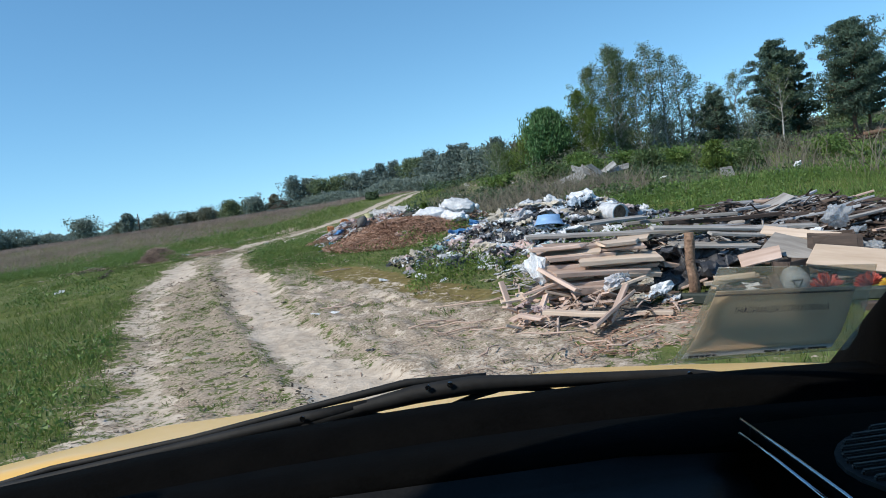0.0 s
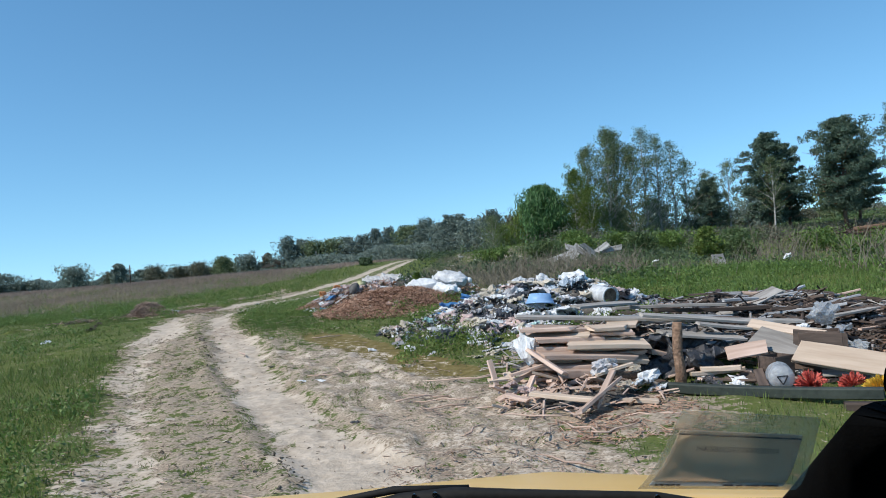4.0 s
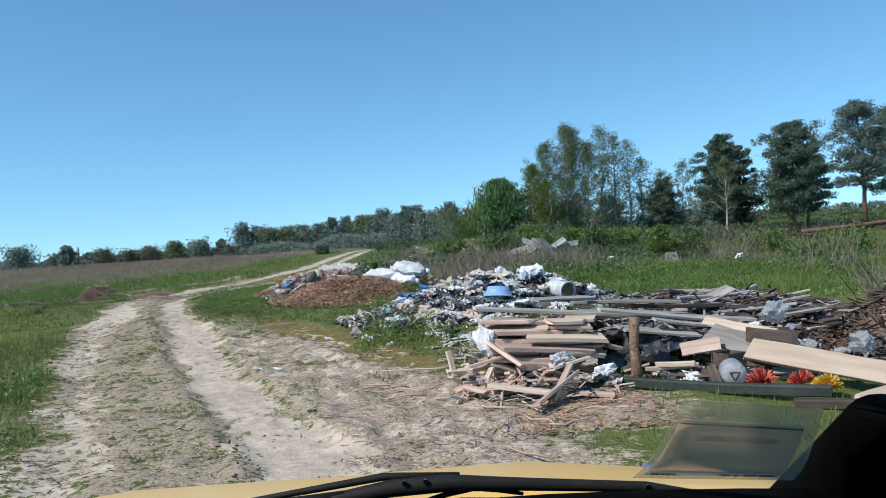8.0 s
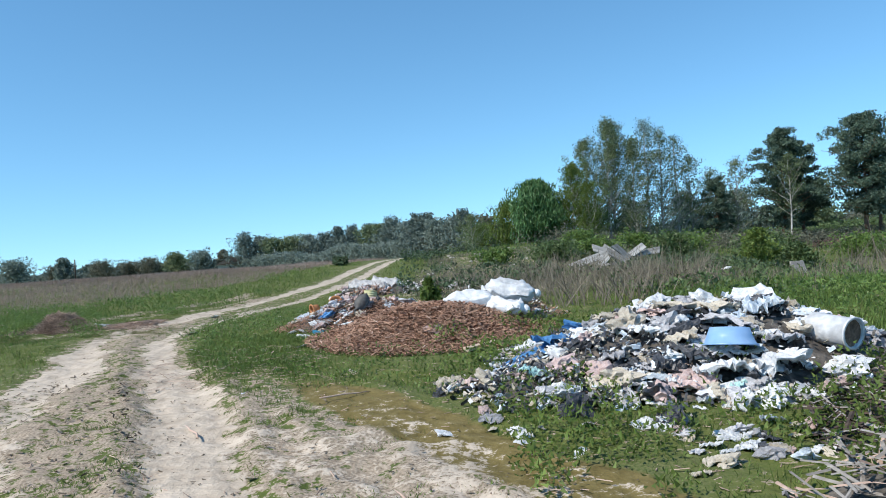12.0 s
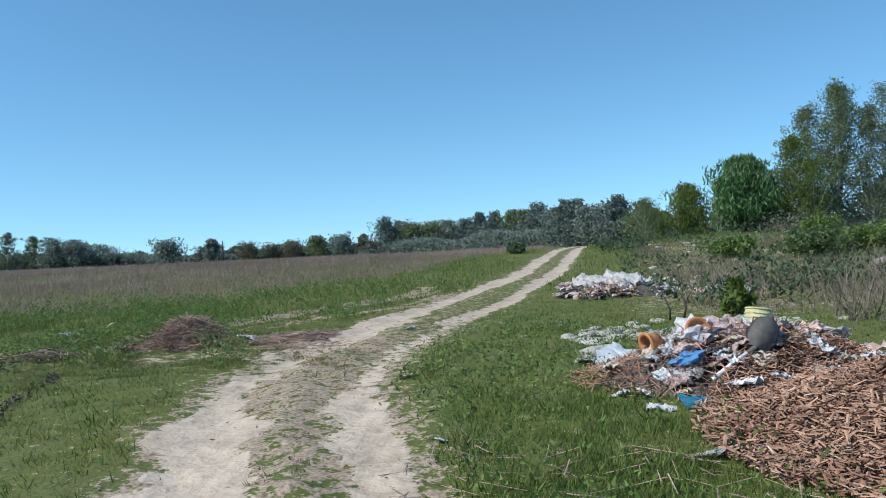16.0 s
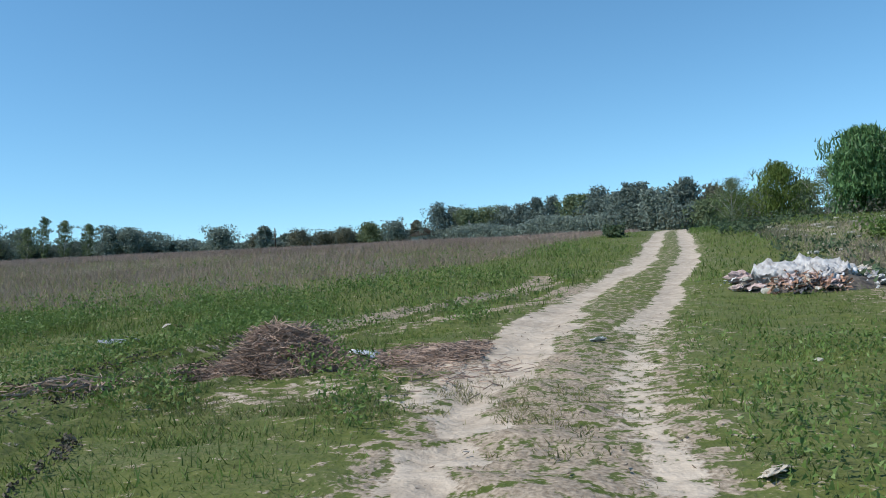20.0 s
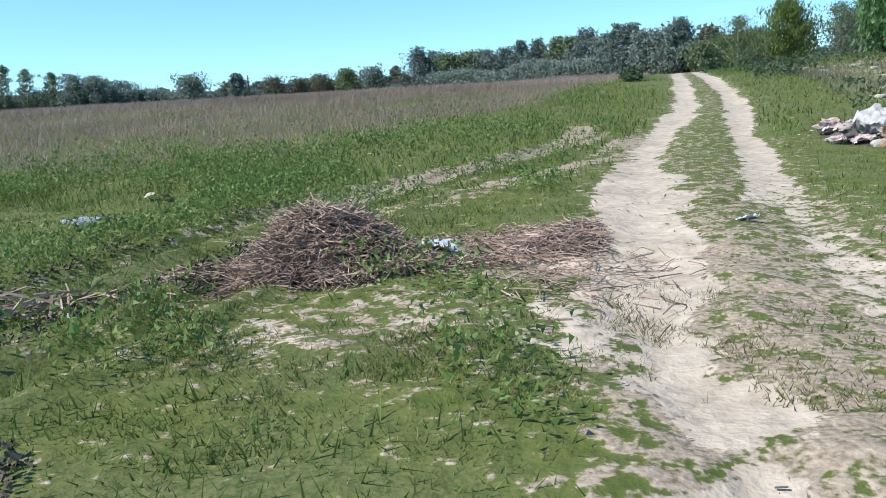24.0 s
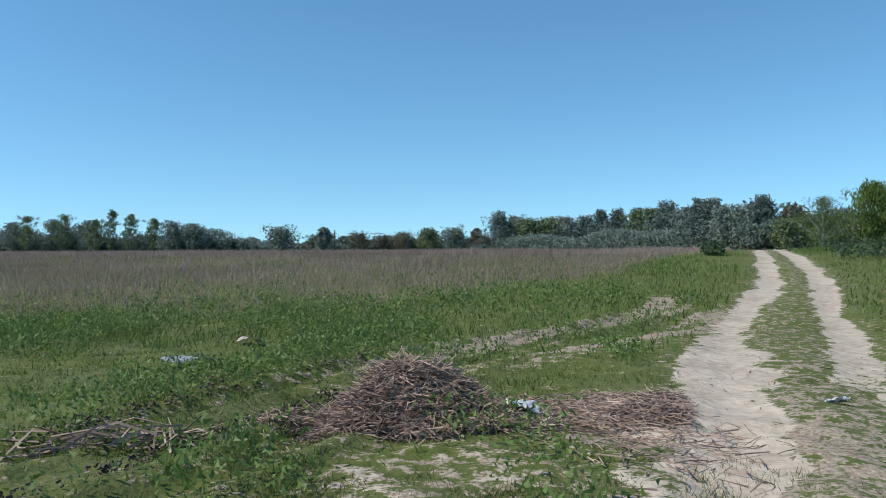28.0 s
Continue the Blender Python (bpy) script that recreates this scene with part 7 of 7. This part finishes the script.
def build_car():
    car = empty("car", Matrix.Translation((CX, 0, 0)))
    car.matrix_world = Matrix.Identity(4)
    xs = [CX + .86 * s for s in (-1, -.92, -.75, -.5, -.25, 0, .25, .5, .75, .92, 1)]

    def arc(x, drop, turn=2.0):
        return drop * abs((x - CX) / .86) ** turn

    def bulge(x):
        return .012 * math.exp(-((abs(x - CX) - .38) / .16) ** 2)

    hood = [[(x, y - .05 * abs((x - CX) / .86) ** 2, z + .012 - arc(x, .02 + .005 * k, 3.4) + bulge(x)) for x in xs] for k, (y, z) in enumerate([(1.17, 1.022), (1.3, 1.012), (1.45, .99), (1.6, .962), (1.72, .934), (1.85, .896), (2.0, .845), (2.2, .77), (2.32, .66), (2.34, .5)])]
    loft("hood", hood, PAINT, car, "yellow painted hood")
    cowl = [[(x, y - .06 * abs((x - CX) / .86) ** 2, z - arc(x, .02, 2.6)) for x in xs] for y, z in [(1.03, 1.06), (1.09, 1.035), (1.16, 1.024)]]
    loft("cowl", cowl, BLACK_RUBBER, car, "black plastic cowl below the windscreen")
    # dashboard: lip against the glass, a ridge, and the rim of a sunken tray
    wide = [CX + .72 * s for s in (-1, -.92, -.75, -.5, -.25, 0, .25, .5, .68, .85, 1)]
    dash = [[(x, y - .05 * abs((x - .14) / .8) ** 2.2, z - .03 * abs((x - .16) / .7) ** 2) for x in wide] for y, z in [(1.04, 1.07), (1.02, 1.098), (1.0, 1.106), (.96, 1.107), (.93, 1.1), (.915, 1.086), (.9, 1.086), (.885, 1.096), (.84, 1.1), (.80, 1.1), (.785, 1.092)]]
    loft("dashboard", dash, BLACK_DASH, car, "black grained dashboard top")
    tray = [[(x, y, z - .02 * max(0, (x - .2) / .2) ** 2 * (y < .7)) for x in (-.75, -.4, -.1, .1, .2, .3, .38, .425)] for y, z in [(.783, 1.088), (.775, 1.066), (.74, 1.06), (.66, 1.062), (.56, 1.075), (.5, 1.08), (.45, 1.04), (.43, .9), (.42, .6)]]
    loft("tray", tray, TRAY, car, "grained black tray in the dashboard")
    pad = [[(x, y, z - .02 * ((x - .44) / .25) ** 2) for x in (.44, .5, .58, .66, .72)] for y, z in [(.79, 1.09), (.78, 1.104), (.7, 1.106), (.6, 1.106), (.5, 1.1), (.45, 1.05), (.43, .9), (.42, .6)]]
    loft("corner_pad", pad, BLACK_DASH, car, "black dashboard corner")
    grille = empty("speaker_grille", Matrix.Identity(4))
    grille.parent = car
    rim = [(.545 + .085 * math.cos(2 * math.pi * k / 28), .635 + .085 * math.sin(2 * math.pi * k / 28)) for k in range(28)]
    verts = [(x, y, z - .02 * ((x - .44) / .25) ** 2) for z in (1.104, 1.1095) for x, y in rim]
    part_me("panel", mesh_of("panel", verts, [tuple(range(28, 56))] + [(k, (k + 1) % 28, (k + 1) % 28 + 28, k + 28) for k in range(28)], BLACK_RUBBER), grille)
    for k in range(13):
        y = .56 + k * .0125
        half_w = math.sqrt(max(.0004, .08 ** 2 - (y - .635) ** 2))
        z = 1.1105 - .02 * (.105 / .25) ** 2
        box("slat", (.545 - half_w, y - .003, z - .004), (.545 + half_w, y + .003, z + .006), GRILLE_EDGE, grille, bevel=.0015)
    for pts in ([(.433, .785, 1.108), (.437, .7, 1.108), (.442, .6, 1.106), (.446, .5, 1.1)], [(.426, .77, 1.1), (.43, .7, 1.1), (.434, .6, 1.098)]):
        v, f = tube_chain(pts, [.0016] * len(pts), 8)
        part_me("trim_strip", mesh_of("trim_strip", v, f, CHROME, True), car, "thin bright trim strip")
    # windscreen pillars, header and roof
    for side in (1, -1):
        pts = [(.715, 1.10, .995), (.722, 1.0, 1.075), (.734, .9, 1.160), (.738, .8, 1.246), (.732, .70, 1.37), (.715, .62, 1.50), (.70, .56, 1.64), (.69, .5, 1.765)]
        if side < 0:
            pts = [(2 * CX - x, y, z) for x, y, z in pts]
        v, f = tube_chain(pts, [.075] * 6 + [.07, .06], 24)
        part_me("pillar", mesh_of("pillar", v, f, BLACK_DASH, True), car, "dark windscreen pillar")
        x = CX + side * .84
        box("door_trim", (min(x, x + .07 * side), -.35, .4), (max(x, x + .07 * side), 1.0, 1.1), BLACK_DASH, car, "dark door lining")
    # Unseen roof, its front edge set forward so its shadow covers the dashboard.
    def front(x, y):
        return min(y, .42 + .18 * min(1.0, max(0.0, (x + .6) / .5)))

    roof = [[(x, front(x, y), z - arc(x, .06)) for x in xs] for y, z in [(.64, 1.80), (.45, 1.81), (.3, 1.815), (.15, 1.82), (-.5, 1.83), (-1.3, 1.78), (-1.55, 1.62)]]
    loft("roof", roof, PAINT, car, thick=.05)
    lining = [[(x, front(x, y) - .01, z - .056 - arc(x, .06)) for x in xs] for y, z in [(.64, 1.80), (.45, 1.81), (.28, 1.815), (.15, 1.82), (-.5, 1.83), (-1.3, 1.78), (-1.5, 1.64)]]
    loft("headlining", lining, LINING, car, "dark grey headlining", thick=.006)
    # Unseen body panels, added to close the cabin and darken it.
    for s in (-1, 1):
        x = CX + s * .92
        box("door", (min(x, x + .05 * s), -.35, .32), (max(x, x + .05 * s), .95, 1.08), PAINT, car)
        box("rear_door", (min(x, x + .05 * s), -1.5, .32), (max(x, x + .05 * s), -.36, 1.08), PAINT, car)
        box("fender", (min(x, x + .05 * s), .97, .45), (max(x, x + .05 * s), 2.1, .76), PAINT, car)
        box("rear_pillar", (min(x, x + .04 * s), -1.5, 1.05), (max(x, x + .04 * s), -1.2, 1.64), PAINT, car)
        box("door_pillar", (min(x, x + .04 * s), -.42, 1.05), (max(x, x + .04 * s), -.32, 1.66), BLACK_RUBBER, car)
    box("tailgate", (CX - .86, -1.6, .35), (CX + .86, -1.54, 1.6), PAINT, car)
    box("floor_pan", (CX - .85, -1.53, .25), (CX + .85, 1.0, .3), LINING, car)
    box("bumper", (CX - .86, 2.3, .3), (CX + .86, 2.42, .55), BLACK_RUBBER, car, "black plastic bumper", .03)
    box("bulkhead", (CX - .76, 1.0, .3), (CX + .76, 1.03, 1.05), BLACK_RUBBER, car)
    for s in (-1, 1):
        for y in (1.75, -1.0):
            wheel = empty("wheel", Matrix.Identity(4))
            wheel.parent = car
            z = gz1(CX + s * .77, y) + .285
            wheel.matrix_basis = pose(CX + s * .77, y, z, 0, 90, 0)
            for nm, prof, m in (("tyre", [(.17, -.08), (.26, -.085), (.285, -.06), (.29, 0), (.285, .06), (.26, .085), (.17, .08)], BLACK_RUBBER), ("rim", [(.02, -.03), (.16, -.05), (.17, -.07), (.17, .07), (.16, .05), (.02, .03)], CHROME)):
                verts = [(r0 * math.cos(2 * math.pi * k / 24), r0 * math.sin(2 * math.pi * k / 24), h) for r0, h in prof for k in range(24)]
                faces = [(i * 24 + k, i * 24 + (k + 1) % 24, (i + 1) * 24 + (k + 1) % 24, (i + 1) * 24 + k) for i in range(len(prof) - 1) for k in range(24)]
                part_me(nm, mesh_of(nm, verts, faces, m, True), wheel)
    # wiper: arm, frame, claws and blade
    wiper = empty("wiper", Matrix.Identity(4))
    wiper.parent = car
    wiper.matrix_basis = Matrix.Translation((0, 0, -.011))
    arm = [(-.72, 1.1, 1.02), (-.49, 1.1, 1.056), (-.288, 1.1, 1.075), (-.053, 1.1, 1.096), (.04, 1.1, 1.103)]
    v, f = tube_chain(arm, [.010, .009, .008, .010, .008], 8)
    part_me("arm", mesh_of("arm", v, f, BLACK_RUBBER, True), wiper)
    stay = [(-.60, 1.11, 1.045), (-.42, 1.11, 1.073), (-.22, 1.11, 1.088), (-.05, 1.11, 1.108), (.09, 1.11, 1.123), (.2, 1.105, 1.118)]
    v, f = tube_chain(stay, [.004, .005, .005, .005, .006, .005], 8)
    part_me("stay", mesh_of("stay", v, f, BLACK_RUBBER, True), wiper)
    frame_pts = [(-.06, 1.1, 1.09), (.03, 1.1, 1.1), (.1, 1.1, 1.108), (.18, 1.1, 1.11), (.27, 1.1, 1.102), (.47, 1.095, 1.084), (.6, 1.07, 1.062)]
    v, f = tube_chain(frame_pts, [.008, .010, .013, .013, .010, .008, .004], 8)
    part_me("blade_frame", mesh_of("blade_frame", v, f, BLACK_RUBBER, True), wiper)
    box("hinge", (.10, 1.09, 1.102), (.18, 1.11, 1.118), BLACK_RUBBER, wiper, bevel=.005)
    blade = [(-.16, 1.1, 1.062), (.0, 1.1, 1.077), (.2, 1.1, 1.084), (.4, 1.095, 1.07), (.6, 1.07, 1.048)]
    v, f = tube_chain(blade, [.003, .004, .004, .004, .003], 6)
    part_me("blade", mesh_of("blade", v, f, BLACK_RUBBER, True), wiper)
    for x, z in ((.0, 1.092), (.22, 1.098), (.45, 1.08)):
        v, f = tube_chain([(x - .08, 1.1, z - .013), (x - .035, 1.1, z - .003), (x, 1.1, z + .003), (x + .035, 1.1, z - .003), (x + .07, 1.1, z - .012)], [.003, .005, .006, .005, .003], 6)
        part_me("claw", mesh_of("claw", v, f, BLACK_RUBBER, True), wiper)
    for x, z in ((-.055, 1.106), (.12, 1.124), (.15, 1.124), (.47, 1.092)):
        v, f = tube_chain([(x, 1.085, z - .006), (x, 1.088, z - .006)], [.004, .004], 10)
        part_me("rivet", mesh_of("rivet", v, f, CHROME), wiper, "small bright rivet")
    tagged(car, "yellow car with black dashboard standing on the track", "car")
    return car


build_car()


def insurance_card():
    """A grey paper slip in a clear pouch that leans in the corner of the windscreen."""
    root = empty("paper_card", Matrix.Identity(4))
    P = {"tl": Vector((.462, .898, 1.217)), "tr": Vector((.587, .845, 1.211)), "br": Vector((.586, .917, 1.130)), "bl": Vector((.440, 1.006, 1.118))}

    def at(u, v, out=0.0):
        """u along the card, v up it, 0 to 1; out towards the cabin."""
        low, high = P["bl"].lerp(P["br"], u), P["tl"].lerp(P["tr"], u)
        n = (P["br"] - P["bl"]).cross(P["tl"] - P["bl"]).normalized()
        bow = .012 * math.sin(math.pi * v)
        return low.lerp(high, v) + n * (out + bow)

    def sheet(name, u0, u1, v0, v1, out, material, label="", thick=.0012, n=6):
        front = [at(u0 + (u1 - u0) * i / n, v0 + (v1 - v0) * j / n, out) for j in range(n + 1) for i in range(n + 1)]
        back = [at(u0 + (u1 - u0) * i / n, v0 + (v1 - v0) * j / n, out - thick) for j in range(n + 1) for i in range(n + 1)]
        k, faces = len(front), []
        for j in range(n):
            for i in range(n):
                a = j * (n + 1) + i
                faces += [(a, a + 1, a + n + 2, a + n + 1), (k + a, k + a + n + 1, k + a + n + 2, k + a + 1)]
        rim = [i for i in range(n + 1)] + [j * (n + 1) + n for j in range(1, n + 1)] + [n * (n + 1) + i for i in range(n - 1, -1, -1)] + [j * (n + 1) for j in range(n - 1, 0, -1)]
        faces += [(a, b, b + k, a + k) for a, b in zip(rim, rim[1:] + rim[:1])]
        return part_me(name, mesh_of(name, front + back, faces, material, True), root, label)

    sheet("pouch", -.07, 1.09, -.03, 1.22, .004, POUCH, "clear plastic pouch")
    sheet("paper", .0, .99, .16, .97, 0, PAPER, "grey printed paper")
    sheet("white_line", .0, .99, .128, .155, .0012, PAPER_WHITE, "white printed line")
    sheet("strip", .0, .99, .02, .122, .001, PAPER_WHITE, "white printed strip")
    sheet("edge_line", .0, .99, .94, .95, .0025, INK, "dark printed line")
    for u0, u1 in ((.04, .07), (.08, .11), (.125, .155), (.165, .195), (.21, .235), (.56, .64), (.66, .7), (.73, .82), (.84, .95)):
        sheet("printed_bar", u0, u1, .06, .095, .0025, INK, "dark lettering bar", n=1)
    cu = bpy.data.curves.new("heading", "FONT")
    cu.body, cu.size, cu.align_x = "ІНФОРМАЦІЯ СТРАХОВИКА", 1.0, "CENTER"
    tmp = new("heading_text", cu)
    dg = bpy.context.evaluated_depsgraph_get()
    me = bpy.data.meshes.new_from_object(tmp.evaluated_get(dg))
    bpy.data.objects.remove(tmp)
    xs = [v.co.x for v in me.vertices]
    wide = max(xs) - min(xs)
    for v in me.vertices:
        v.co = at(.52 + v.co.x / wide * .66, .76 + v.co.y / wide * .66 * 1.9, .003)
    me.materials.clear()
    me.materials.append(INK)
    part_me("heading", me, root, "dark printed heading")
    return tagged(root, "grey insurance slip in a clear pouch behind the windscreen", "card")


insurance_card()
